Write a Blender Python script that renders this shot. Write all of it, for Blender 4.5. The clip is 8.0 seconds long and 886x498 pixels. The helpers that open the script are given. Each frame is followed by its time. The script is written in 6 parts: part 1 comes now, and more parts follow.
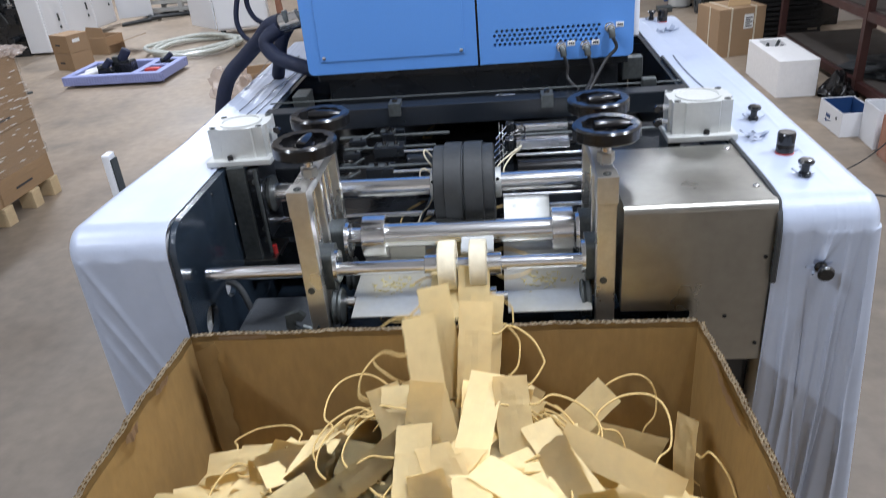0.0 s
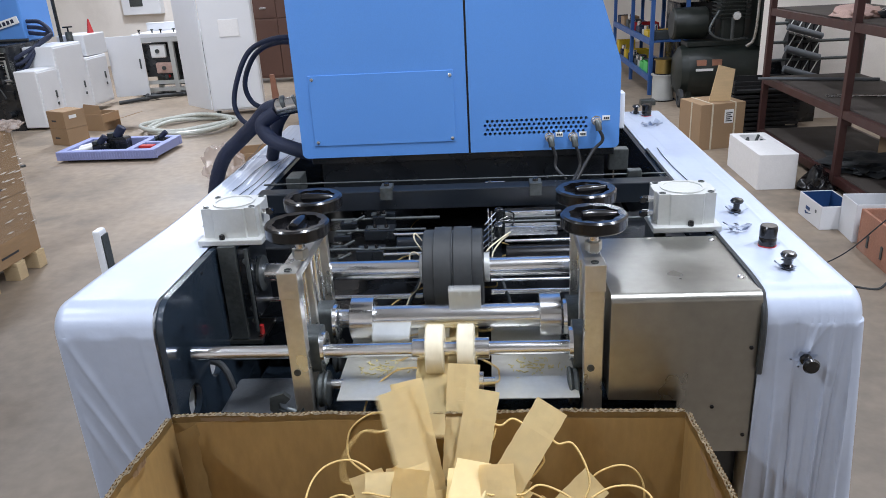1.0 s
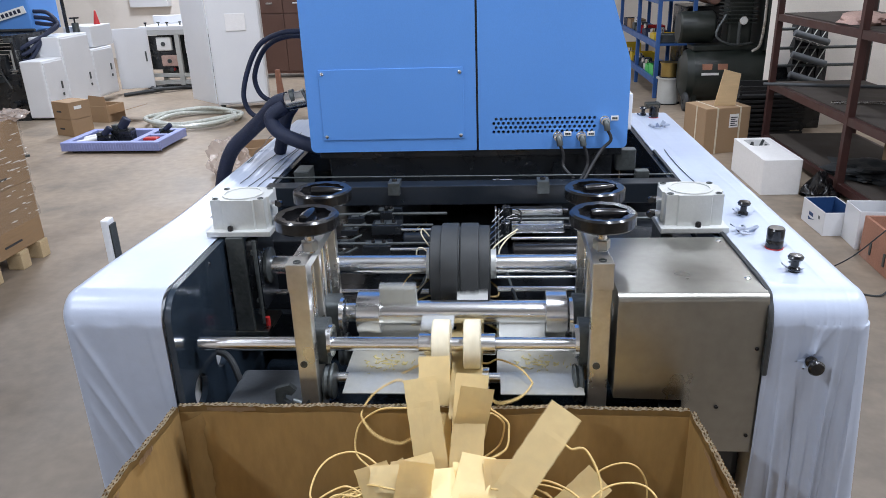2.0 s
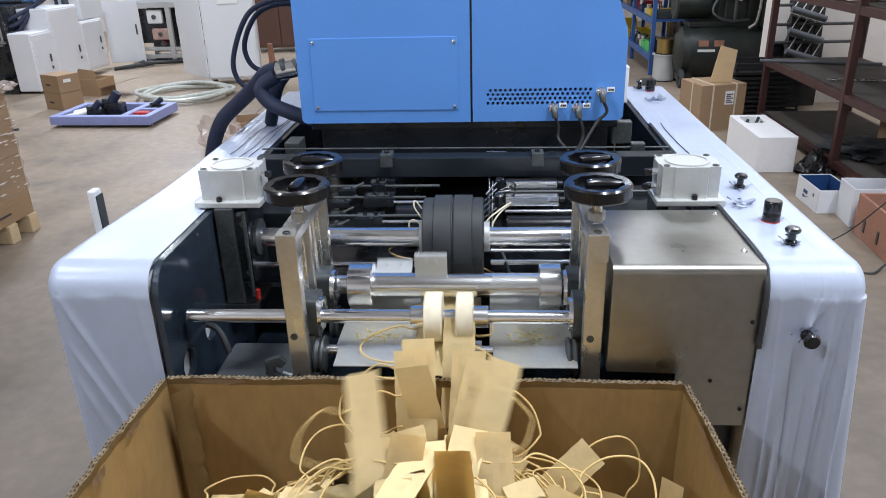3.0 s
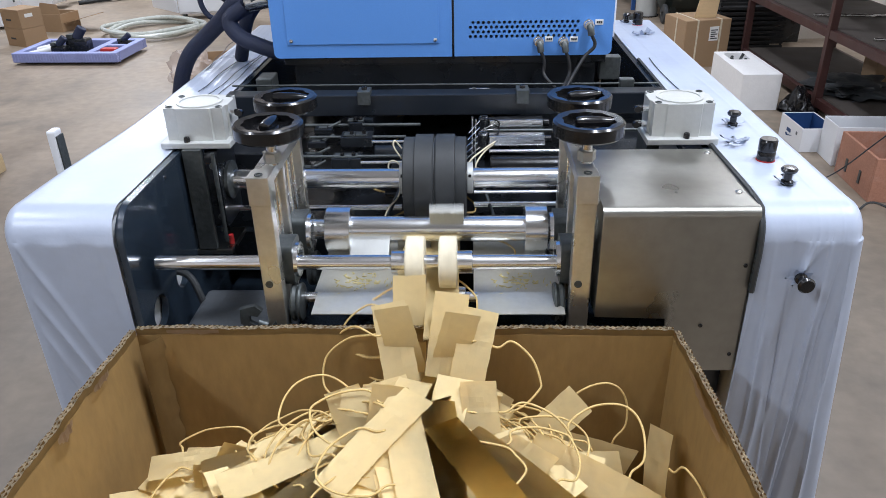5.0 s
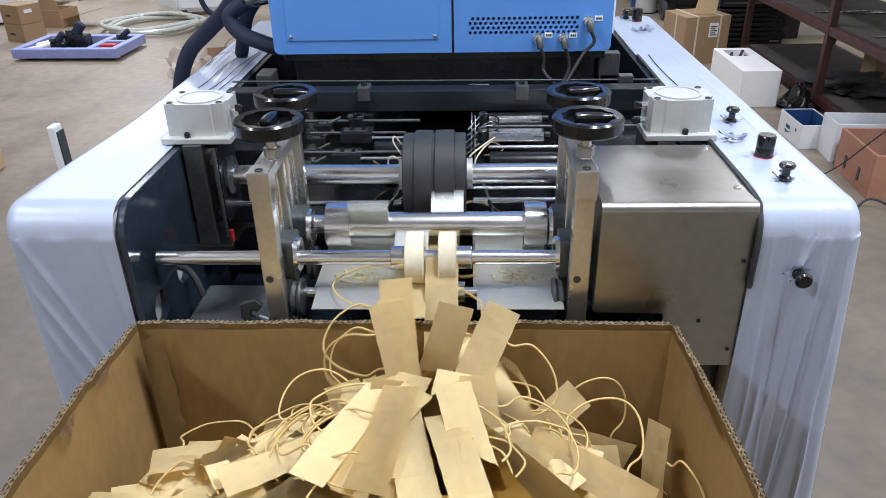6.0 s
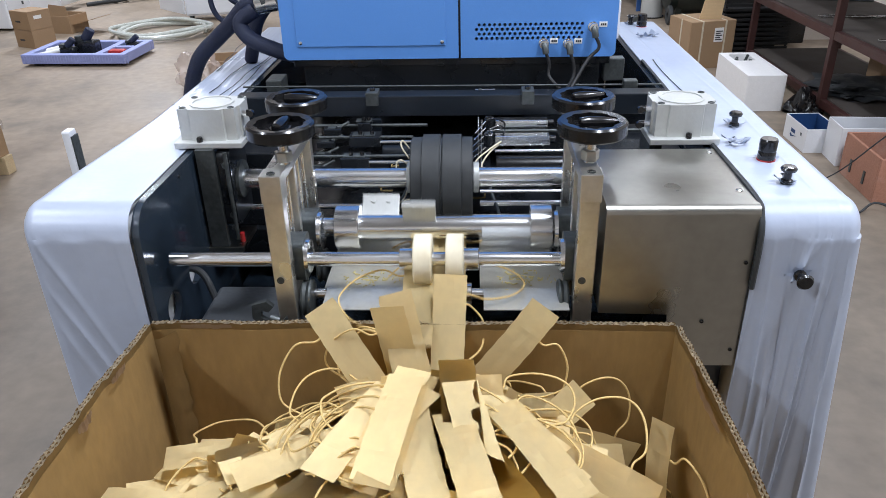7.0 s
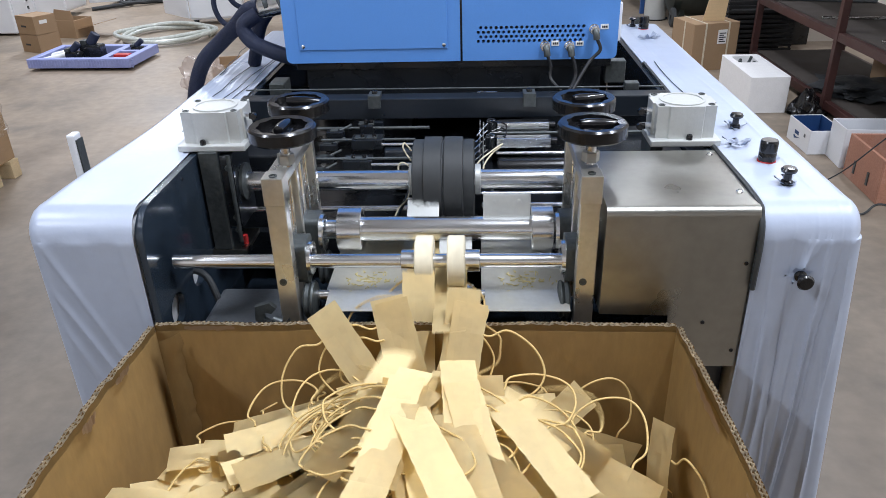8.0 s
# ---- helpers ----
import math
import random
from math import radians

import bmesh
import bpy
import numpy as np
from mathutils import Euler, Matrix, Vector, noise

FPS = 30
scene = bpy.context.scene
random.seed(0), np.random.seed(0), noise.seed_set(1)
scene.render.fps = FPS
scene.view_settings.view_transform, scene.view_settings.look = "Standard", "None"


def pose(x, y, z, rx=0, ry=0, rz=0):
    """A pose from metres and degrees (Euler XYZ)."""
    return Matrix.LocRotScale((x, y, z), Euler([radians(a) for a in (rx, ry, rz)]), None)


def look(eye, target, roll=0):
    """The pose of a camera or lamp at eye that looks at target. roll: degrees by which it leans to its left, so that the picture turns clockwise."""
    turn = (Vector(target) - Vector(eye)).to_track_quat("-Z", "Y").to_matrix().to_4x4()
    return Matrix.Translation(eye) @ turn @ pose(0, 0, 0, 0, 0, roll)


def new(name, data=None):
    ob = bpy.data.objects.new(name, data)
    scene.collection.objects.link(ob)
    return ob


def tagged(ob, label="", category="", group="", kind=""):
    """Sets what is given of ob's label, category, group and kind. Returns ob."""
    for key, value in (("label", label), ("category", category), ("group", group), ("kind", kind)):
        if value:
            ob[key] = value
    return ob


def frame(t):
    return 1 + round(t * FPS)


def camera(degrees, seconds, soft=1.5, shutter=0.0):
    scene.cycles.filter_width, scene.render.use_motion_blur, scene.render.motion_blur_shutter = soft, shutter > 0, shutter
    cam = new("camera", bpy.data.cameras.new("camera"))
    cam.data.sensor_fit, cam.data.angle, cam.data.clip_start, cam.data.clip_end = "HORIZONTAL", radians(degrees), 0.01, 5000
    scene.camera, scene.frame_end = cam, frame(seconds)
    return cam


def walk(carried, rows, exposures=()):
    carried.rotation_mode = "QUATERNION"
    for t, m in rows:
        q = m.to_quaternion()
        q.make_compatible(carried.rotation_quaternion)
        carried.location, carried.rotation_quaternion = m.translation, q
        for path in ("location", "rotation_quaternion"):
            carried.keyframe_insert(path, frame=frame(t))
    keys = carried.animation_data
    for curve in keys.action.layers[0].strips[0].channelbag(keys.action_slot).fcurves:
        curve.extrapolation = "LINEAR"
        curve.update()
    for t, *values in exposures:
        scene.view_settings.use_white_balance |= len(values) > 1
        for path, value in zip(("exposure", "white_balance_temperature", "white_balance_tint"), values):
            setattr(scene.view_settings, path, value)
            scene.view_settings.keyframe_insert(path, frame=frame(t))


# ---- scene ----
cam = camera(61.9, 8.0, soft=0.8, shutter=0.4)
PATH = [
    (0, (-0.074, 0.103, 1.556), (-0.263, 1.867, 0.633), -5.2),
    (0.5, (-0.068, 0.111, 1.574), (-0.224, 1.943, 0.786), -4.2),
    (1, (-0.078, 0.097, 1.564), (-0.222, 1.955, 0.838), -3.2),
    (2.5, (-0.091, 0.089, 1.557), (-0.233, 1.946, 0.827), -1.7),
    (3, (-0.09, 0.104, 1.543), (-0.219, 1.94, 0.759), -1.6),
    (3.5, (-0.092, 0.134, 1.532), (-0.205, 1.948, 0.697), -1.6),
    (4, (-0.092, 0.148, 1.526), (-0.187, 1.941, 0.646), -1.5),
    (4.5, (-0.097, 0.156, 1.524), (-0.176, 1.934, 0.611), -1.4),
    (6, (-0.097, 0.15, 1.525), (-0.17, 1.915, 0.586), -1.2),
    (6.5, (-0.097, 0.141, 1.527), (-0.176, 1.908, 0.594), -1.2),
    (7, (-0.099, 0.128, 1.532), (-0.187, 1.898, 0.604), -1.4),
    (7.5, (-0.1, 0.12, 1.531), (-0.196, 1.892, 0.609), -1.6),
    (8, (-0.094, 0.122, 1.533), (-0.194, 1.895, 0.612), -1.7),
]
walk(cam, [(t, look(eye, target, roll)) for t, eye, target, roll in PATH])

# ---------------- world, lamps ----------------
world = bpy.data.worlds.new("world")
scene.world = world
world.use_nodes = True
sky = world.node_tree.nodes.new("ShaderNodeTexSky")
sky.sky_type, sky.sun_disc, sky.sun_elevation, sky.sun_rotation = "NISHITA", False, radians(40), radians(120)
world.node_tree.links.new(sky.outputs[0], world.node_tree.nodes["Background"].inputs[0])
world.node_tree.nodes["Background"].inputs[1].default_value = 0.1

# strip lights out of view, places assumed; some only brighten pier, carton and floor
LAMPS = [(0.75, 0.66, 110), (-3.3, -1.7, 125), (2.5, 1.3, 106), (-2.6, 0.6, 62), (0.5, 5.9, 76), (2.9, 6.2, 56), (-4.2, 3.8, 34), (-4.0, 7.0, 128), (-4.8, 11.2, 250), (1.2, 10.4, 22)]
LAMP_Z = 4.3


def lamp(x, y, power):
    data = bpy.data.lights.new("assumed_ceiling_lamp", "AREA")
    data.shape, data.size, data.size_y, data.energy, data.color = "RECTANGLE", 1.3, 0.25, power, (0.875, 0.94, 1.075)
    ob = new("assumed_ceiling_lamp", data)
    ob.matrix_basis = pose(x, y, LAMP_Z - 0.06, 0, 0, 90)


for lx, ly, lp in LAMPS:
    lamp(lx, ly, lp)

# ---------------- materials ----------------


def pbr(name, col, rough=0.5, metal=0.0, var=0.15, scale=8.0, fine=120.0, bump=0.0, bump_scale=60.0, dirt=None, dirt_amount=0.0, dirt_scale=3.0, stretch=(1, 1, 1), coat=0.0, rough_var=0.15, per_object=0.0):
    m = bpy.data.materials.new(name)
    m.use_nodes = True
    n, l = m.node_tree.nodes, m.node_tree.links
    b = n["Principled BSDF"]
    tc = n.new("ShaderNodeTexCoord")
    mp = n.new("ShaderNodeMapping")
    mp.inputs["Scale"].default_value = stretch
    l.new(tc.outputs["Object"], mp.inputs[0])
    big, small = n.new("ShaderNodeTexNoise"), n.new("ShaderNodeTexNoise")
    for node, s, d in ((big, scale, 4), (small, fine, 3)):
        node.inputs["Scale"].default_value, node.inputs["Detail"].default_value = s, d
        l.new(mp.outputs[0], node.inputs["Vector"])
    add = n.new("ShaderNodeMath")
    add.operation = "ADD"
    l.new(big.outputs["Fac"], add.inputs[0])
    l.new(small.outputs["Fac"], add.inputs[1])
    last = add.outputs[0]
    if per_object:
        info = n.new("ShaderNodeObjectInfo")
        mul = n.new("ShaderNodeMath")
        mul.operation = "MULTIPLY_ADD"
        l.new(info.outputs["Random"], mul.inputs[0])
        mul.inputs[1].default_value = per_object
        l.new(last, mul.inputs[2])
        last = mul.outputs[0]
    ramp = n.new("ShaderNodeMapRange")
    ramp.inputs["From Min"].default_value, ramp.inputs["From Max"].default_value = 0.6, 1.4 + per_object
    ramp.inputs["To Min"].default_value, ramp.inputs["To Max"].default_value = 1 - var, 1 + var
    l.new(last, ramp.inputs["Value"])
    sc = n.new("ShaderNodeVectorMath")
    sc.operation = "SCALE"
    sc.inputs[0].default_value = col
    l.new(ramp.outputs[0], sc.inputs["Scale"])
    colour = sc.outputs[0]
    if dirt:
        spots = n.new("ShaderNodeTexNoise")
        spots.inputs["Scale"].default_value, spots.inputs["Detail"].default_value, spots.inputs["Roughness"].default_value = dirt_scale, 6, 0.65
        l.new(mp.outputs[0], spots.inputs["Vector"])
        r = n.new("ShaderNodeMapRange")
        r.inputs["From Min"].default_value, r.inputs["From Max"].default_value = 0.5, 0.72
        r.inputs["To Max"].default_value = dirt_amount
        l.new(spots.outputs["Fac"], r.inputs["Value"])
        mix = n.new("ShaderNodeMix")
        mix.data_type = "RGBA"
        l.new(r.outputs[0], mix.inputs["Factor"])
        l.new(colour, mix.inputs[6])
        mix.inputs[7].default_value = (*dirt, 1)
        colour = mix.outputs[2]
    l.new(colour, b.inputs["Base Color"])
    rr = n.new("ShaderNodeMapRange")
    rr.inputs["From Min"].default_value, rr.inputs["From Max"].default_value = 0.3, 0.7
    rr.inputs["To Min"].default_value, rr.inputs["To Max"].default_value = max(0.02, rough * (1 - rough_var)), min(1, rough * (1 + rough_var))
    l.new(big.outputs["Fac"], rr.inputs["Value"])
    l.new(rr.outputs[0], b.inputs["Roughness"])
    b.inputs["Metallic"].default_value = metal
    b.inputs["Coat Weight"].default_value = coat
    b.inputs["Coat Roughness"].default_value = 0.08
    if bump:
        bn = n.new("ShaderNodeTexNoise")
        bn.inputs["Scale"].default_value, bn.inputs["Detail"].default_value = bump_scale, 5
        l.new(mp.outputs[0], bn.inputs["Vector"])
        bp = n.new("ShaderNodeBump")
        bp.inputs["Strength"].default_value, bp.inputs["Distance"].default_value = bump, 0.004
        l.new(bn.outputs["Fac"], bp.inputs["Height"])
        l.new(bp.outputs[0], b.inputs["Normal"])
    return m


def clear(name, col, rough, alpha):
    m = pbr(name, col, rough, var=0.05, bump=0.5, bump_scale=25)
    m.node_tree.nodes["Principled BSDF"].inputs["Alpha"].default_value = alpha
    return m


M_FLOOR = pbr("concrete", (0.31, 0.243, 0.178), 0.5, var=0.24, scale=1.1, fine=14, dirt=(0.13, 0.115, 0.095), dirt_amount=0.75, dirt_scale=1.3, bump=0.12, bump_scale=40, rough_var=0.3)


def near_shade(m, y0, y1, tint):
    """Paints shade into the slab's colour nearer than y0..y1, with an uneven edge."""
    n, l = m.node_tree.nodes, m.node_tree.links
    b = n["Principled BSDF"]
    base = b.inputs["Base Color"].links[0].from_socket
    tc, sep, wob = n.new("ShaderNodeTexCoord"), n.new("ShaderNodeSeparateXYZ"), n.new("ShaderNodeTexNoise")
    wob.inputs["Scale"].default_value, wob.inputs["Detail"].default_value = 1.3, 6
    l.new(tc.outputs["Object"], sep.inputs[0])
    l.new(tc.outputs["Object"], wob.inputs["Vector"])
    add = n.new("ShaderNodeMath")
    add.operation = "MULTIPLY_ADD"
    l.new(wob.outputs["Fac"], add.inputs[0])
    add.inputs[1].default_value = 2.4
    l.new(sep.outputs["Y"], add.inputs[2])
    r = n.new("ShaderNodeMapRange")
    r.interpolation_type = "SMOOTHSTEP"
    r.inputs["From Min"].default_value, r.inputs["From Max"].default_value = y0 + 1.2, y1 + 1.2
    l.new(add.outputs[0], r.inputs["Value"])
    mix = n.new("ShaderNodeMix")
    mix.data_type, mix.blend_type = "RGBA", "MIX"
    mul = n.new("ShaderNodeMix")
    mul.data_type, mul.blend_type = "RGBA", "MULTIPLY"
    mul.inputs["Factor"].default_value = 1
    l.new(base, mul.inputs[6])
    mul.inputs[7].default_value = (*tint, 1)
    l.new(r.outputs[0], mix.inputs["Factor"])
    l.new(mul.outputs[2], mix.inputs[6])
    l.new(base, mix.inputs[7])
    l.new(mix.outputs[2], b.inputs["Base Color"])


near_shade(M_FLOOR, 2.6 - 10, 4.6 - 10, (0.54, 0.57, 0.61))
M_WALL = pbr("plaster", (0.80, 0.75, 0.69), 0.85, var=0.06, scale=1.5, dirt=(0.5, 0.44, 0.38), dirt_amount=0.35, dirt_scale=1.2, bump=0.1)
M_CEIL = pbr("ceiling_sheet", (0.58, 0.59, 0.60), 0.7, var=0.08, scale=1.0)
M_FILM = pbr("protective_film", (0.405, 0.455, 0.56), 0.36, var=0.035, scale=5, fine=60, bump=0.3, bump_scale=22, rough_var=0.3)
M_SLATE = pbr("slate_paint", (0.024, 0.036, 0.052), 0.17, var=0.12, scale=6, coat=0.4, bump=0.06, bump_scale=160)
M_BEAM = pbr("dark_beam_paint", (0.012, 0.016, 0.022), 0.3, var=0.15, scale=8, coat=0.3)
M_BLACK = pbr("black_paint", (0.012, 0.014, 0.017), 0.28, var=0.2, scale=10, coat=0.3)
M_BLACKPLASTIC = pbr("black_plastic", (0.008, 0.008, 0.009), 0.2, var=0.2, scale=30, coat=0.2)
M_BINBLACK = pbr("matt_black_plastic", (0.009, 0.009, 0.01), 0.6, var=0.2, scale=20)
M_RUBBER = pbr("black_rubber", (0.03, 0.033, 0.035), 0.6, var=0.2, scale=20, bump=0.1)
M_BLUE = pbr("blue_powder_coat", (0.098, 0.275, 0.67), 0.36, var=0.05, scale=3, fine=400, bump=0.06, bump_scale=350)
M_STEEL = pbr("polished_steel", (0.84, 0.85, 0.86), 0.23, 1.0, var=0.06, scale=12, stretch=(0.3, 6, 6), rough_var=0.35)
M_SHEET = pbr("stainless_sheet", (0.37, 0.36, 0.325), 0.38, 1.0, var=0.10, scale=5, fine=50, dirt=(0.25, 0.225, 0.19), dirt_amount=0.6, dirt_scale=5, rough_var=0.35)
M_NICKEL = pbr("nickel_plate", (0.62, 0.61, 0.575), 0.32, 0.92, var=0.10, scale=14, dirt=(0.42, 0.37, 0.28), dirt_amount=0.4, dirt_scale=12, rough_var=0.3)
M_ALU = pbr("cast_aluminium", (0.56, 0.57, 0.55), 0.45, 0.4, var=0.06, scale=20, bump=0.08, bump_scale=250)
M_IRON = pbr("dark_cast_iron", (0.09, 0.10, 0.10), 0.45, 0.6, var=0.25, scale=30, bump=0.2, bump_scale=150)
M_BEIGE = pbr("beige_urethane", (0.74, 0.67, 0.50), 0.7, var=0.10, scale=40, dirt=(0.45, 0.36, 0.22), dirt_amount=0.5, dirt_scale=30, bump=0.2)
M_TRAY = pbr("tin_tray", (0.56, 0.55, 0.50), 0.34, 0.55, var=0.08, scale=8, dirt=(0.52, 0.46, 0.28), dirt_amount=0.4, dirt_scale=7)
M_GLUE = pbr("dried_glue", (0.55, 0.47, 0.22), 0.4, var=0.25, scale=50)
M_PATCH = pbr("kraft_patch", (0.86, 0.725, 0.43), 0.7, var=0.09, scale=14, fine=70, bump=0.05, bump_scale=120, per_object=0.5)


def translucent(m, share):
    """Thin paper lets part of the light through."""
    n, l = m.node_tree.nodes, m.node_tree.links
    b, out = n["Principled BSDF"], n["Material Output"]
    t, mix = n.new("ShaderNodeBsdfTranslucent"), n.new("ShaderNodeMixShader")
    l.new(b.inputs["Base Color"].links[0].from_socket, t.inputs["Color"])
    mix.inputs[0].default_value = share
    l.new(b.outputs[0], mix.inputs[1])
    l.new(t.outputs[0], mix.inputs[2])
    l.new(mix.outputs[0], out.inputs["Surface"])


translucent(M_PATCH, 0.36)
M_ROPE = pbr("paper_rope", (0.68, 0.48, 0.19), 0.75, var=0.2, scale=60, fine=400, bump=0.5, bump_scale=500)
M_CARTON = pbr("corrugated_board", (0.29, 0.178, 0.060), 0.8, var=0.17, scale=4, fine=70, dirt=(0.17, 0.10, 0.04), dirt_amount=0.5, dirt_scale=3.5, bump=0.12, bump_scale=90, stretch=(1, 1, 0.4))
M_CARTONEDGE = pbr("torn_board_edge", (0.74, 0.65, 0.50), 0.9, var=0.4, scale=160, bump=0.4, bump_scale=200)
M_BOX = pbr("brown_box", (0.335, 0.22, 0.125), 0.75, var=0.08, scale=4, dirt=(0.27, 0.18, 0.09), dirt_amount=0.3)
M_BOXLIGHT = pbr("plywood", (0.60, 0.43, 0.24), 0.7, var=0.14, scale=6, stretch=(1, 1, 8))
M_WHITE = pbr("white_enamel", (0.72, 0.73, 0.75), 0.35, var=0.04, scale=3)
M_FOAM = pbr("white_foam", (0.82, 0.81, 0.80), 0.8, var=0.05, scale=30, bump=0.3, bump_scale=180)
M_RACK = pbr("oxide_red_steel", (0.055, 0.019, 0.016), 0.5, var=0.25, scale=8, dirt=(0.03, 0.02, 0.018), dirt_amount=0.5)
M_PLY = pbr("grey_board", (0.062, 0.05, 0.042), 0.8, var=0.2, scale=5, dirt=(0.06, 0.05, 0.045), dirt_amount=0.6)
M_SHELF = pbr("shelf_blue", (0.03, 0.10, 0.30), 0.45, var=0.15, scale=6)
M_TANK = pbr("tank_green", (0.013, 0.018, 0.015), 0.42, var=0.25, scale=6, dirt=(0.045, 0.045, 0.04), dirt_amount=0.6)
M_LILAC = pbr("lilac_plastic", (0.29, 0.33, 0.60), 0.5, var=0.1, scale=10)
M_HOSE = pbr("clear_hose", (0.50, 0.52, 0.47), 0.3, var=0.15, scale=25, coat=0.3)
M_NAVY = pbr("navy_sleeve", (0.013, 0.02, 0.05), 0.6, var=0.3, scale=40, fine=500, bump=0.5, bump_scale=600)
M_CUPBOARD = pbr("brown_cupboard", (0.11, 0.055, 0.04), 0.5, var=0.15, scale=4)
M_WRAP = clear("stretch_film", (0.5, 0.42, 0.34), 0.06, 0.16)
M_WRAPPED = pbr("wrapped_board", (0.30, 0.185, 0.09), 0.6, var=0.12, scale=5, dirt=(0.22, 0.14, 0.07), dirt_amount=0.4, coat=1.0, bump=1.0, bump_scale=10, stretch=(1, 1, 7))
wn = M_WRAPPED.node_tree.nodes
M_WRAPPED.node_tree.links.new([q for q in wn if q.type == "BUMP"][0].outputs[0], wn["Principled BSDF"].inputs["Coat Normal"])
M_BAG = clear("plastic_bag", (0.66, 0.56, 0.50), 0.10, 0.42)
M_GLINT = clear("film_glint", (0.85, 0.83, 0.80), 0.15, 0.75)
M_RED = pbr("red_plastic", (0.5, 0.03, 0.03), 0.4)
M_YELLOW = pbr("yellow_bin", (0.65, 0.45, 0.03), 0.5)
M_GREEN = pbr("green_bin", (0.08, 0.55, 0.12), 0.45)
M_PINE = pbr("pine", (0.55, 0.42, 0.25), 0.75, var=0.15, scale=8)
M_LABEL = pbr("paper_label", (0.8, 0.8, 0.78), 0.6, var=0.03)
M_INK = pbr("black_ink", (0.03, 0.03, 0.035), 0.6)
M_DENIM = pbr("blue_box_lining", (0.01, 0.05, 0.16), 0.6)
M_PINKWOOD = pbr("worn_red_wood", (0.36, 0.17, 0.11), 0.7, var=0.2, scale=6, dirt=(0.45, 0.38, 0.34), dirt_amount=0.4)
M_STRAP = pbr("strap", (0.62, 0.55, 0.42), 0.5)
M_CLOTH = pbr("pink_rag", (0.50, 0.34, 0.29), 0.9, var=0.2, scale=20, bump=0.3)
M_BRASS = pbr("brass_wire", (0.45, 0.33, 0.12), 0.35, 1.0)
M_GREYCAST = pbr("grey_casting", (0.11, 0.12, 0.13), 0.5, var=0.12, scale=12, bump=0.15, bump_scale=120)
M_DIAL = pbr("dial_face", (0.7, 0.7, 0.68), 0.4)

# ---------------- mesh helpers ----------------
ORIGIN = {}


def thing(name, at, label, category, group="", kind=""):
    ob = new(name)
    ob.location = at
    ORIGIN[ob] = Vector(at)
    return tagged(ob, label, category, group, kind)


def mesh_of(bm, name, material, shift, sharp=0.6):
    bmesh.ops.translate(bm, verts=bm.verts, vec=-Vector(shift))
    for f in bm.faces:
        f.smooth = True
    for e in bm.edges:
        if len(e.link_faces) == 2:
            angle, areas = e.calc_face_angle(0), sorted(f.calc_area() for f in e.link_faces)
            if angle > sharp or (angle > 0.3 and areas[1] > 5 * areas[0]):
                e.smooth = False
    me = bpy.data.meshes.new(name)
    bm.to_mesh(me)
    bm.free()
    me.materials.append(material)
    return me


def part(name, bm, material, parent, label="", origin=None):
    o = Vector(origin) if origin is not None else ORIGIN[parent]
    ob = new(name, mesh_of(bm, name, material, o))
    ob.parent = parent
    ob.location = o - ORIGIN[parent]
    ORIGIN[ob] = o
    return tagged(ob, label)


def solid(name, bm, material, at, label, category, group="", kind=""):
    ob = new(name, mesh_of(bm, name, material, at))
    ob.location = at
    ORIGIN[ob] = Vector(at)
    return tagged(ob, label, category, group, kind)


def box(x0, x1, y0, y1, z0, z1, bev=0.0, seg=2, bm=None, turn=0.0):
    bm = bm or bmesh.new()
    c = Vector(((x0 + x1) / 2, (y0 + y1) / 2, (z0 + z1) / 2))
    m = Matrix.Translation(c) @ Matrix.Rotation(radians(turn), 4, "Z") @ Matrix.Diagonal((x1 - x0, y1 - y0, z1 - z0, 1))
    vs = bmesh.ops.create_cube(bm, size=1, matrix=m)["verts"]
    if bev:
        es = {e for v in vs for e in v.link_edges}
        bmesh.ops.bevel(bm, geom=list(es), offset=bev, segments=seg, affect="EDGES", profile=0.5)
    return bm


def lathe(profile, at, axis=(0, 0, 1), seg=28, bm=None, closed=False):
    """profile: (radius, height) along the axis."""
    bm = bm or bmesh.new()
    turn = Vector(axis).to_track_quat("Z", "Y").to_matrix()
    rings = []
    for r, h in profile:
        if r < 1e-6:
            rings.append([bm.verts.new(Vector(at) + turn @ Vector((0, 0, h)))])
        else:
            rings.append([bm.verts.new(Vector(at) + turn @ Vector((r * math.cos(a), r * math.sin(a), h))) for a in (2 * math.pi * i / seg for i in range(seg))])
    pairs = list(zip(rings, rings[1:]))
    if closed:
        pairs.append((rings[-1], rings[0]))
    for a, b in pairs:
        for i in range(seg):
            j = (i + 1) % seg
            q = [a[i % len(a)], a[j % len(a)], b[j % len(b)], b[i % len(b)]]
            q = list(dict.fromkeys(q))
            if len(q) > 2:
                bm.faces.new(q)
    if not closed:
        for ring, flip in ((rings[0], True), (rings[-1], False)):
            if len(ring) > 2:
                bm.faces.new(ring[::-1] if flip else ring)
    return bm


def cyl(p0, p1, r, seg=24, bev=0.0, bm=None):
    p0, p1 = Vector(p0), Vector(p1)
    h = (p1 - p0).length
    prof = [(r, 0), (r, h)] if not bev else [(r - bev, 0), (r, bev), (r, h - bev), (r - bev, h)]
    return lathe(prof, p0, p1 - p0, seg, bm)


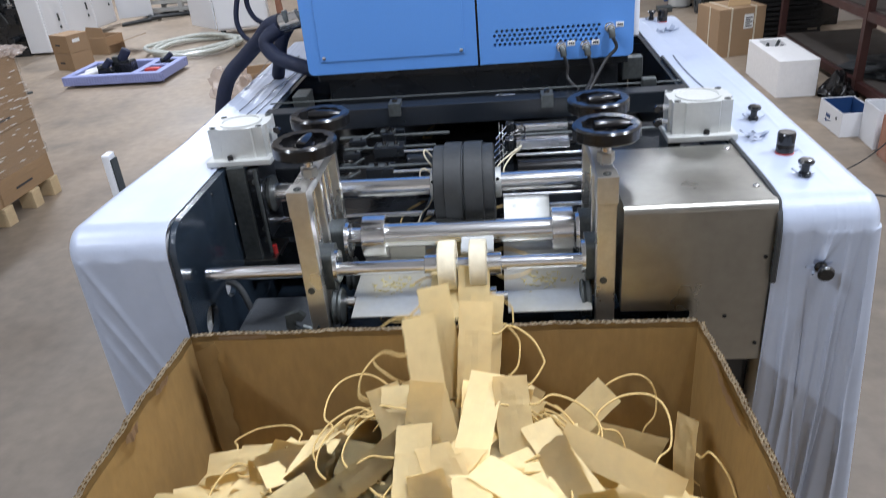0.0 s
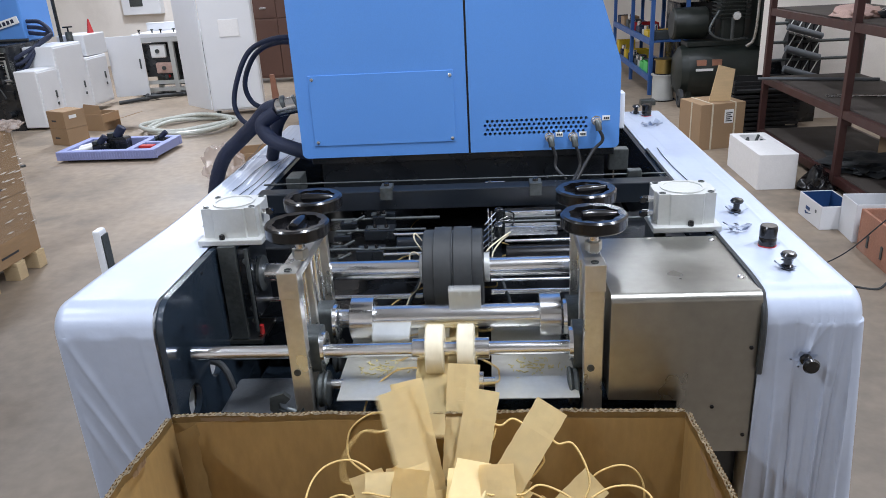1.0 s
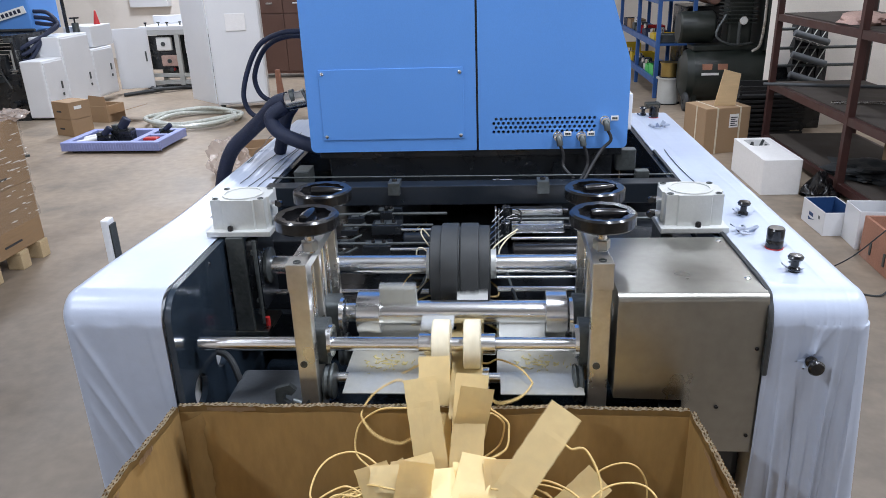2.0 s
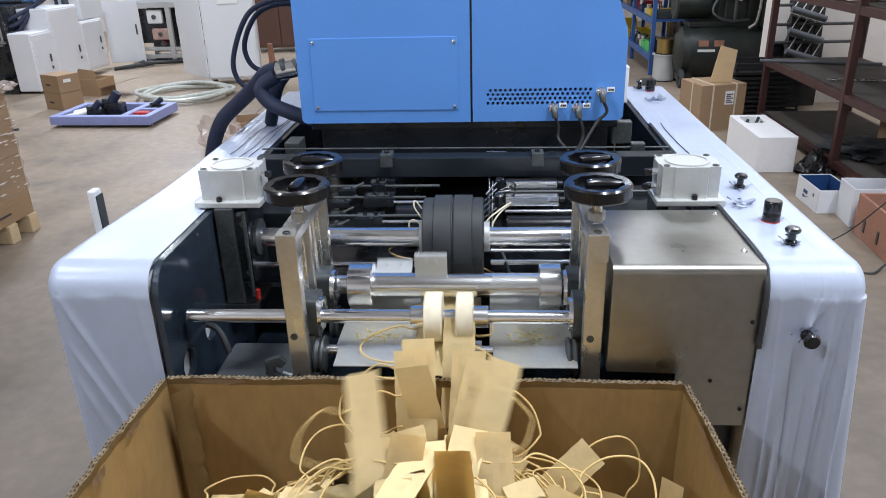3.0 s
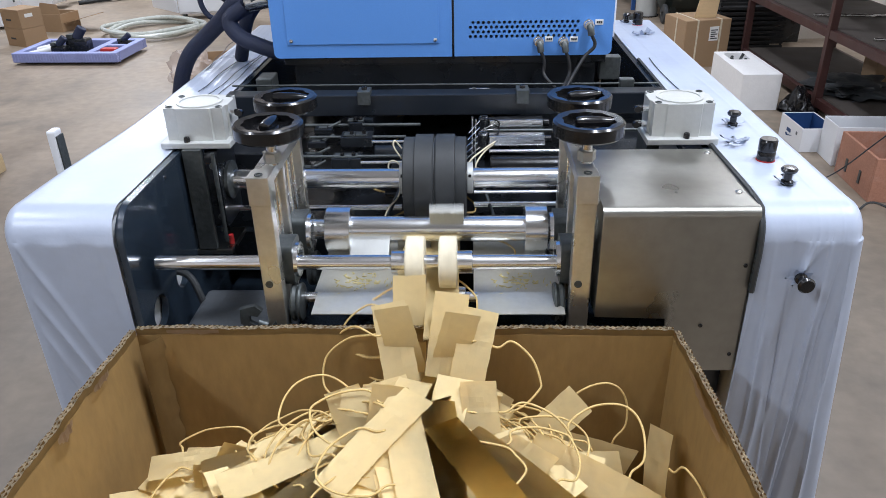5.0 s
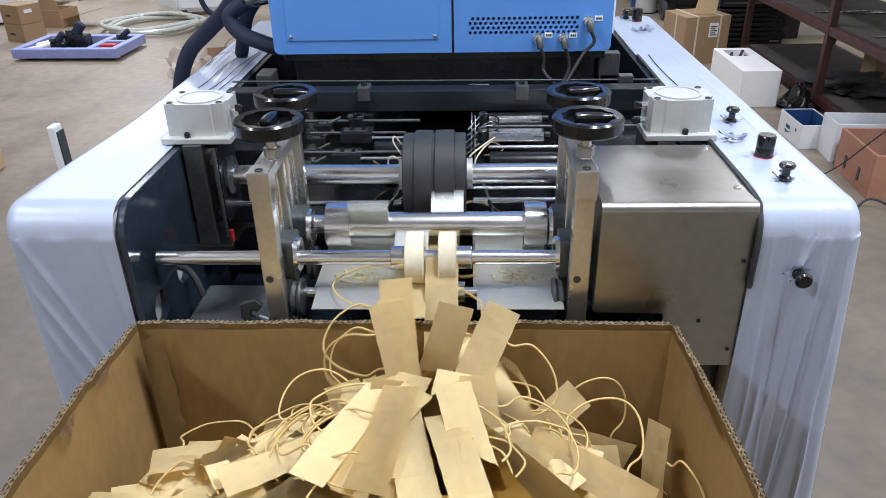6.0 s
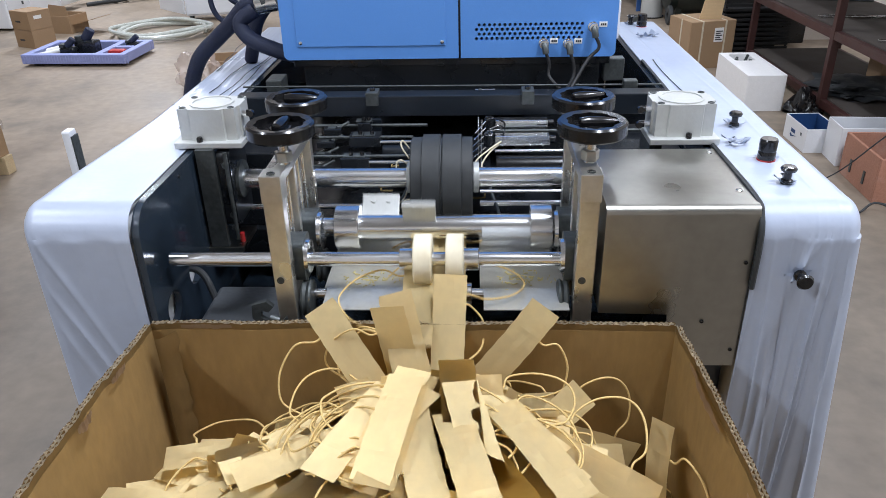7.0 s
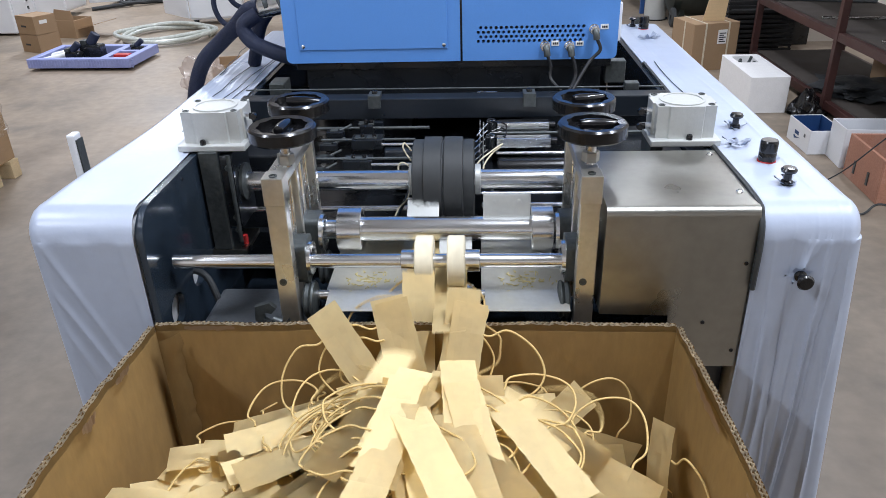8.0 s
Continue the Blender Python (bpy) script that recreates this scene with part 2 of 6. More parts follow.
def tube(points, r, seg=8, closed=False, bm=None):
    bm = bm or bmesh.new()
    pts = [Vector(p) for p in points]
    n = len(pts)
    normal = None
    rings = []
    for i in range(n):
        t = (pts[(i + 1) % n] - pts[i - 1]) if closed else (pts[min(i + 1, n - 1)] - pts[max(i - 1, 0)])
        t.normalize()
        if normal is None:
            normal = t.orthogonal().normalized()
        normal = (normal - t * normal.dot(t)).normalized()
        side = t.cross(normal)
        rings.append([bm.verts.new(pts[i] + r * (math.cos(a) * normal + math.sin(a) * side)) for a in (2 * math.pi * k / seg for k in range(seg))])
    for i in range(n if closed else n - 1):
        a, b = rings[i], rings[(i + 1) % n]
        for k in range(seg):
            bm.faces.new((a[k], a[(k + 1) % seg], b[(k + 1) % seg], b[k]))
    if not closed:
        bm.faces.new(rings[0][::-1])
        bm.faces.new(rings[-1])
    return bm


def spline(pts, steps=8):
    """Smooth points through the given ones."""
    p = [Vector(q) for q in pts]
    p = [2 * p[0] - p[1]] + p + [2 * p[-1] - p[-2]]
    out = []
    for i in range(1, len(p) - 2):
        for k in range(steps):
            t = k / steps
            a, b, c, d = p[i - 1], p[i], p[i + 1], p[i + 2]
            out.append(0.5 * (2 * b + (c - a) * t + (2 * a - 5 * b + 4 * c - d) * t * t + (3 * b - a - 3 * c + d) * t ** 3))
    return out + [p[-2]]


def plate(outer, holes, axis, d0, d1, bm=None):
    """A flat plate with holes; outlines in the two axes other than the given one."""
    bm = bm or bmesh.new()
    i = "xyz".index(axis)

    def at(u, v, w):
        c = [u, v]
        c.insert(i, w)
        return Vector(c)
    edges = []
    for loop in (outer, *holes):
        vs = [bm.verts.new(at(u, v, d0)) for u, v in loop]
        edges += [bm.edges.new((vs[k], vs[(k + 1) % len(vs)])) for k in range(len(vs))]
    faces = [f for f in bmesh.ops.triangle_fill(bm, edges=edges, use_beauty=True)["geom"] if isinstance(f, bmesh.types.BMFace)]
    ext = bmesh.ops.extrude_face_region(bm, geom=faces)["geom"]
    bmesh.ops.translate(bm, verts=[v for v in ext if isinstance(v, bmesh.types.BMVert)], vec=at(0, 0, d1 - d0))
    bmesh.ops.recalc_face_normals(bm, faces=bm.faces)
    return bm


def disc(u, v, r, n=16, sy=1.0):
    return [(u + r * math.cos(2 * math.pi * k / n), v + r * sy * math.sin(2 * math.pi * k / n)) for k in range(n)]


def rounded(u0, u1, v0, v1, r, n=4, corners=(1, 1, 1, 1)):
    """Outline from (u0, v0) round; corners: which of the four are rounded."""
    pts = []
    for (cu, cv, a0), on in zip(((u0, v0, 180), (u1, v0, 270), (u1, v1, 0), (u0, v1, 90)), corners):
        if not on:
            pts.append((cu, cv))
            continue
        mu, mv = cu + (r if cu == u0 else -r), cv + (r if cv == v0 else -r)
        for k in range(n + 1):
            a = radians(a0 + 90 * k / n)
            pts.append((mu + r * math.cos(a), mv + r * math.sin(a)))
    return pts


def bolt(at, axis, r, h, parent, material=None, name="screw"):
    b = lathe([(r, 0), (r, h * 0.7), (r * 0.8, h), (r * 0.45, h), (r * 0.45, h * 0.5), (0, h * 0.5)], at, axis, 12)
    return part(name, b, material or M_BLACKPLASTIC, parent, origin=at)


def placed(build, x, y, turn, scale):
    """Builds a group of things in its own plan and sets it down in the room."""
    before = set(bpy.data.objects)
    build()
    m = Matrix.Translation((x, y, 0)) @ Matrix.Rotation(radians(turn), 4, "Z") @ Matrix.Scale(scale, 4)
    for ob in bpy.data.objects:
        if ob not in before and ob.parent is None:
            ob.matrix_basis = m @ ob.matrix_basis


# ---------------- the room ----------------


def room():
    solid("floor", box(-10, 3.65, -5, 14.29, -0.2, 0), M_FLOOR, (-3, 10, 0), "worn stained tan concrete workshop floor, shade painted in round the machine", "floor", kind="structure")
    solid("wall_north", box(-10, 3.65, 14.29, 14.49, 0, 4.6), M_WALL, (-3, 14.29, 0), "off-white plastered workshop wall at the back", "wall", kind="structure")
    solid("wall_pier", box(2.43, 3.65, 7.22, 7.37, 0, 4.6), M_WALL, (3, 7.3, 0), "off-white plastered wall pier behind the rack", "wall", kind="structure")
    solid("wall_east", box(3.65, 3.85, -5, 14.29, 0, 4.6), M_WALL, (3.65, 5, 0), "off-white plastered workshop wall behind the racks", "wall", kind="structure")
    solid("wall_west", box(-10.2, -10, -5, 14.29, 0, 4.6), M_WALL, (-10, 5, 0), "off-white plastered workshop wall", "wall", kind="structure")
    solid("wall_south", box(-10, 3.65, -5.2, -5, 0, 4.6), M_WALL, (-3, -5, 0), "off-white plastered workshop wall", "wall", kind="structure")
    solid("ceiling", box(-10.2, 3.85, -5.2, 14.49, 4.6, 4.8), M_CEIL, (-3, 5, 4.6), "grey sheet workshop ceiling", "ceiling", kind="structure")


# ---------------- the machine ----------------
MX, SHL, SHR = -0.165, (-0.797, -0.625), (0.468, 0.317)
TOP, FRONT, BACK = 1.078, 1.112, 2.53


def film_strip(inner, outer, folds, flare=0.0):
    """Film over the front, the rounded edge and the top of a side housing; it turns over the outer edge."""
    bm = bmesh.new()
    r, rc = 0.022, 0.045
    s = 1 if outer > inner else -1
    path = []
    z = 0.10
    while z < TOP - rc:
        path.append((Vector((0, FRONT, z)), Vector((0, -1, 0)), "front"))
        z += 0.007
    for k in range(7):
        a = radians(90 * k / 6)
        nrm = Vector((0, -math.cos(a), math.sin(a)))
        path.append((Vector((0, FRONT + rc, TOP - rc)) + rc * nrm, nrm, "edge"))
    y = FRONT + rc + 0.02
    while y < BACK:
        path.append((Vector((0, y, TOP)), Vector((0, 0, 1)), "top"))
        y += 0.02 if y < 2.5 else 0.1
    cross = [("flat", inner + (outer - s * r - inner) * k / 84) for k in range(85)]
    cross += [("arc", 15 * k) for k in range(1, 7)] + [("side", d) for d in (0.05, 0.12, 0.3)]
    rows = []
    for p, nrm, where in path:
        row = []
        for what, c in cross:
            if what == "flat":
                q = Vector((c, p.y, p.z)) + nrm * folds(c, p, where)
            elif what == "arc":
                a = radians(c)
                q = Vector((outer - s * r + s * r * math.sin(a), p.y, p.z)) + nrm * (r * math.cos(a) - r + folds(outer, p, where) * math.cos(a))
            else:
                q = Vector((outer, p.y, p.z)) - nrm * (r + c * (1 if where != "edge" else 1))
            q.x += s * flare * max(0, TOP - p.z) * ((c - inner) / (outer - inner) if what == "flat" else 1) if where == "front" else 0
            if s < 0 and where == "top":
                f = min(1, max(0, (p.y - 1.16) / 0.45))
                q.x += 0.026 * f * f * (3 - 2 * f) * ((c - inner) / (outer - inner) if what == "flat" else 1)
            row.append(bm.verts.new(q))
        rows.append(row)
    for a, b in zip(rows, rows[1:]):
        for k in range(len(a) - 1):
            bm.faces.new((a[k], a[k + 1], b[k + 1], b[k]) if s > 0 else (a[k], b[k], b[k + 1], a[k + 1]))
    return bm


def ridge(v):
    return (1 - min(1, abs(v) * 4.5)) ** 2


def crease(dist, width):
    """A sharp fold: steep on one side, soft on the other."""
    w = width if dist < 0 else width * 2.2
    return math.exp(-(dist / w) ** 2)


# folds of the film: where they start under the top edge, share of the width, lean, height, width
CREASES_LEFT = ((0.035, 0.09, 0.40, 0.0042, 0.0024), (0.10, 0.03, 0.44, 0.0036, 0.0022), (0.13, 0.13, 0.42, 0.0026, 0.0020), (0.165, 0.03, 0.42, 0.0036, 0.0024), (0.20, 0.10, 0.36, 0.003, 0.0022), (0.04, 0.86, 0.06, 0.0016, 0.0022))
CREASES_RIGHT = ((0.03, 0.16, 0.00, 0.0042, 0.0022), (0.03, 0.33, 0.02, 0.0046, 0.0020), (0.03, 0.66, -0.05, 0.0065, 0.0022), (0.03, 0.78, -0.06, 0.006, 0.0022), (0.03, 0.87, -0.03, 0.0045, 0.0018), (0.12, 0.06, -0.04, 0.007, 0.0030), (0.12, 0.40, -0.02, 0.0034, 0.0022), (0.11, 0.52, -0.02, 0.005, 0.0026), (0.16, 0.29, -0.02, 0.006, 0.0030), (0.13, 0.64, -0.03, 0.0075, 0.0032), (0.18, 0.78, 0.0, 0.004, 0.0026), (0.12, 0.93, 0.01, 0.004, 0.003))


def folds_front(x, d, table, inner, outer, seed):
    h = 0.0
    s = 1 if outer > inner else -1
    for i, (start, share, lean, height, width) in enumerate(table):
        if s < 0:
            at = outer + (inner - outer) * share + lean * (d - start)
        else:
            at = inner + (outer - inner) * share + lean * (d - start)
        at += 0.003 * noise.noise(Vector((d * 7, share * 30, seed)))
        f = min(1, max(0, (d - start) * (14 if s < 0 else 5))) * (0.55 + 0.45 * noise.noise(Vector((d * 5, share * 50, seed + 1))))
        h += (1.2 if s < 0 else (1.9, -1.2)[i % 2]) * height * f * crease(x - at, width * (1.5 if s < 0 else 0.8))
    return h + 0.0011 * noise.noise(Vector((x * 26, d * 3, seed))) + 0.0015


def folds_left(x, p, where):
    if where == "top":
        v = noise.noise(Vector((x * 30 + p.y * 1.5, p.y * 0.8, 3)))
        w = noise.noise(Vector((x * 70, p.y * 1.1, 5)))
        far = min(1, max(0, (p.y - 1.25) * 1.6))
        return 0.0007 * ridge(v) * (0.1 + 0.9 * far) + 0.0004 * ridge(w) * far
    if where == "edge":
        return 0.001
    return folds_front(x, TOP - p.z, CREASES_LEFT, -0.625, -0.797, 7)


def folds_right(x, p, where):
    if where == "top":
        v = noise.noise(Vector((x * 26, p.y * 1.2, 9)))
        return 0.0008 * ridge(v)
    if where == "edge":
        return 0.001 + 0.0003 * ridge(noise.noise(Vector((x * 30, 0, 1))))
    up = p.z - 0.978
    pull = 0.0
    if up > 0:
        for lean, height in ((0.32, 0.006), (0.12, 0.004), (0.55, 0.0035)):
            pull += height * math.exp(-((x - 0.381 - lean * up) / 0.0028) ** 2) * min(1, up / 0.012) * max(0, 1 - up / 0.062)
    return folds_front(x, TOP - p.z, CREASES_RIGHT, 0.317, 0.468, 21) + pull


def push_knob(parent, x, y, z, axis=(0, 0, 1), big=False):
    a = Vector(axis)
    at = Vector((x, y, z))
    if big:
        k = part("button", lathe([(0.014, 0), (0.0145, 0.004), (0.0145, 0.014), (0.0135, 0.016), (0.0145, 0.018), (0.0145, 0.034), (0.013, 0.037), (0, 0.037)], at, a, 24), M_BLACKPLASTIC, parent, "black ribbed push button poking through the film", at)
        part("red_ring", lathe([(0.0152, 0), (0.0152, 0.002), (0.0140, 0.002)], at, a, 20), M_RED, k)
    else:
        k = part("button", lathe([(0.006, 0), (0.006, 0.018), (0.0115, 0.021), (0.0125, 0.0245), (0.010, 0.028), (0, 0.029)], at, a, 20), M_BLACKPLASTIC, parent, "black mushroom knob poking through the film", at)
        part("collar", lathe([(0.009, 0), (0.009, 0.006), (0.006, 0.008)], at, a, 16), M_BLACKPLASTIC, k)
    torn(k, at, a, 7, 1.0)


def torn(parent, at, a, n, size):
    """Ragged film round a hole."""
    bm = bmesh.new()
    rng = random.Random(int(at.x * 1000 + at.y * 777))
    side = a.orthogonal().normalized()
    up = a.cross(side)
    for i in range(n):
        ang = i * 6.283 / n + rng.random() * 0.4
        d = math.cos(ang) * side + math.sin(ang) * up
        e = a.cross(d)
        near = at + d * 0.008 * size + a * 0.002
        far = at + d * (0.012 + 0.011 * rng.random()) * size + a * (0.002 + 0.008 * rng.random()) * size
        tip = far + (e * rng.uniform(-0.008, 0.008) + a * rng.uniform(0, 0.004)) * size
        bm.faces.new([bm.verts.new(q) for q in (near + e * 0.005 * size, near - e * 0.005 * size, far, tip)])
    bmesh.ops.solidify(bm, geom=bm.faces[:], thickness=0.0006)
    tagged(part("torn_film", bm, M_FILM, parent, "ragged torn edge of the film"), "ragged torn edge of the film", kind="stuff")


def handwheel(parent, x, y, z, turn):
    at = Vector((x, y, z))
    R = 0.051
    rim = bmesh.new()
    seg, prof = 48, [(R - 0.012, 0.004), (R - 0.003, 0.005), (R, 0.002), (R, -0.014), (R - 0.003, -0.017), (R - 0.010, -0.017)]
    rings = []
    for k in range(seg):
        a = 2 * math.pi * k / seg
        dip = 0.0035 * (0.5 + 0.5 * math.cos(10 * a))
        rings.append([rim.verts.new(at + Vector(((r - (dip if i in (0, 5) else 0)) * math.cos(a), (r - (dip if i in (0, 5) else 0)) * math.sin(a), h))) for i, (r, h) in enumerate(prof)])
    for k in range(seg):
        a, b = rings[k], rings[(k + 1) % seg]
        for i in range(6):
            j = (i + 1) % 6
            rim.faces.new((a[i], a[j], b[j], b[i]))
    w = part("handwheel", rim, M_BLACKPLASTIC, parent, "black ten-lobed plastic handwheel with a folding grip", at)
    web = lathe([(0, -0.014), (0.041, -0.014), (0.041, -0.006), (0.018, -0.006), (0.016, -0.003), (0.006, -0.003), (0.006, -0.006), (0, -0.006)], at, (0, 0, 1), 32)
    part("hub", web, M_BLACKPLASTIC, w)
    d = Vector((math.cos(turn), math.sin(turn), 0))
    p0 = at + d * 0.036 + Vector((0, 0, -0.001))
    p1 = at - d * 0.020 + Vector((0, 0, 0.002))
    part("grip", lathe([(0.005, 0), (0.0062, 0.006), (0.0085, 0.02), (0.0088, 0.045), (0.007, 0.055), (0, 0.057)], p0, p1 - p0, 18), M_BLACKPLASTIC, w)
    part("spindle", cyl((x, y, z - 0.06), (x, y, z - 0.014), 0.008), M_STEEL, w)
    part("nut", cyl((x, y, z - 0.056), (x, y, z - 0.040), 0.0135, 6, 0.001), M_NICKEL, w)


def side_frame(parent, x0, x1, inner):
    """A slotted bearing frame; inner: +1 when the rollers lie on its +x side."""
    y0, y1, z0, z1 = 1.13, 1.365, 0.86, 1.126
    slots = [rounded(1.160, 1.228, 0.915, 1.095, 0.004, 2), rounded(1.254, 1.342, 0.905, 1.095, 0.004, 2)]
    wa, wb = (x0, x0 + 0.013) if inner > 0 else (x1 - 0.013, x1)
    f = part("bearing_frame", plate(rounded(y0 + 0.023, y1, z0, z1 - 0.018, 0.003, 2), slots, "x", wa, wb), M_NICKEL, parent, "machined steel bearing frame with two slots")
    part("front_post", box(x0, x1, y0, y0 + 0.0225, z0, z1, 0.0015), M_NICKEL, f)
    part("top_bar", box(x0, x1, y0 + 0.023, y1, z1 - 0.0175, z1, 0.0015), M_NICKEL, f)
    part("rear_post", box(x0, x1, y1 - 0.018, y1, z0, z1 - 0.018, 0.0015), M_NICKEL, f)
    part("middle_post", box(x0 + 0.004, x1 - 0.004, 1.234, 1.247, z0, z1 - 0.018, 0.0015), M_NICKEL, f)
    for y in (1.165, 1.222, 1.262, 1.335):
        part("slide_rail", box(*((wb + 0.0005, wb + 0.006) if inner > 0 else (wa - 0.006, wa - 0.0005)), y - 0.004, y + 0.004, 0.925, 1.105, 0.001), M_STEEL, f)
    part("end_cap", box(x0 - 0.0012, x1 + 0.0012, y0 - 0.0015, y0 + 0.032, 1.083, z1 + 0.0015, 0.0012), M_NICKEL, f)
    xm = (x0 + x1) / 2
    for y in (1.14, 1.205):
        part("cap_screw", lathe([(0.0062, 0), (0.0062, 0.0022), (0.0038, 0.0022), (0.0036, -0.002), (0, -0.002)], (xm, y, z1 + 0.001), (0, 0, 1), 16), M_IRON, f)
    part("tapped_hole", lathe([(0.006, 0), (0.006, 0.0016), (0.0042, 0.0016), (0.004, 0.0003), (0, 0.0003)], (xm - 0.004, y0 - 0.0002, 0.951), (0, -1, 0), 16), M_IRON, f)
    for y, z, r in ((1.192, 0.962, 0.031), (1.298, 0.957, 0.036)):
        b = plate([(y + u, z + v) for u, v in rounded(-0.027, 0.027, -0.036, 0.036, 0.012, 4)], [[(y + (r - 0.012) * math.cos(a), z + (r - 0.012) * math.sin(a)) for a in (2 * math.pi * k / 18 for k in range(18))]], "x", (x0 + 0.012 if inner > 0 else x0 - 0.012), (x1 + 0.012 if inner > 0 else x1 - 0.012))
        bl = part("bearing_block", b, M_IRON, f, "dark cast bearing block")
        part("lead_screw", cyl((xm, y, z + 0.036), (xm, y, 1.106), 0.0055, 12), M_STEEL, f)
        xo = x1 + 0.012 if inner > 0 else x0 - 0.012
        part("bearing_ring", lathe([(r - 0.014, 0), (r - 0.014, 0.006), (r - 0.003, 0.006), (r - 0.002, 0)], (xo, y, z), (inner, 0, 0), 24, closed=True), M_STEEL, f)
    xo = x1 + 0.004 if inner > 0 else x0 - 0.004
    for y, z in ((1.17, 0.895), (1.30, 0.885)):
        part("pulley", lathe([(0.012, 0), (0.030, 0.0), (0.032, 0.003), (0.028, 0.008), (0.032, 0.013), (0.030, 0.016), (0.012, 0.018)], (xo, y, z), (inner, 0, 0), 28), M_IRON, f)


def air_cylinder(parent, x0, x1, side):
    """side: +1 when its fittings point to +x."""
    y0, y1, z0, z1 = 1.392, 1.482, 1.092, 1.150
    xm, ym = (x0 + x1) / 2, (y0 + y1) / 2
    out = []
    for cu, cv in ((x0, y0), (x1, y0), (x1, y1), (x0, y1)):
        su, sv = (1 if cu == x0 else -1), (1 if cv == y0 else -1)
        c = [(cu, cv + sv * 0.026), (cu + su * 0.004, cv + sv * 0.024), (cu + su * 0.004, cv + sv * 0.004), (cu + su * 0.024, cv + sv * 0.004), (cu + su * 0.026, cv)]
        out += c if su * sv > 0 else c[::-1]
    b = part("air_cylinder", plate(out, [], "z", z0, z1), M_ALU, parent, "compact aluminium air cylinder on a flange")
    part("end_cover", lathe([(0.040, 0), (0.040, 0.0018), (0.035, 0.0018), (0.0345, -0.0006), (0, -0.0006)], (xm, ym, z1 + 0.0004), (0, 0, 1), 36), M_ALU, b)
    for u in (x0 + 0.012, x1 - 0.012):
        for v in (y0 + 0.012, y1 - 0.012):
            part("corner_screw", lathe([(0.006, 0), (0.006, 0.0012), (0.0035, 0.0012), (0.0035, 0.0002), (0, 0.0002)], (u, v, z1 + 0.0003), (0, 0, 1), 14), M_IRON, b)
    for u in (xm - 0.008, xm + 0.004):
        part("sensor_groove", box(u, u + 0.003, y0 + 0.0027, y0 + 0.0043, z0, z1 - 0.002), M_IRON, b)
    part("flange", box(x0 - 0.006, x1 + 0.006, y0 - 0.012, y1 + 0.008, 1.081, 1.092, 0.0015), M_ALU, b)
    for u in ((x0 + 0.062,) if side < 0 else (x0 + 0.04,)):
        bolt((u, y0 - 0.005, 1.092), (0, 0, 1), 0.0055, 0.009, b)
    xs = x1 if side > 0 else x0
    for z in (1.106, 1.134):
        f = part("air_fitting", cyl((xs, ym - 0.012, z), (xs + side * 0.010, ym - 0.012, z), 0.006, 6), M_STEEL, b, "nickel and black push-in air fitting")
        q = spline([(xs + side * 0.009, ym - 0.012, z), (xs + side * 0.018, ym - 0.012, z), (xs + side * 0.021, ym - 0.020, z + 0.002), (xs + side * 0.021, ym - 0.030, z + 0.003)], 4)
        part("elbow", tube(q, 0.0058, 12), M_BLACKPLASTIC, f)


def roller(parent, name, y, z, x0, x1, r, label):
    return part(name, cyl((x0, y, z), (x1, y, z), r, 40, 0.0008), M_STEEL, parent, label, (MX, y, z))


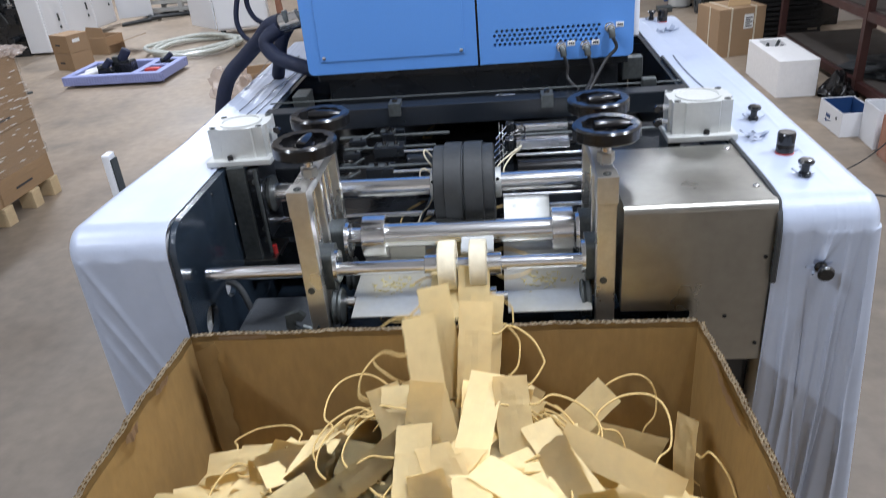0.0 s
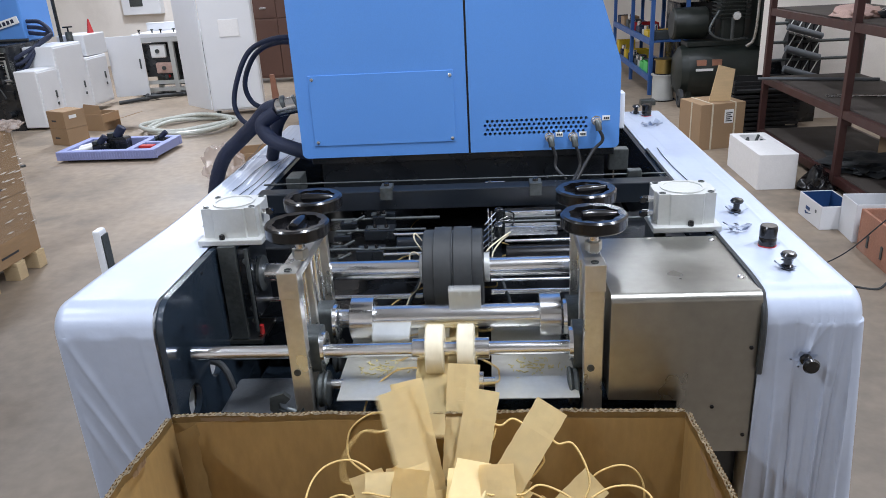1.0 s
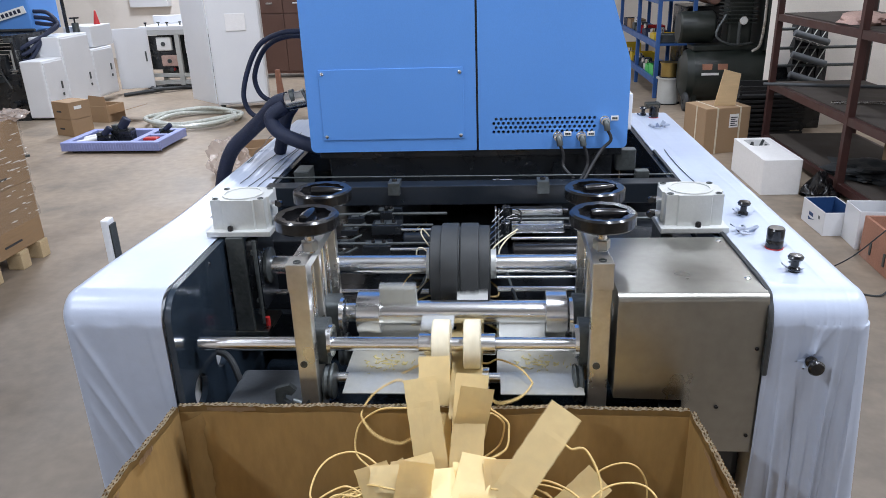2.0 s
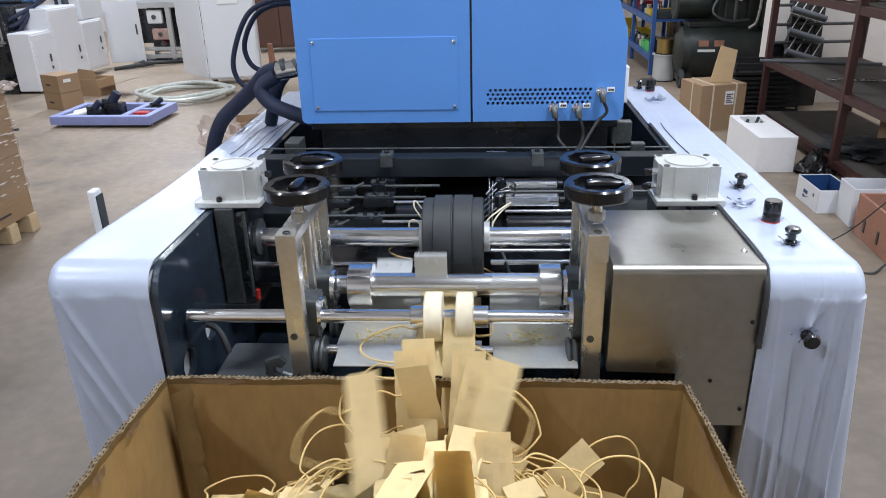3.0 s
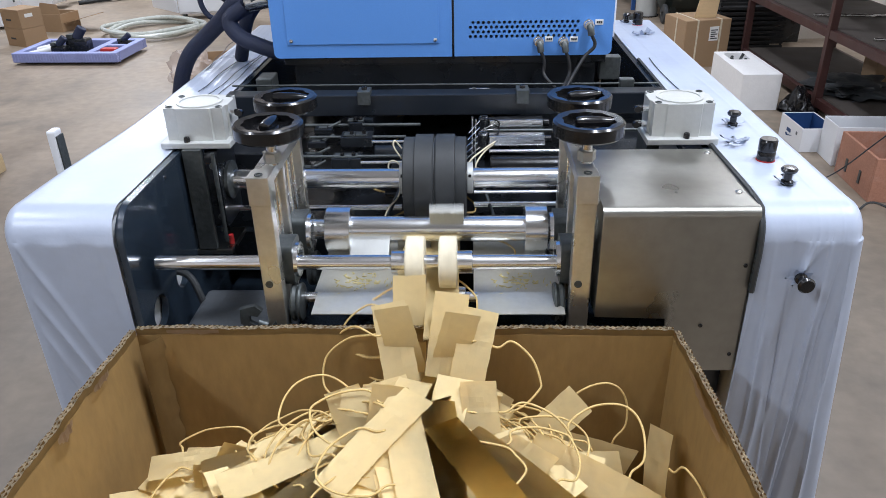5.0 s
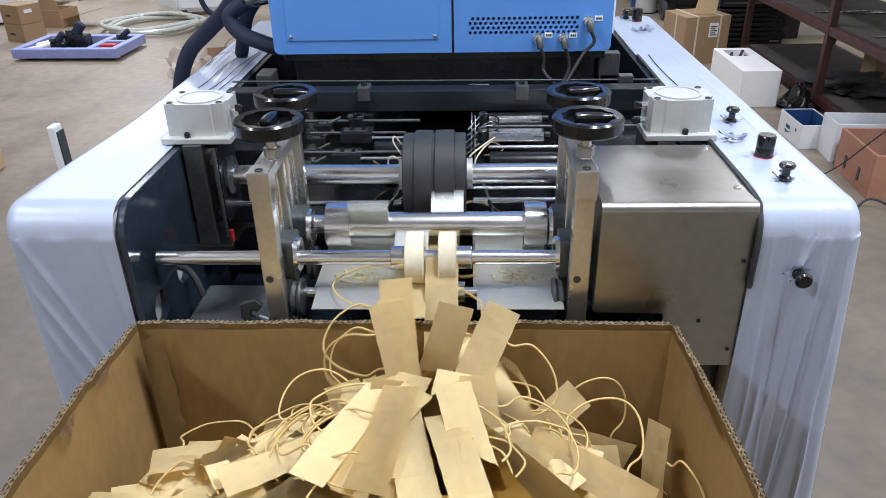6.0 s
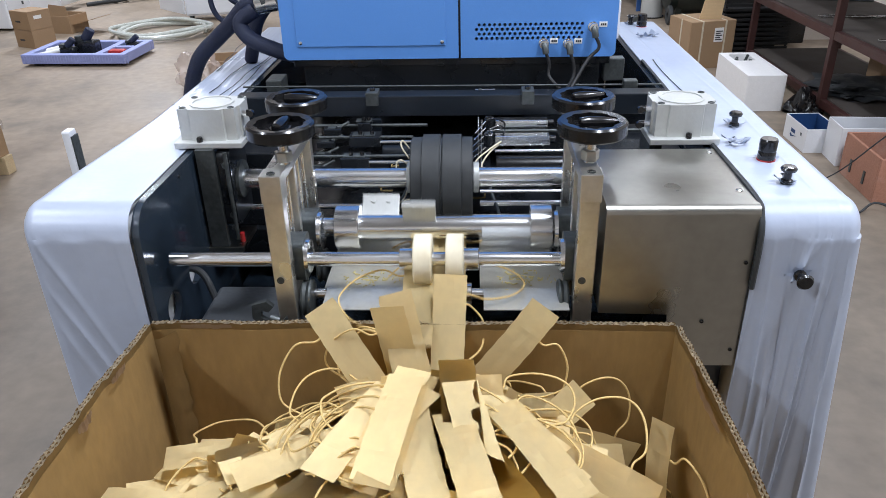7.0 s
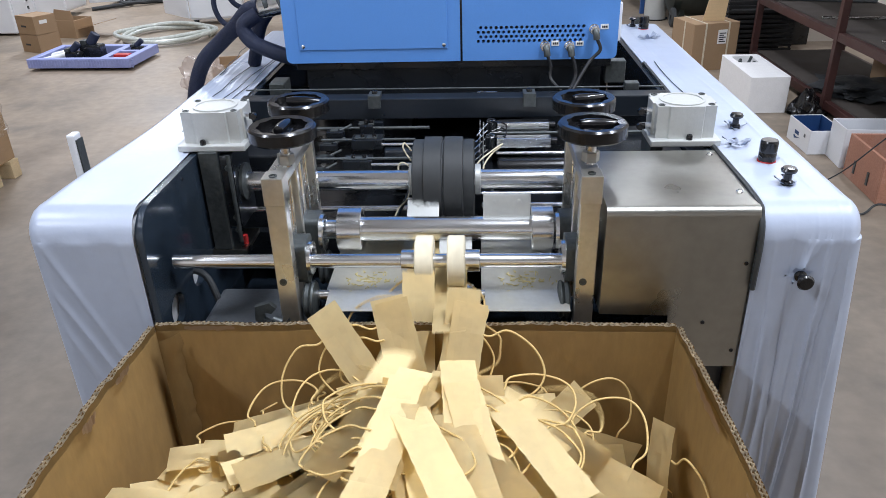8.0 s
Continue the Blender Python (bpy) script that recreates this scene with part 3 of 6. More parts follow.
def machine():
    m = thing("handle_making_machine", (MX, 1.8, 0), "long paper-handle making machine, film-wrapped housings and blue cabinet", "machine")
    # side housings and their film
    for (xa, xb), folds, flare, word in ((SHL, folds_left, 0.0, "left"), (SHR, folds_right, 0.075, "right")):
        outer, inner = (xa, xb)
        lo, hi = min(outer, inner), max(outer, inner)
        h = part("side_housing", box(lo + (0.036 if word == "left" else 0.006), hi - 0.003, FRONT + 0.012, BACK, 0.06, TOP - 0.012, 0.02, 3), M_WHITE, m, "white steel side housing wrapped in pale blue film")
        part("protective_film", film_strip(inner, outer, folds, flare), M_FILM, h, "wrinkled translucent pale blue protective film")
        part("foot_pad", box(lo + 0.05, hi - 0.05, 1.3, 1.4, 0, 0.06, 0.004), M_RUBBER, h)
        part("foot_pad", box(lo + 0.05, hi - 0.05, 2.2, 2.3, 0, 0.06, 0.004), M_RUBBER, h)
    # thin dark strips stand in for the shade in the film's open creases
    for a, b in (((-0.680, 1.50), (-0.650, 2.12)), ((-0.648, 1.52), (-0.640, 2.2)), ((-0.700, 1.75), (-0.688, 2.3)), ((-0.746, 1.95), (-0.775, 2.32))):
        n = 12
        pts = [(a[0] + (b[0] - a[0]) * k / n + 0.003 * math.sin(k * 1.3), a[1] + (b[1] - a[1]) * k / n, TOP + 0.0028) for k in range(n + 1)]
        part("crease_shade", tube(pts, 0.001, 5), M_SLATE, m, "dark strip standing for shade in an open film crease")
    part("crease_shade", tube(spline([(0.349, 2.02, TOP + 0.0012), (0.346, 1.94, TOP + 0.0014), (0.347, 1.82, TOP + 0.0014), (0.353, 1.70, TOP + 0.0012)], 6), 0.0012, 5), M_SLATE, m, "dark strip standing for shade in an open film crease")
    # dark inner walls
    zt = TOP - 0.002
    outline = [(FRONT + 0.004, 0.3)] + [(FRONT + 0.004 + 0.05 * (1 - math.cos(radians(a))), zt - 0.05 + 0.05 * math.sin(radians(a))) for a in range(0, 91, 15)] + [(2.45, zt), (2.45, 0.3)]
    wl = part("inner_wall", plate(outline, [disc(1.292, 0.882, 0.029, 20), disc(1.183, 0.868, 0.029, 20)], "x", -0.6235, -0.612), M_SLATE, m, "glossy dark slate painted side plate with round holes")
    for y, z in ((1.185, 1.01), (1.155, 0.94), (1.30, 1.06), (1.155, 0.80)):
        bolt((-0.612, y, z), (1, 0, 0), 0.0035, 0.0015, wl)
    part("inner_wall", plate([(1.37, 0.3), (1.37, zt), (2.45, zt), (2.45, 0.3)], [], "x", 0.304, 0.3155), M_SLATE, m, "glossy dark slate painted side plate")
    part("base_body", box(-0.60, 0.30, 1.30, 2.44, 0.06, 0.74, 0.006), M_SLATE, m, "dark slate machine base")
    part("edge_seal", tube(spline([(0.318, FRONT - 0.004, 0.95), (0.318, FRONT - 0.004, TOP - 0.05), (0.318, FRONT + 0.010, TOP - 0.012), (0.318, FRONT + 0.05, TOP + 0.003), (0.318, 1.4, TOP + 0.003), (0.318, 2.0, TOP + 0.003)], 5), 0.0045, 6), M_RUBBER, m)
    # stainless cover
    c = part("cover", bmesh.new(), M_SHEET, m, "brushed stainless sheet cover with a folded front edge")
    bm = bmesh.new()
    prof = [(1.362, 1.081)] + [(1.117 + 0.013 * (1 - math.sin(radians(a))), 1.068 + 0.013 * math.cos(radians(a))) for a in range(0, 91, 15)] + [(1.117, 0.80)]
    xs = [(0.093, 0.900), (0.20, 0.897), (0.203, 0.80), (0.316, 0.80)]
    rows = [[bm.verts.new((x, y, max(z, zb))) for y, z in prof] for x, zb in xs]
    for a, b in zip(rows, rows[1:]):
        for k in range(len(prof) - 1):
            bm.faces.new((a[k], a[k + 1], b[k + 1], b[k]))
    for row, flip in ((rows[0], 1), (rows[-1], 0)):
        x = row[0].co.x
        tail = [bm.verts.new((x, 1.362, row[-1].co.z))]
        f = row + tail
        bm.faces.new(f[::-1] if flip else f)
    bmesh.ops.recalc_face_normals(bm, faces=bm.faces)
    bmesh.ops.solidify(bm, geom=bm.faces[:], thickness=0.0015)
    bmesh.ops.translate(bm, verts=bm.verts, vec=-ORIGIN[c])
    for f in bm.faces:
        f.smooth = True
    for e in bm.edges:
        if len(e.link_faces) == 2 and e.calc_face_angle(0) > 0.5:
            e.smooth = False
    bm.to_mesh(c.data)
    bm.free()
    for at, ax in (((0.306, 1.1165, 0.990), (0, -1, 0)), ((0.307, 1.1165, 0.832), (0, -1, 0)), ((0.255, 1.1165, 0.885), (0, -1, 0))):
        bolt(at, ax, 0.0032, 0.0018, c)
    for y in (1.176, 1.34):
        part("dome_screw", lathe([(0.0055, 0), (0.005, 0.002), (0.003, 0.0034), (0, 0.0038)], (0.300, y, 1.0812), (0, 0, 1), 14), M_STEEL, c)
    part("inner_box", box(0.20, 0.312, 1.15, 1.36, 0.55, 0.80), M_BLACK, m)
    part("skirt", box(0.10, 0.31, 1.24, 1.3, 0.06, 0.60), M_SLATE, m)
    # roller frames, handwheels, air cylinders
    side_frame(m, -0.418, -0.388, 1)
    side_frame(m, 0.055, 0.085, -1)
    for x, y, a in ((-0.390, 1.178, 1.5), (-0.395, 1.314, 0.12), (0.072, 1.176, 0.15), (0.076, 1.308, 0.35)):
        handwheel(m, x, y, 1.190, a)
    air_cylinder(m, -0.638, -0.526, 1)
    air_cylinder(m, 0.214, 0.324, -1)
    # hanging bearing plates under the air cylinders
    b = part("hanger_plate", box(-0.606, -0.5725, 1.372, 1.384, 0.885, 1.081, 0.001), M_IRON, m, "dull dark hanger plate under the air cylinder")
    part("bearing_block", plate([(1.425 + u, 1.0 + v) for u, v in rounded(-0.045, 0.055, -0.075, 0.075, 0.012)], [], "x", -0.571, -0.548), M_BLACK, b)
    part("bearing_cap", lathe([(0.019, 0), (0.036, 0), (0.036, 0.006), (0.026, 0.010), (0.019, 0.010)], (-0.5475, 1.43, 1.003), (1, 0, 0), 26, closed=True), M_IRON, b)
    part("adjuster_rod", cyl((-0.553, 1.376, 0.90), (-0.553, 1.376, 1.075), 0.004, 10), M_IRON, b)
    for z in (0.925, 0.95, 1.05):
        bolt((-0.556, 1.3795, z), (0, -1, 0), 0.006, 0.006, b, M_IRON)
    part("foot_plate", box(-0.632, -0.545, 1.372, 1.47, 0.874, 0.884, 0.001), M_SHEET, b)
    part("red_stop", cyl((-0.553, 1.40, 0.884), (-0.553, 1.40, 0.902), 0.005, 12), M_RED, b)
    part("bearing_block", plate([(1.425 + u, 1.0 + v) for u, v in rounded(-0.005, 0.075, -0.06, 0.075, 0.012)], [], "x", 0.218, 0.24), M_IRON, m)
    # rollers
    s1 = roller(m, "drive_roller", 1.43, 1.003, -0.56, 0.22, 0.0185, "polished steel shaft with a pair of black rubber wheels")
    for x0, x1 in ((-0.2175, -0.163), (-0.160, -0.104)):
        mid = (x0 + x1) / 2
        outer_first = x0 < -0.19
        a, bb = (0.076, 0.081) if outer_first else (0.081, 0.076)
        xs = x0 + (x1 - x0) * (0.38 if outer_first else 0.62)
        part("rubber_wheel", lathe([(0.02, 0), (a - 0.002, 0), (a, 0.002), (a, xs - x0), (bb, xs - x0 + 0.001), (bb, x1 - x0 - 0.002), (bb - 0.002, x1 - x0), (0.02, x1 - x0)], (x0, 1.43, 1.003), (1, 0, 0), 56, closed=True), M_RUBBER, s1, "matt black rubber feed wheel")
    for x0, x1 in ((-0.2275, -0.2185), (-0.103, -0.092)):
        part("clamp_collar", lathe([(0.0186, 0), (0.028, 0), (0.029, 0.001), (0.029, x1 - x0 - 0.001), (0.028, x1 - x0), (0.0186, x1 - x0)], (x0, 1.43, 1.003), (1, 0, 0), 32, closed=True), M_ALU, s1)
        bolt((x0 + 0.005, 1.43 - 0.024, 1.003 + 0.016), (0, -0.8, 0.6), 0.003, 0.0015, s1)
    part("spacer", lathe([(0.02, 0), (0.074, 0), (0.074, 0.003), (0.02, 0.003)], (-0.163, 1.43, 1.003), (1, 0, 0), 40, closed=True), M_GREYCAST, s1)
    s2 = roller(m, "cutter_roller", 1.31, 0.957, -0.382, 0.062, 0.0178, "polished steel cutter shaft with clamp plates")
    for x0, x1 in ((-0.346, -0.303), (-0.004, 0.034)):
        part("clamp_collar", lathe([(0.018, 0), (0.039, 0), (0.040, 0.001), (0.040, x1 - x0 - 0.001), (0.039, x1 - x0), (0.018, x1 - x0)], (x0, 1.31, 0.957), (1, 0, 0), 40, closed=True), M_STEEL, s2)
    part("sleeve", cyl((-0.303, 1.31, 0.957), (-0.004, 1.31, 0.957), 0.0225, 36), M_STEEL, s2)
    for x0, x1, turn in ((-0.303, -0.236, -70), (-0.226, -0.168, 5), (-0.166, -0.108, -158), (-0.088, -0.005, 57)):
        bm = box(x0, x1, -0.004, 0.004, 0.019, 0.064, 0.001)
        for u in (x0 + 0.02, x1 - 0.02):
            lathe([(0.004, 0), (0.004, 0.002), (0, 0.002)], (u, -0.004, 0.05), (0, -1, 0), 10, bm)
        bmesh.ops.rotate(bm, verts=bm.verts, cent=(0, 0, 0), matrix=Matrix.Rotation(radians(turn), 3, "X"))
        bmesh.ops.translate(bm, verts=bm.verts, vec=(0, 1.31, 0.957))
        part("clamp_plate", bm, M_ALU, s2, "bright aluminium clamp plate")
    # the shaft's last stretch to the left wall stands in for its reflection there
    s3 = roller(m, "delivery_roller", 1.18, 0.962, -0.600, 0.064, 0.0118, "polished steel delivery shaft with two beige wheels")
    for x0, x1 in ((-0.222, -0.1695), (-0.146, -0.094)):
        part("hub", cyl((x0, 1.18, 0.962), (x1, 1.18, 0.962), 0.0185, 32, 0.001), M_STEEL, s3)
    for x0, x1 in ((-0.1985, -0.169), (-0.1465, -0.118)):
        part("soft_wheel", lathe([(0.0186, 0), (0.0395, 0), (0.0415, 0.002), (0.0415, x1 - x0 - 0.002), (0.0395, x1 - x0), (0.0186, x1 - x0)], (x0, 1.18, 0.962), (1, 0, 0), 44, closed=True), M_BEIGE, s3, "worn beige urethane delivery wheel")
    s4 = roller(m, "pressure_roller", 1.18, 0.897, -0.37, 0.05, 0.009, "steel counter roller under the delivery wheels")
    for x0, x1 in ((-0.205, -0.165), (-0.15, -0.105)):
        part("hub", cyl((x0, 1.18, 0.897), (x1, 1.18, 0.897), 0.018, 28, 0.001), M_STEEL, s4)
    roller(m, "guide_rod", 1.53, 0.955, -0.60, 0.30, 0.008, "thin bright steel guide rod")
    roller(m, "guide_rod", 1.36, 0.93, -0.374, 0.055, 0.007, "thin bright steel guide rod")
    # delivery trays
    for x0, x1 in ((-0.352, -0.213), (-0.092, 0.052)):
        bm = box(x0, x1, 1.182, 1.45, 0.9035, 0.905, 0.0005, 1)
        lip = box(x0 + 0.006, x1 - 0.003, -0.030, 0.030, -0.0008, 0.0008)
        bmesh.ops.rotate(lip, verts=lip.verts, cent=(0, 0, 0), matrix=Matrix.Rotation(radians(4), 3, "X"))
        bmesh.ops.translate(lip, verts=lip.verts, vec=(0, 1.1515, 0.9035))
        part("tray_lip", lip, M_TRAY, m, "bent front lip of the delivery tray")
        t = part("delivery_tray", bm, M_TRAY, m, "bright tin delivery tray with dried glue crumbs")
        rng = random.Random(5)
        bm = bmesh.new()
        for i in range(60):
            gx, gy = rng.gauss((x0 + x1) / 2, 0.022), rng.gauss(1.215, 0.012)
            s = 0.002 + 0.003 * rng.random()
            box(gx - s, gx + s, gy - 0.0007, gy + 0.0007, 0.9052, 0.9066, bm=bm, turn=rng.uniform(0, 180))
        tagged(part("dried_glue", bm, M_GLUE, t, "yellowish dried glue crumbs"), kind="stuff")
    # cross beam, blocks and rods behind
    bm = part("cross_beam", box(-0.612, 0.304, 1.655, 1.70, 1.052, 1.096, 0.002), M_BEAM, m, "dark slate cross beam")
    for x in (-0.317, 0.011):
        k = part("stop_block", box(x - 0.013, x + 0.013, 1.645, 1.685, 1.078, 1.106, 0.001), M_IRON, bm)
        bolt((x, 1.665, 1.106), (0, 0, 1), 0.006, 0.006, k)
        part("guide_rod", cyl((-0.612, 1.765, 1.062), (0.304, 1.765, 1.062), 0.006), M_BLACK, m)
    for x in (0.22,):
        part("rod_clamp", box(x, x + 0.03, 1.712, 1.735, 1.088, 1.108, 0.002), M_IRON, m)
    inner_works(m)
    cabinet(m)
    # motor and cable low on the left
    mo = part("gearbox", box(-0.575, -0.415, 1.15, 1.30, 0.735, 0.842, 0.008), M_GREYCAST, m, "dull grey cast gearbox low in the frame")
    for x in (-0.56, -0.43):
        bolt((x, 1.17, 0.842), (0, 0, 1), 0.006, 0.006, mo)
    part("motor_bracket", box(-0.61, -0.36, 1.14, 1.30, 0.70, 0.735, 0.003), M_SLATE, m)
    part("cable", tube(spline([(-0.64, 1.292, 0.885), (-0.60, 1.285, 0.878), (-0.575, 1.265, 0.84), (-0.56, 1.245, 0.78), (-0.555, 1.24, 0.73)], 6), 0.0062, 10), M_RUBBER, m, "grey rubber cable through the side plate")
    # knobs through the film
    push_knob(m, 0.384, 1.213, TOP)
    push_knob(m, 0.388, 1.316, TOP, big=True)
    push_knob(m, 0.389, 1.492, TOP)
    torn(m, Vector((0.366, 1.395, TOP + 0.001)), Vector((0, 0, 1)), 9, 1.3)
    torn(m, Vector((0.392, 2.294, TOP + 0.001)), Vector((0, 0, 1)), 8, 1.6)
    push_knob(m, 0.403, 2.44, TOP, big=True)
    push_knob(m, 0.378, 2.48, TOP)
    push_knob(m, 0.383, FRONT - 0.006, 0.976, (0, -1, 0), big=False)
    # white bracket standing out beside the housing
    br = part("side_bracket", box(-0.962, -0.944, 1.57, 1.60, 0.80, 1.052, 0.004), M_WHITE, m, "white flat bar bracket beside the housing")
    part("inner_edge", box(-0.944, -0.941, 1.572, 1.598, 0.80, 1.04), M_IRON, br)
    part("arm", box(-0.955, -0.79, 1.575, 1.595, 0.80, 0.82), M_WHITE, br)
    return m, s1, s2, s3, s4


def rod_unit(m, y, z0, z1, x0, x1, rods):
    """A black clamp block on cross rods: two cap screws and a bright split plate on top."""
    c = part("rod_clamp", box(x0, x1, y - 0.020, y + 0.020, z0, z1, 0.002), M_BLACK, m, "black rod clamp block")
    w = x1 - x0
    for u in (0.28, 0.66):
        part("clamp_tab", box(x0 + w * u - 0.011, x0 + w * u + 0.011, y - 0.016, y + 0.004, z1 + 0.0003, z1 + 0.003, 0.0006), M_IRON, c)
        bolt((x0 + w * u + 0.005, y - 0.008, z1 + 0.003), (0, 0, 1), 0.0042, 0.007, c)
    for dy, dz, xa, xb, rr, mat in rods:
        part("cross_rod", cyl((xa, y + dy, z0 + dz), (xb, y + dy, z0 + dz), rr, 14), mat, m, "steel cross rod")


def slide_bar(m, y, z0, z1, x0, x1):
    """A bright ground slide bar with a slot, a black end knob and a ringed collar."""
    b = part("slide_bar", box(x0, x1, y - 0.012, y + 0.012, z0, z1, 0.0012), M_STEEL, m, "bright ground steel slide bar")
    zm = (z0 + z1) / 2
    part("slot", box(x1 - 0.022, x1 - 0.002, y - 0.0124, y - 0.0119, zm - 0.0008, zm + 0.0008), M_BLACK, b)
    part("end_knob", cyl((x1 + 0.0003, y, zm), (x1 + 0.013, y, zm), 0.0075, 16, 0.001), M_BLACKPLASTIC, b)
    k = part("collar", lathe([(0.004, 0), (0.0105, 0), (0.0105, 0.024), (0.0085, 0.026), (0.004, 0.026)], (x0 - 0.012, y - 0.004, z1 - 0.022), (0, 0, 1), 20, closed=True), M_BLACK, b)
    part("steel_ring", lathe([(0.005, 0), (0.0088, 0), (0.0088, 0.0014), (0.005, 0.0014)], (x0 - 0.012, y - 0.004, z1 + 0.0042), (0, 0, 1), 20, closed=True), M_STEEL, k)


def inner_works(m):
    """Rods, clamps, slide bars and wires in the dark inside."""
    part("inner_deck", box(-0.60, 0.30, 1.50, 2.43, 0.80, 0.86, 0.002), M_BLACK, m, "black machine deck inside")
    part("deck_front", box(-0.36, 0.05, 1.46, 1.50, 0.83, 0.885, 0.002), M_BLACK, m)
    # clamp blocks stepping down towards the rubber wheels
    rod_unit(m, 1.630, 1.030, 1.052, -0.346, -0.318, ((-0.004, 0.012, -0.44, -0.20, 0.0035, M_IRON),))
    rod_unit(m, 1.575, 1.018, 1.040, -0.357, -0.293, ((-0.006, 0.018, -0.42, -0.226, 0.0028, M_IRON), (-0.014, 0.010, -0.31, -0.226, 0.0032, M_STEEL)))
    rod_unit(m, 1.520, 0.992, 1.015, -0.368, -0.310, ((-0.008, 0.024, -0.45, -0.226, 0.0030, M_IRON), (-0.016, 0.014, -0.325, -0.228, 0.0034, M_STEEL)))
    part("hanging_plate", box(-0.333, -0.300, 1.640, 1.652, 1.015, 1.050, 0.001), M_BEAM, m)
    for k, (x, y, z) in enumerate(((-0.398, 1.60, 1.040), (-0.408, 1.57, 1.022), (-0.414, 1.545, 1.004), (-0.420, 1.52, 0.985))):
        st = part("step_bracket", box(x - 0.016, x + 0.020, y - 0.012, y + 0.012, z - 0.006, z + 0.006, 0.0012), M_BLACK, m)
        part("steel_frame", box(x - 0.008, x + 0.008, y - 0.008, y + 0.006, z + 0.0063, z + 0.0078, 0.0005), M_IRON, st)
        part("link_rod", cyl((x, y, z), (x + 0.034, y + 0.018, z + 0.012), 0.0028, 10), M_IRON, m)
    part("dark_cylinder", cyl((-0.295, 1.60, 0.99), (-0.212, 1.60, 0.99), 0.017, 22, 0.002), M_BEAM, m)
    part("dark_cylinder", cyl((-0.292, 1.545, 0.955), (-0.212, 1.545, 0.955), 0.020, 22, 0.002), M_BEAM, m)
    part("cross_rod", cyl((-0.60, 1.48, 0.965), (-0.23, 1.48, 0.965), 0.004, 14), M_STEEL, m, "bright steel cross rod")
    part("cross_rod", cyl((-0.60, 1.46, 0.93), (-0.23, 1.46, 0.93), 0.006, 14), M_STEEL, m, "bright steel cross rod")
    # slide bars and black roller on the other side of the wheels
    slide_bar(m, 1.612, 1.040, 1.058, -0.058, 0.050)
    slide_bar(m, 1.560, 1.022, 1.042, -0.060, 0.050)
    part("cross_rod", cyl((-0.07, 1.588, 1.040), (0.30, 1.588, 1.040), 0.0035, 14), M_IRON, m)
    part("cross_rod", cyl((-0.06, 1.535, 1.016), (0.30, 1.535, 1.016), 0.0035, 14), M_STEEL, m, "bright steel cross rod")
    part("black_roller", cyl((-0.058, 1.528, 0.985), (0.10, 1.528, 0.985), 0.024, 28, 0.002), M_BLACKPLASTIC, m, "glossy black plastic roller")
    for y, z, rr in ((1.46, 0.935, 0.006), (1.485, 0.95, 0.004), (1.405, 0.925, 0.005)):
        part("cross_rod", cyl((-0.09, y, z), (0.30, y, z), rr, 14), M_STEEL, m, "bright steel cross rod")
    # upright needles and slanting pins beside the wheel
    for x, y in ((-0.094, 1.575), (-0.087, 1.560)):
        part("needle", cyl((x, y, 0.94), (x + 0.001, y + 0.004, 1.072), 0.0018, 8), M_STEEL, m)
    for k in range(5):
        z = 0.998 + 0.014 * k
        part("slant_pin", cyl((-0.108 + 0.002 * k, 1.545, z - 0.004), (-0.078, 1.585, z + 0.008), 0.0011, 6), M_STEEL, m)
    for k, lift in enumerate((0.0, -0.006)):
        part("paper_cord", tube(spline([(-0.048 - 0.004 * k, 1.535, 1.036 + lift), (-0.070, 1.515, 1.028 + lift), (-0.098 + 0.012 * k, 1.495, 1.010 + lift), (-0.100 + 0.016 * k, 1.485, 0.985)], 6), 0.0017, 6), M_BEIGE, m, "pale twisted paper cord")
    for pts in ([(-0.226, 1.475, 1.045), (-0.238, 1.47, 1.062), (-0.240, 1.465, 1.052), (-0.226, 1.46, 1.030)], [(-0.250, 1.452, 1.000), (-0.250, 1.452, 1.022), (-0.240, 1.45, 1.030), (-0.226, 1.45, 1.018), (-0.222, 1.45, 1.0)], [(-0.262, 1.40, 0.925), (-0.250, 1.42, 0.948), (-0.236, 1.45, 0.955), (-0.226, 1.47, 0.985)]):
        part("paper_cord", tube(spline(pts, 7), 0.0017, 6), M_BEIGE, m, "pale twisted paper cord")
    for k in range(2):
        part("sensor_wire", tube(spline([(-0.070, 1.60 - 0.03 * k, 1.062 - 0.012 * k), (-0.050, 1.58, 1.066 - 0.012 * k), (-0.040, 1.57, 1.062 - 0.012 * k), (-0.045, 1.56, 1.054 - 0.012 * k), (-0.075, 1.57, 1.046 - 0.012 * k)], 6), 0.0016, 6), M_BLACKPLASTIC, m, "thin black looped wire")
    # levers under the drive shaft
    for x0, x1 in ((-0.262, -0.236), (-0.070, -0.048)):
        s = 1 if x0 < -0.15 else -1
        part("lever", cyl((x0 if s > 0 else x1, 1.405, 0.918), (x1 if s > 0 else x0, 1.50, 0.95), 0.0038, 12), M_IRON, m, "slanting dark lever")
    part("light_plate", box(-0.380, -0.240, 1.375, 1.405, 0.924, 0.930, 0.001), M_TRAY, m)
    part("light_plate", box(-0.085, 0.045, 1.385, 1.41, 0.916, 0.922, 0.001), M_TRAY, m)
    # rods and fittings between the beam and the cabinet
    part("guide_rod", cyl((-0.612, 1.722, 1.101), (0.304, 1.722, 1.097), 0.0020, 10), M_IRON, m)
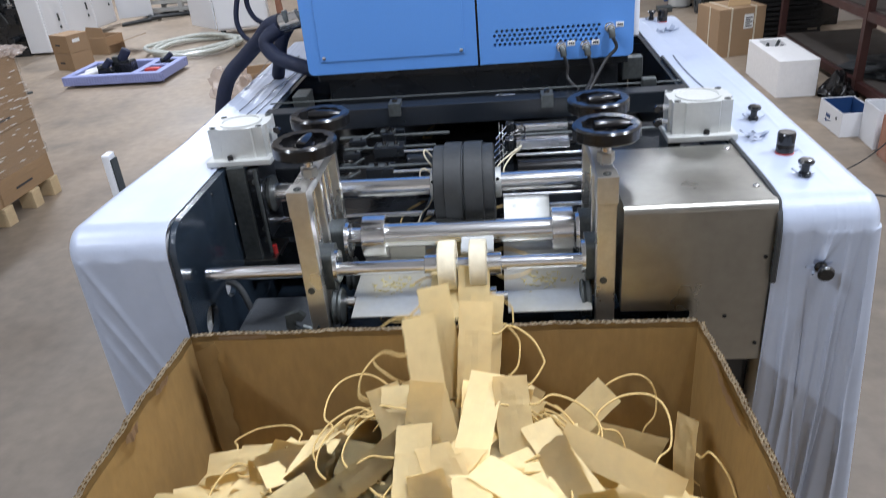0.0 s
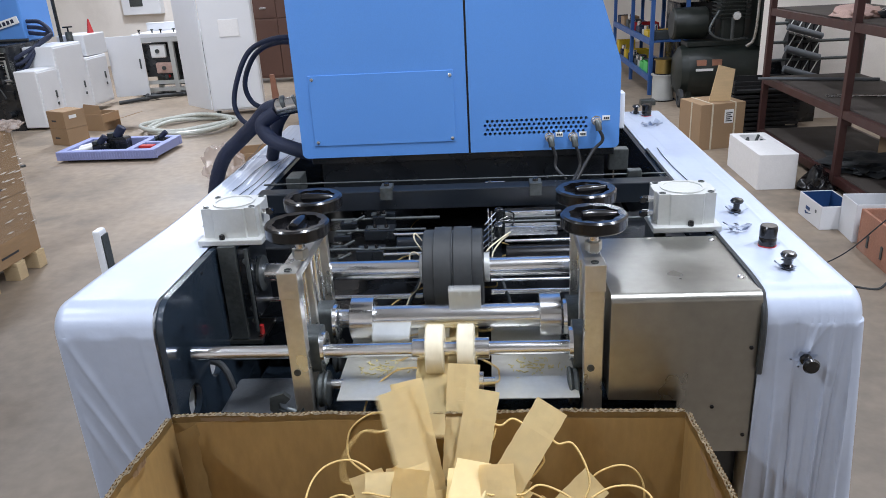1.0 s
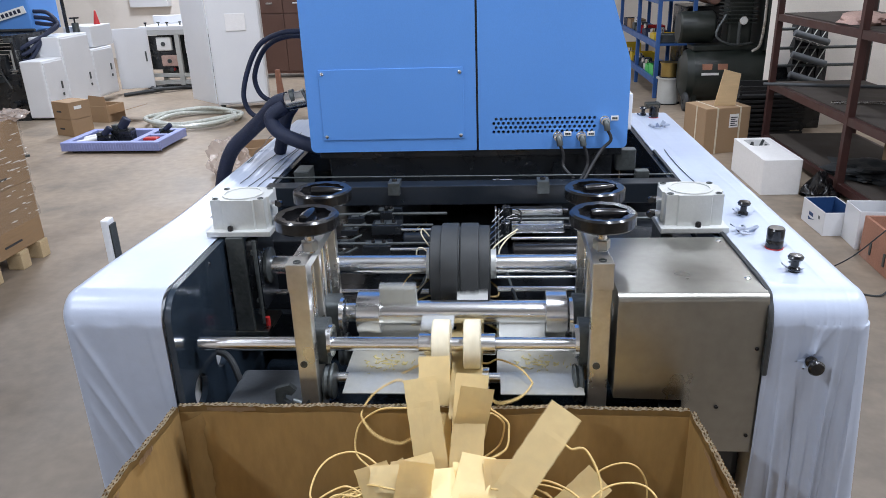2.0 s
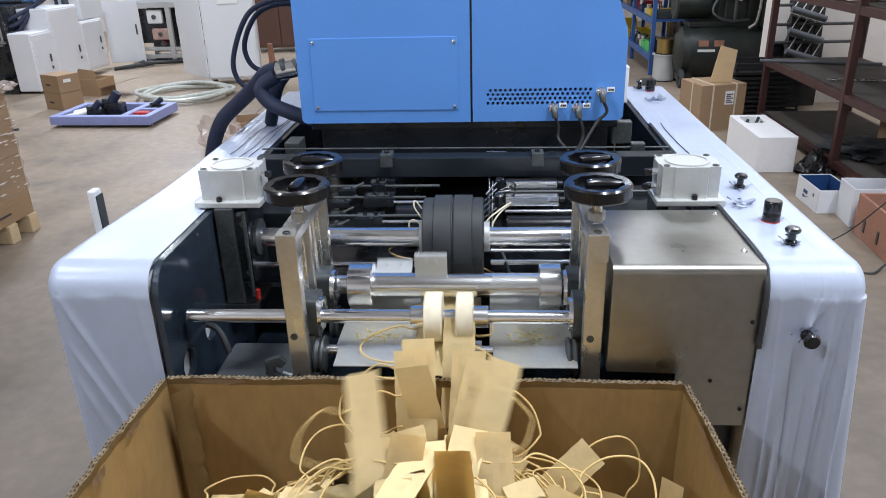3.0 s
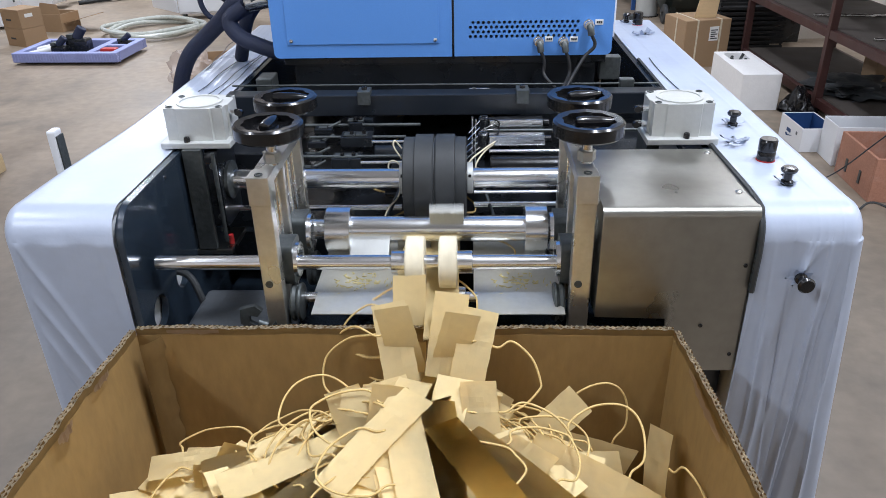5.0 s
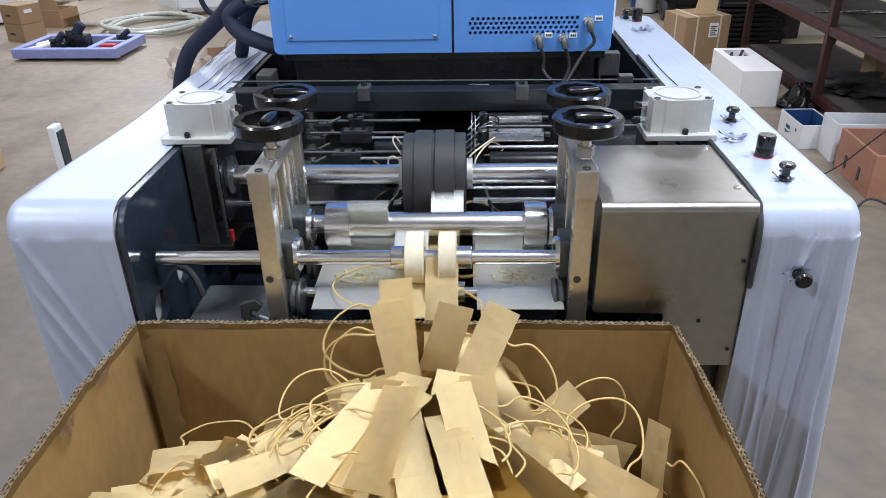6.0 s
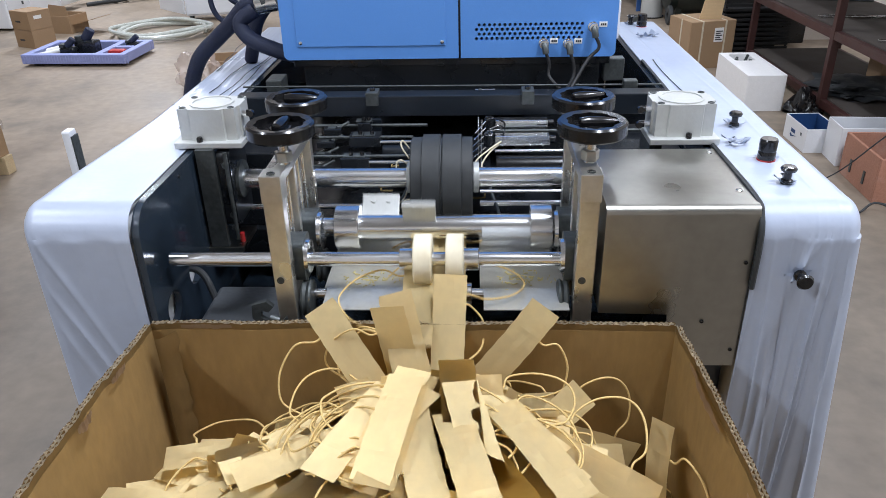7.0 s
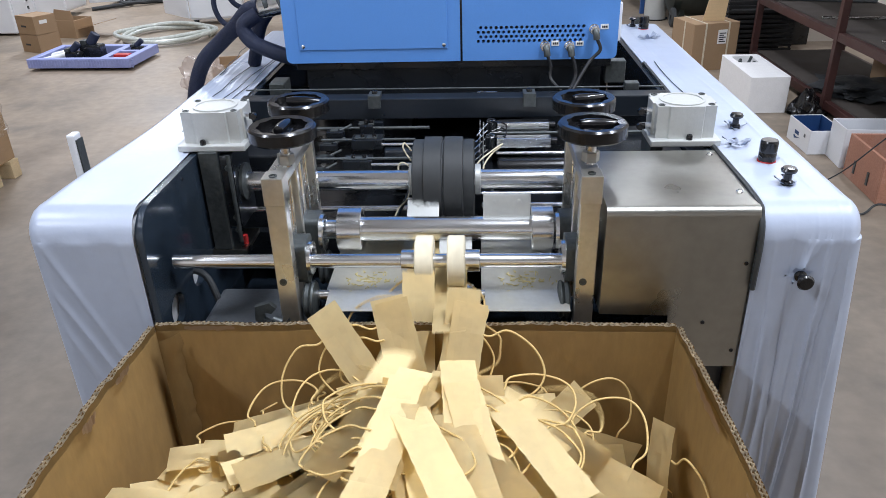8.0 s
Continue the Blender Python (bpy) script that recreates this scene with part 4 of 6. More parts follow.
    for x0, x1, z in ((-0.455, -0.33, 1.089), (-0.10, -0.055, 1.091), (-0.040, 0.0, 1.086), (0.036, 0.05, 1.088), (-0.25, -0.21, 1.088)):
        f = part("air_fitting", cyl((x0, 1.722, z - 0.004), (x1, 1.722, z - 0.004), 0.0042, 14, 0.0008), M_STEEL, m)
        part("nut", cyl((x0 + 0.008, 1.722, z - 0.004), (x0 + 0.015, 1.722, z - 0.004), 0.0060, 6, 0.0006), M_IRON, f)
    part("rear_plate", box(-0.60, 0.302, 2.425, 2.445, 0.70, 1.12), M_BLACK, m)
    part("guide_cover", box(-0.27, -0.065, 1.52, 2.40, 0.930, 0.934, 0.001), M_BLACK, m, "black guide cover over the paper track")
    part("side_block", box(0.11, 0.30, 1.42, 1.66, 0.86, 1.03, 0.003), M_BLACK, m)
    part("side_block", box(-0.60, -0.46, 1.52, 1.66, 0.86, 1.02, 0.003), M_BLACK, m)


def cabinet(m):
    y0, y1, zb, zt = 1.784, 2.44, 1.147, 1.80
    c = part("control_cabinet", plate([(-0.522, zb), (0.205, zb), (0.205, 1.33), (0.050, zt), (-0.522, zt)], [], "y", y0 + 0.018, y1), M_BLUE, m, "blue powder-coated steel control cabinet")
    xa, xb, xg = -0.528, 0.209, -0.1335
    rl = 0.012
    holes = []
    for j in range(4):
        for i in range(21):
            holes.append(disc(-0.096 + 0.0112 * i + (0.0056 if j % 2 else 0), 1.186 + 0.0098 * j, 0.0037, 8))
    left = plate(rounded(xa, xg - 0.0025, zb - 0.003, zt, rl, 4, (1, 0, 0, 0)), [], "y", y0, y0 + 0.016)
    d = part("door", left, M_BLUE, c, "blue steel cabinet door with a screwed access panel")
    edge = [(xg + 0.0025, zb - 0.003)] + [(xb - rl + rl * math.cos(radians(a)), zb - 0.003 + rl + rl * math.sin(radians(a))) for a in range(-90, 1, 22)] + [(xb, 1.325), (xb - 0.003, 1.345), (0.054, zt), (xg + 0.0025, zt)]
    part("door", plate(edge, holes, "y", y0, y0 + 0.016), M_BLUE, c, "blue steel cabinet door with a punched vent")
    part("vent_backing", box(-0.11, 0.15, y0 + 0.0165, y0 + 0.0176, 1.175, 1.225), M_BLACK, c)
    part("access_panel", box(-0.496, -0.164, y0 - 0.002, y0, 1.173, 1.336, 0.0008, 1), M_BLUE, c)
    for x, z in ((-0.487, 1.327), (-0.172, 1.325), (-0.172, 1.181), (-0.487, 1.182)):
        part("panel_screw", lathe([(0.0045, 0), (0.004, 0.0018), (0.002, 0.003), (0, 0.0032)], (x, y0 - 0.002, z), (0, -1, 0), 12), M_STEEL, c)
    part("door_gap", box(xg - 0.0025, xg + 0.0025, y0 + 0.013, y0 + 0.0175, zb, zt), M_BLACK, c)
    for i, (x, z) in enumerate(((0.051, 1.175), (0.104, 1.174), (0.156, 1.209))):
        k = part("connector", lathe([(0.011, 0), (0.011, 0.003), (0.0085, 0.004), (0.0085, 0.012), (0.0098, 0.013), (0.0098, 0.021), (0, 0.022)], (x, y0, z), (0, -1, 0), 18), M_STEEL, c, "nickel cable connector on the cabinet")
        part("boot", tube([(x, y0 - 0.018, z), (x + 0.002, y0 - 0.024, z - 0.006), (x + 0.004, y0 - 0.025, z - 0.018)], 0.0072, 12), M_IRON, k)
        ends = ((0.085, 1.72, 1.09), (0.095, 1.70, 1.09), (0.10, 1.70, 1.085))[i]
        part("signal_cable", tube(spline([(x + 0.004, y0 - 0.025, z - 0.016), (x + 0.012, y0 - 0.028, z - 0.04), (x + (0.012 if i < 2 else -0.012), y0 - 0.035, z - 0.065), ends], 6), 0.0037, 8), M_BINBLACK, k)
        t = part("label_plate", box(x + 0.014, x + 0.031, y0 - 0.001, y0, z - 0.001, z + 0.010), M_LABEL, c)
        for q in range(3):
            part("ink_bar", box(x + 0.017 + 0.0042 * q, x + 0.0203 + 0.0042 * q, y0 - 0.0016, y0 - 0.0011, z + 0.002, z + 0.0065), M_INK, t)
    part("cabinet_base", box(-0.49, 0.18, 1.80, 2.42, 1.045, zb, 0.003), M_BLACK, m, "black plinth under the blue cabinet")
    part("base_lip", box(-0.51, 0.20, 1.792, 1.812, 1.126, zb - 0.004, 0.002), M_BLACK, m)
    part("hinge_bracket", box(0.19, 0.235, 1.80, 1.83, 1.085, 1.135, 0.002), M_IRON, m)
    part("hinge_bracket", box(-0.565, -0.53, 1.74, 1.80, 1.07, 1.11, 0.002), M_IRON, m)
    part("white_post", box(0.292, 0.309, 2.29, 2.34, 1.074, 1.18, 0.003), M_WHITE, m)
    # sleeved air hoses beside the cabinet
    hub = part("hose_union", cyl((-0.53, 1.87, 1.262), (-0.60, 1.86, 1.252), 0.021, 24, 0.003), M_STEEL, m, "chrome hose union")
    for x0, x1, r in ((-0.545, -0.552, 0.027), (-0.575, -0.586, 0.025)):
        part("ring", cyl((x0, 1.868, 1.259), (x1, 1.866, 1.256), r, 24, 0.001), M_IRON, hub)
    hoses = (
        ([(-0.515, 1.93, 1.405), (-0.561, 1.93, 1.411), (-0.615, 1.93, 1.407), (-0.669, 1.93, 1.382), (-0.707, 1.93, 1.321), (-0.726, 1.93, 1.251), (-0.702, 1.93, 1.206), (-0.641, 1.93, 1.212), (-0.585, 1.93, 1.23)], 0.0062),
        ([(-0.515, 1.95, 1.39), (-0.60, 1.95, 1.398), (-0.661, 1.95, 1.372), (-0.697, 1.95, 1.307), (-0.688, 1.95, 1.258), (-0.652, 1.95, 1.238), (-0.60, 1.95, 1.24)], 0.0062),
        ([(-0.595, 1.866, 1.258), (-0.63, 1.88, 1.245), (-0.675, 1.91, 1.205), (-0.725, 1.94, 1.165), (-0.785, 1.95, 1.11), (-0.825, 1.96, 1.02), (-0.845, 1.97, 0.9), (-0.84, 2.0, 0.6)], 0.019),
        ([(-0.60, 1.86, 1.245), (-0.64, 1.86, 1.215), (-0.62, 1.85, 1.18), (-0.56, 1.84, 1.155), (-0.51, 1.84, 1.14)], 0.018),
        ([(-0.60, 1.97, 1.24), (-0.64, 1.99, 1.19), (-0.67, 2.03, 1.12), (-0.685, 2.05, 1.085)], 0.017),
    )
    for pts, r in hoses:
        part("sleeved_hose", tube(spline(pts, 7), r, 12), M_NAVY, m, "navy braided sleeve hose")


# ---------------- carton and paper handles ----------------
CX0, CX1, CY0, CY1, CZ = -0.606, 0.204, 0.42, 1.076, 0.905


def rim(s, k):
    return CZ + (0.0035 if k == 0 else 0.005) * noise.noise(Vector((s * 9, k * 5.0, 0))) + (0.0015 if k == 0 else 0.003) * noise.noise(Vector((s * 45, k * 5.0, 2)))


def carton():
    c = thing("carton", ((CX0 + CX1) / 2, (CY0 + CY1) / 2, 0), "open brown double-wall cardboard carton with torn rims", "carton")
    ends = (((CX0, CY1), (CX1, CY1)), ((CX0, CY0), (CX0, CY1)), ((CX1, CY0), (CX1, CY1)), ((CX0, CY0), (CX1, CY0)))
    for k, (a, b) in enumerate(ends):
        a, b = Vector((*a, 0)), Vector((*b, 0))
        along = (b - a).normalized()
        length = (b - a).length
        out = {0: Vector((0, 1, 0)), 1: Vector((-1, 0, 0)), 2: Vector((1, 0, 0)), 3: Vector((0, -1, 0))}[k]
        bm = bmesh.new()
        n = 60
        zs = [0.0, 0.3, 0.6, 0.7, 0.8, 0.86, None]
        grid = []
        for side in (0, 1):
            g = []
            for i in range(n + 1):
                s = length * i / n
                col = []
                for z in zs:
                    zz = z if z is not None else rim(s, k) - 0.013
                    bow = 0.012 * math.sin(math.pi * s / length) * max(0, (zz - 0.3) / 0.6) * (0.35 if k == 0 else 1.0)
                    bow += 0.004 * noise.noise(Vector((s * 4, zz * 4, k * 3.0)))
                    edge = min(1, min(s, length - s) / 0.06)
                    col.append(bm.verts.new(a + along * s + out * (0.009 * side + bow * edge) + Vector((0, 0, zz))))
                g.append(col)
            grid.append(g)
        for g, flip in zip(grid, (True, False)):
            for i in range(n):
                for j in range(len(zs) - 1):
                    q = (g[i][j], g[i + 1][j], g[i + 1][j + 1], g[i][j + 1])
                    bm.faces.new(q)
        for i in range(n):
            bm.faces.new((grid[0][i][-1], grid[0][i + 1][-1], grid[1][i + 1][-1], grid[1][i][-1]))
        bmesh.ops.recalc_face_normals(bm, faces=bm.faces)
        w = part("panel", bm, M_CARTON, c)
        # rim: two liners and the flutes between them
        for off in (0.0002, 0.0045, 0.0088):
            bm = bmesh.new()
            last = None
            for i in range(161):
                s = length * i / 160
                rag = 0.003 * noise.noise(Vector((s * 130, off * 900, k)))
                edge = min(1, min(s, length - s) / 0.06)
                bow = (0.012 * math.sin(math.pi * s / length) * (0.35 if k == 0 else 1.0) + 0.004 * noise.noise(Vector((s * 4, CZ * 4, k * 3.0)))) * edge
                p = a + along * s + out * (off + bow)
                z = rim(s, k)
                now = (bm.verts.new((p.x, p.y, z - 0.014)), bm.verts.new((p.x, p.y, z - 0.0015 + rag)))
                if last:
                    bm.faces.new((last[0], now[0], now[1], last[1]))
                last = now
            bmesh.ops.solidify(bm, geom=bm.faces[:], thickness=0.0006)
            part("liner", bm, M_CARTON, w)
        bm = bmesh.new()
        for middle, pitch in ((0.0024, 0.0090), (0.0067, 0.0075)):
            waves = int(length / pitch)
            last = None
            for i in range(waves * 4 + 1):
                s = length * i / (waves * 4)
                off = middle + 0.0020 * math.sin(i * math.pi / 2)
                edge = min(1, min(s, length - s) / 0.06)
                bow = (0.012 * math.sin(math.pi * s / length) * (0.35 if k == 0 else 1.0) + 0.004 * noise.noise(Vector((s * 4, CZ * 4, k * 3.0)))) * edge
                p = a + along * s + out * (off + bow)
                z = rim(s, k) - 0.0005 + 0.0015 * noise.noise(Vector((s * 90, middle * 900, k)))
                now = (bm.verts.new((p.x, p.y, z - 0.013)), bm.verts.new((p.x, p.y, z)))
                if last:
                    bm.faces.new((last[0], now[0], now[1], last[1]))
                last = now
        bmesh.ops.solidify(bm, geom=bm.faces[:], thickness=0.0006)
        part("torn_rim", bm, M_CARTONEDGE, w, "torn fluted cardboard rim")
    part("bottom", box(CX0, CX1, CY0, CY1, 0.002, 0.012), M_CARTON, c)
    # glue flap folded across the corner, puckered, with a gap beside it
    bm = bmesh.new()
    rows = []
    for i in range(61):
        z = 0.3 + (CZ - 0.010 - 0.3) * i / 60
        puck = 0.0035 * noise.noise(Vector((z * 26, 1, 0))) + 0.003 * max(0, math.sin(z * 52)) ** 6
        row = []
        for k, u in enumerate((0, 0.3, 0.6, 0.85, 1.0)):
            belly = -0.007 * math.sin(math.pi * u) * (1 + 0.5 * noise.noise(Vector((z * 18, 5, u))))
            row.append(bm.verts.new((CX0 + 0.016 + 0.024 * u + (puck * 2 if u > 0.8 else 0), CY1 - 0.030 + 0.024 * u + belly, z)))
        rows.append(row)
    for a, b in zip(rows, rows[1:]):
        for k in range(4):
            bm.faces.new((a[k], a[k + 1], b[k + 1], b[k]))
    bmesh.ops.solidify(bm, geom=bm.faces[:], thickness=0.003)
    part("corner_fold", bm, M_CARTON, c, "puckered glue flap folded across the corner")
    # strips of liner torn from the rims
    rng = random.Random(21)
    for x0, y0, ax, ay, length, wide in ((CX0 + 0.05, CY1 - 0.0015, 1, 0, 0.08, 0.0025), (CX0 + 0.0015, 0.83, 0, 1, 0.04, 0.010), (CX0 + 0.0015, 0.63, 0, 1, 0.03, 0.006), (CX0 + 0.0015, 0.93, 0, 1, 0.045, 0.006), (CX1 - 0.0015, 0.84, 0, 1, 0.14, 0.010), (CX1 - 0.0015, 0.66, 0, 1, 0.08, 0.008)):
        bm = bmesh.new()
        last = None
        for i in range(15):
            f = i / 14
            d = wide * math.sin(math.pi * f) ** 0.6 * (0.7 + 0.5 * rng.random()) + 0.0012
            curl = 0.003 * rng.random()
            x, y = x0 + ax * length * f + (curl if x0 < CX0 + 0.01 else -curl if x0 > CX1 - 0.01 else 0), y0 + ay * length * f - (curl + 0.002 if ax else 0)
            now = (bm.verts.new((x, y, CZ + 0.001)), bm.verts.new((x, y, CZ - 0.003 - d)))
            if last:
                bm.faces.new((last[0], now[0], now[1], last[1]))
            last = now
        bmesh.ops.solidify(bm, geom=bm.faces[:], thickness=0.0007)
        part("torn_liner", bm, M_BOX, c, "pale torn strip of the board's liner")


PATCH_L, PATCH_W = 0.178, 0.051


def patch_mesh(k):
    rng = random.Random(100 + k)
    bm = bmesh.new()
    n = 24
    rows = []
    curl, twist = rng.uniform(-0.005, 0.005), rng.uniform(-0.004, 0.004)
    bends = [(rng.uniform(-0.34, -0.1), rng.uniform(-0.04, 0.04)), (rng.uniform(0.08, 0.34), rng.uniform(-0.045, 0.045))]
    cross = (-0.5, -0.3, -0.1, 0.1, 0.3, 0.5)
    for i in range(n + 1):
        v = i / n - 0.5
        z = curl * (1 - 4 * v * v) + sum(PATCH_L * slope * max(0, (v - at) if at > 0 else (at - v)) for at, slope in bends)
        row = []
        for u in cross:
            ropes = 0.0007 * (math.exp(-((abs(v) - 0.24) / 0.012) ** 2) if u > -0.2 else 0)
            edge = 0.0010 * noise.noise(Vector((u * 3, v * 7, k)))
            row.append(bm.verts.new((u * PATCH_W + 0.0004 * math.sin(v * 40 + k), v * PATCH_L, z + twist * u * v * 4 + ropes + edge)))
        rows.append(row)
    for a, b in zip(rows, rows[1:]):
        for j in range(len(cross) - 1):
            bm.faces.new((a[j], a[j + 1], b[j + 1], b[j]))
    bmesh.ops.solidify(bm, geom=bm.faces[:], thickness=0.0009)
    return mesh_of(bm, "patch", M_PATCH, (0, 0, 0), 0.035)


def rope_points(k):
    """Even numbers droop below the patch, odd ones rise."""
    rng = random.Random(300 + k)
    j = lambda s: rng.uniform(-s, s)
    r = (0.092 if k % 2 == 0 else 0.122) + j(0.018)
    h = 0.042 + j(0.008)
    lift = -rng.uniform(0.03, 0.055) if k % 2 == 0 else rng.uniform(0.02, 0.05)
    return spline([(0.024, -h, 0.0), (0.036, -h - 0.001, 0.0), (r * 0.62, -h - 0.007 + j(0.008), lift * 0.6), (r * 0.93, -h * 0.62, lift), (r + 0.004, j(0.012), lift * 1.1 + j(0.006)), (r * 0.92, h * 0.66, lift * 0.9), (r * 0.6, h + 0.007 + j(0.008), lift * 0.5), (0.036, h + 0.001, 0.0), (0.024, h, 0.0)], 7)


def tucked_points(k):
    h = 0.040 + 0.004 * (k % 3)
    return spline([(0.024, -h, 0.0), (0.032, -h * 0.95, -0.004), (0.047 + 0.004 * k, -h * 0.5, -0.012), (0.050 + 0.004 * k, 0.006, -0.014), (0.046 + 0.004 * k, h * 0.55, -0.012), (0.032, h * 0.95, -0.004), (0.024, h, 0.0)], 6)


def rope_mesh(k):
    return mesh_of(tube(rope_points(k), 0.00165, 6), "rope", M_ROPE, (0, 0, 0), 2)


def open_points(k):
    """A wide loop that lies nearly in the plane of its patch."""
    rng = random.Random(500 + k)
    j = lambda s: rng.uniform(-s, s)
    r, h, lift = 0.112 + j(0.016), 0.043 + j(0.006), j(0.010)
    return spline([(0.024, -h, 0.0), (0.036, -h, 0.0), (r * 0.52, -h - 0.010 + j(0.004), lift * 0.5), (r * 0.84, -h * 0.86, lift), (r + 0.003, -h * 0.28 + j(0.006), lift), (r + 0.003, h * 0.30 + j(0.006), lift), (r * 0.84, h * 0.88, lift * 0.8), (r * 0.52, h + 0.010 + j(0.004), lift * 0.4), (0.036, h, 0.0), (0.024, h, 0.0)], 7)


OPEN = [mesh_of(tube(open_points(k), 0.00165, 6), "rope", M_ROPE, (0, 0, 0), 2) for k in range(6)]
PATCHES = [patch_mesh(k) for k in range(6)]
ROPES = [rope_mesh(k) for k in range(12)]
TUCKED = [mesh_of(tube(tucked_points(k), 0.00165, 6), "rope", M_ROPE, (0, 0, 0), 2) for k in range(4)]
LABELS = ("cream kraft paper bag handle with a twisted paper loop",)


def handle(k, m, droop=None, tuck=False, wide=False):
    h = thing("paper_loop", (0, 0, 0), LABELS[0], "paper loop", "paper loops in and above the carton")
    for name, me in (("patch", PATCHES[k % 6]), ("rope", OPEN[k % 6] if wide else TUCKED[k % 4] if tuck else ROPES[k % 12 if droop is None else 2 * (k % 6) + (0 if droop else 1)])):
        ob = new(name, me)
        ob.parent = h
    h.matrix_basis = m
    return h


def lay(x, y, z, tilt, lean, yaw, side):
    """tilt: its near end dips; lean: turned in its own plane; side: -1 turns the loop to the left."""
    m = Matrix.Translation((x, y, z)) @ Matrix.Rotation(radians(yaw), 4, "Z") @ Matrix.Rotation(radians(tilt), 4, "X") @ Matrix.Rotation(radians(lean), 4, "Z")
    return m @ Matrix.Rotation(math.pi, 4, "Y") if side < 0 else m


def heap(x, y):
    front = min(1, max(0, (1.06 - y) / 0.22))
    front = front * front * (3 - 2 * front)
    right = min(1, max(0, (x + 0.03) / 0.15)) * min(1, max(0, (y - 0.78) / 0.15))
    return 0.672 - 0.105 * right + 0.10 * front + 0.058 * math.exp(-((x + 0.165) / 0.19) ** 2 - ((y - 0.93) / 0.17) ** 2)


def pile():
    rng = random.Random(11)
    bm = bmesh.new()
    n = 40
    g = [[bm.verts.new((CX0 + 0.002 + (CX1 - CX0 - 0.004) * i / n, CY0 + 0.002 + (CY1 - CY0 - 0.004) * j / n, 0)) for j in range(n + 1)] for i in range(n + 1)]
    for row in g:
        for v in row:
            v.co.z = heap(v.co.x, v.co.y) - 0.055 + 0.02 * noise.noise(v.co * 18)
    for i in range(n):
        for j in range(n):
            bm.faces.new((g[i][j], g[i + 1][j], g[i + 1][j + 1], g[i][j + 1]))
    solid("buried_handles", bm, M_ROPE, (-0.2, 0.75, 0.6), "packed mass of buried paper handles in the carton", "paper handles", kind="stuff")
    # loops and patches half buried, past counting
    bm = bmesh.new()
    for i in range(34):
        x, y = rng.uniform(CX0 + 0.09, CX1 - 0.09), rng.uniform(0.58, 0.99)
        m = lay(x, y, heap(x, y) - rng.uniform(0.012, 0.05), rng.uniform(-40, 40), 0, rng.uniform(-180, 180), rng.choice((-1, 1)))
        start = len(bm.verts)
        tube([m @ p for p in rope_points(i % 40)][::3], 0.00165, 5, bm=bm)
    for v in bm.verts:
        v.co.x, v.co.y = min(max(v.co.x, CX0 + 0.004), CX1 - 0.004), min(v.co.y, CY1 - 0.005)
    solid("rope_tangle", bm, M_ROPE, (-0.2, 0.75, 0.7), "tangle of twisted paper loops in the carton", "paper handles", kind="stuff")
    k = 0
    for i in range(165):
        x, y = rng.uniform(CX0 + 0.08, CX1 - 0.08), rng.uniform(0.62, 1.0)
        if y > 0.96 and abs(x + 0.165) > 0.2:
            y -= 0.1
        if x > 0.0 and y > 0.80 and i % 3:
            x, y = x - 0.30, y - 0.12
        yaw = math.degrees(math.atan2(x + 0.165, 1.06 - y)) + rng.gauss(0, 34)
        side = 1
        if x > CX1 - 0.19 or (x > CX0 + 0.19 and rng.random() < 0.5):
            yaw += 180
        handle(k, lay(x, y, heap(x, y) + rng.uniform(-0.012, 0.014), rng.gauss(0, 4), rng.uniform(-8, 8), yaw, side), rng.random() < 0.95, rng.random() < 0.72)
        k += 1
    # the stack under the outlet: loops out to both sides
    for i in range(54):
        side = -1 if i % 2 else 1
        x = -0.165 + side * rng.uniform(0.02, 0.085)
        y = rng.uniform(0.90, 1.03)
        up = rng.uniform(0.0, 0.035) * (1.04 - y) / 0.14
        handle(k, lay(x, y, heap(x, y) + up + 0.006, rng.uniform(14, 44), -side * rng.uniform(-8, 30), rng.uniform(-12, 12), side), side > 0, False, rng.random() < 0.92)
        k += 1
    # a top layer that fans out from the outlet
    for i in range(58):
        f = rng.uniform(-84, 84)
        r = rng.uniform(0.21, 0.38) if abs(f) < 50 else rng.uniform(0.22, 0.32)
        x, y = -0.165 + r * math.sin(radians(f)), 1.03 - r * math.cos(radians(f))
        x = min(max(x, CX0 + 0.1), CX1 - 0.1)
        slope = math.degrees(math.atan((heap(x, y) - heap(x + 0.03 * math.sin(radians(f)), y - 0.03 * math.cos(radians(f)))) / 0.03))
        slope = min(13, slope)
        side = rng.choice((-1, 1, 1 if f < 0 else -1))
        handle(k, lay(x, y, heap(x, y) + 0.016 + rng.uniform(0, 0.02), slope + rng.gauss(0, 3), 0, f + rng.gauss(0, 22), side), side > 0, side > 0 and rng.random() < 0.8)
        k += 1
    for x, y, z, tilt, lean, yaw, side in ((0.075, 1.045, 0.70, 85, 70, 5, 1), (0.0, 0.99, 0.768, 60, -52, 8, 1), (0.165, 0.93, 0.73, 80, 20, -70, 1), (0.06, 0.88, 0.80, 25, 62, 0, 1), (-0.30, 0.93, 0.815, 22, -72, 0, -1)):
        handle(k, lay(x, y, z, tilt, lean, yaw, side), None, False, True)
        k += 1


SPEED, PERIOD, T0 = 0.61, 0.30, -0.72
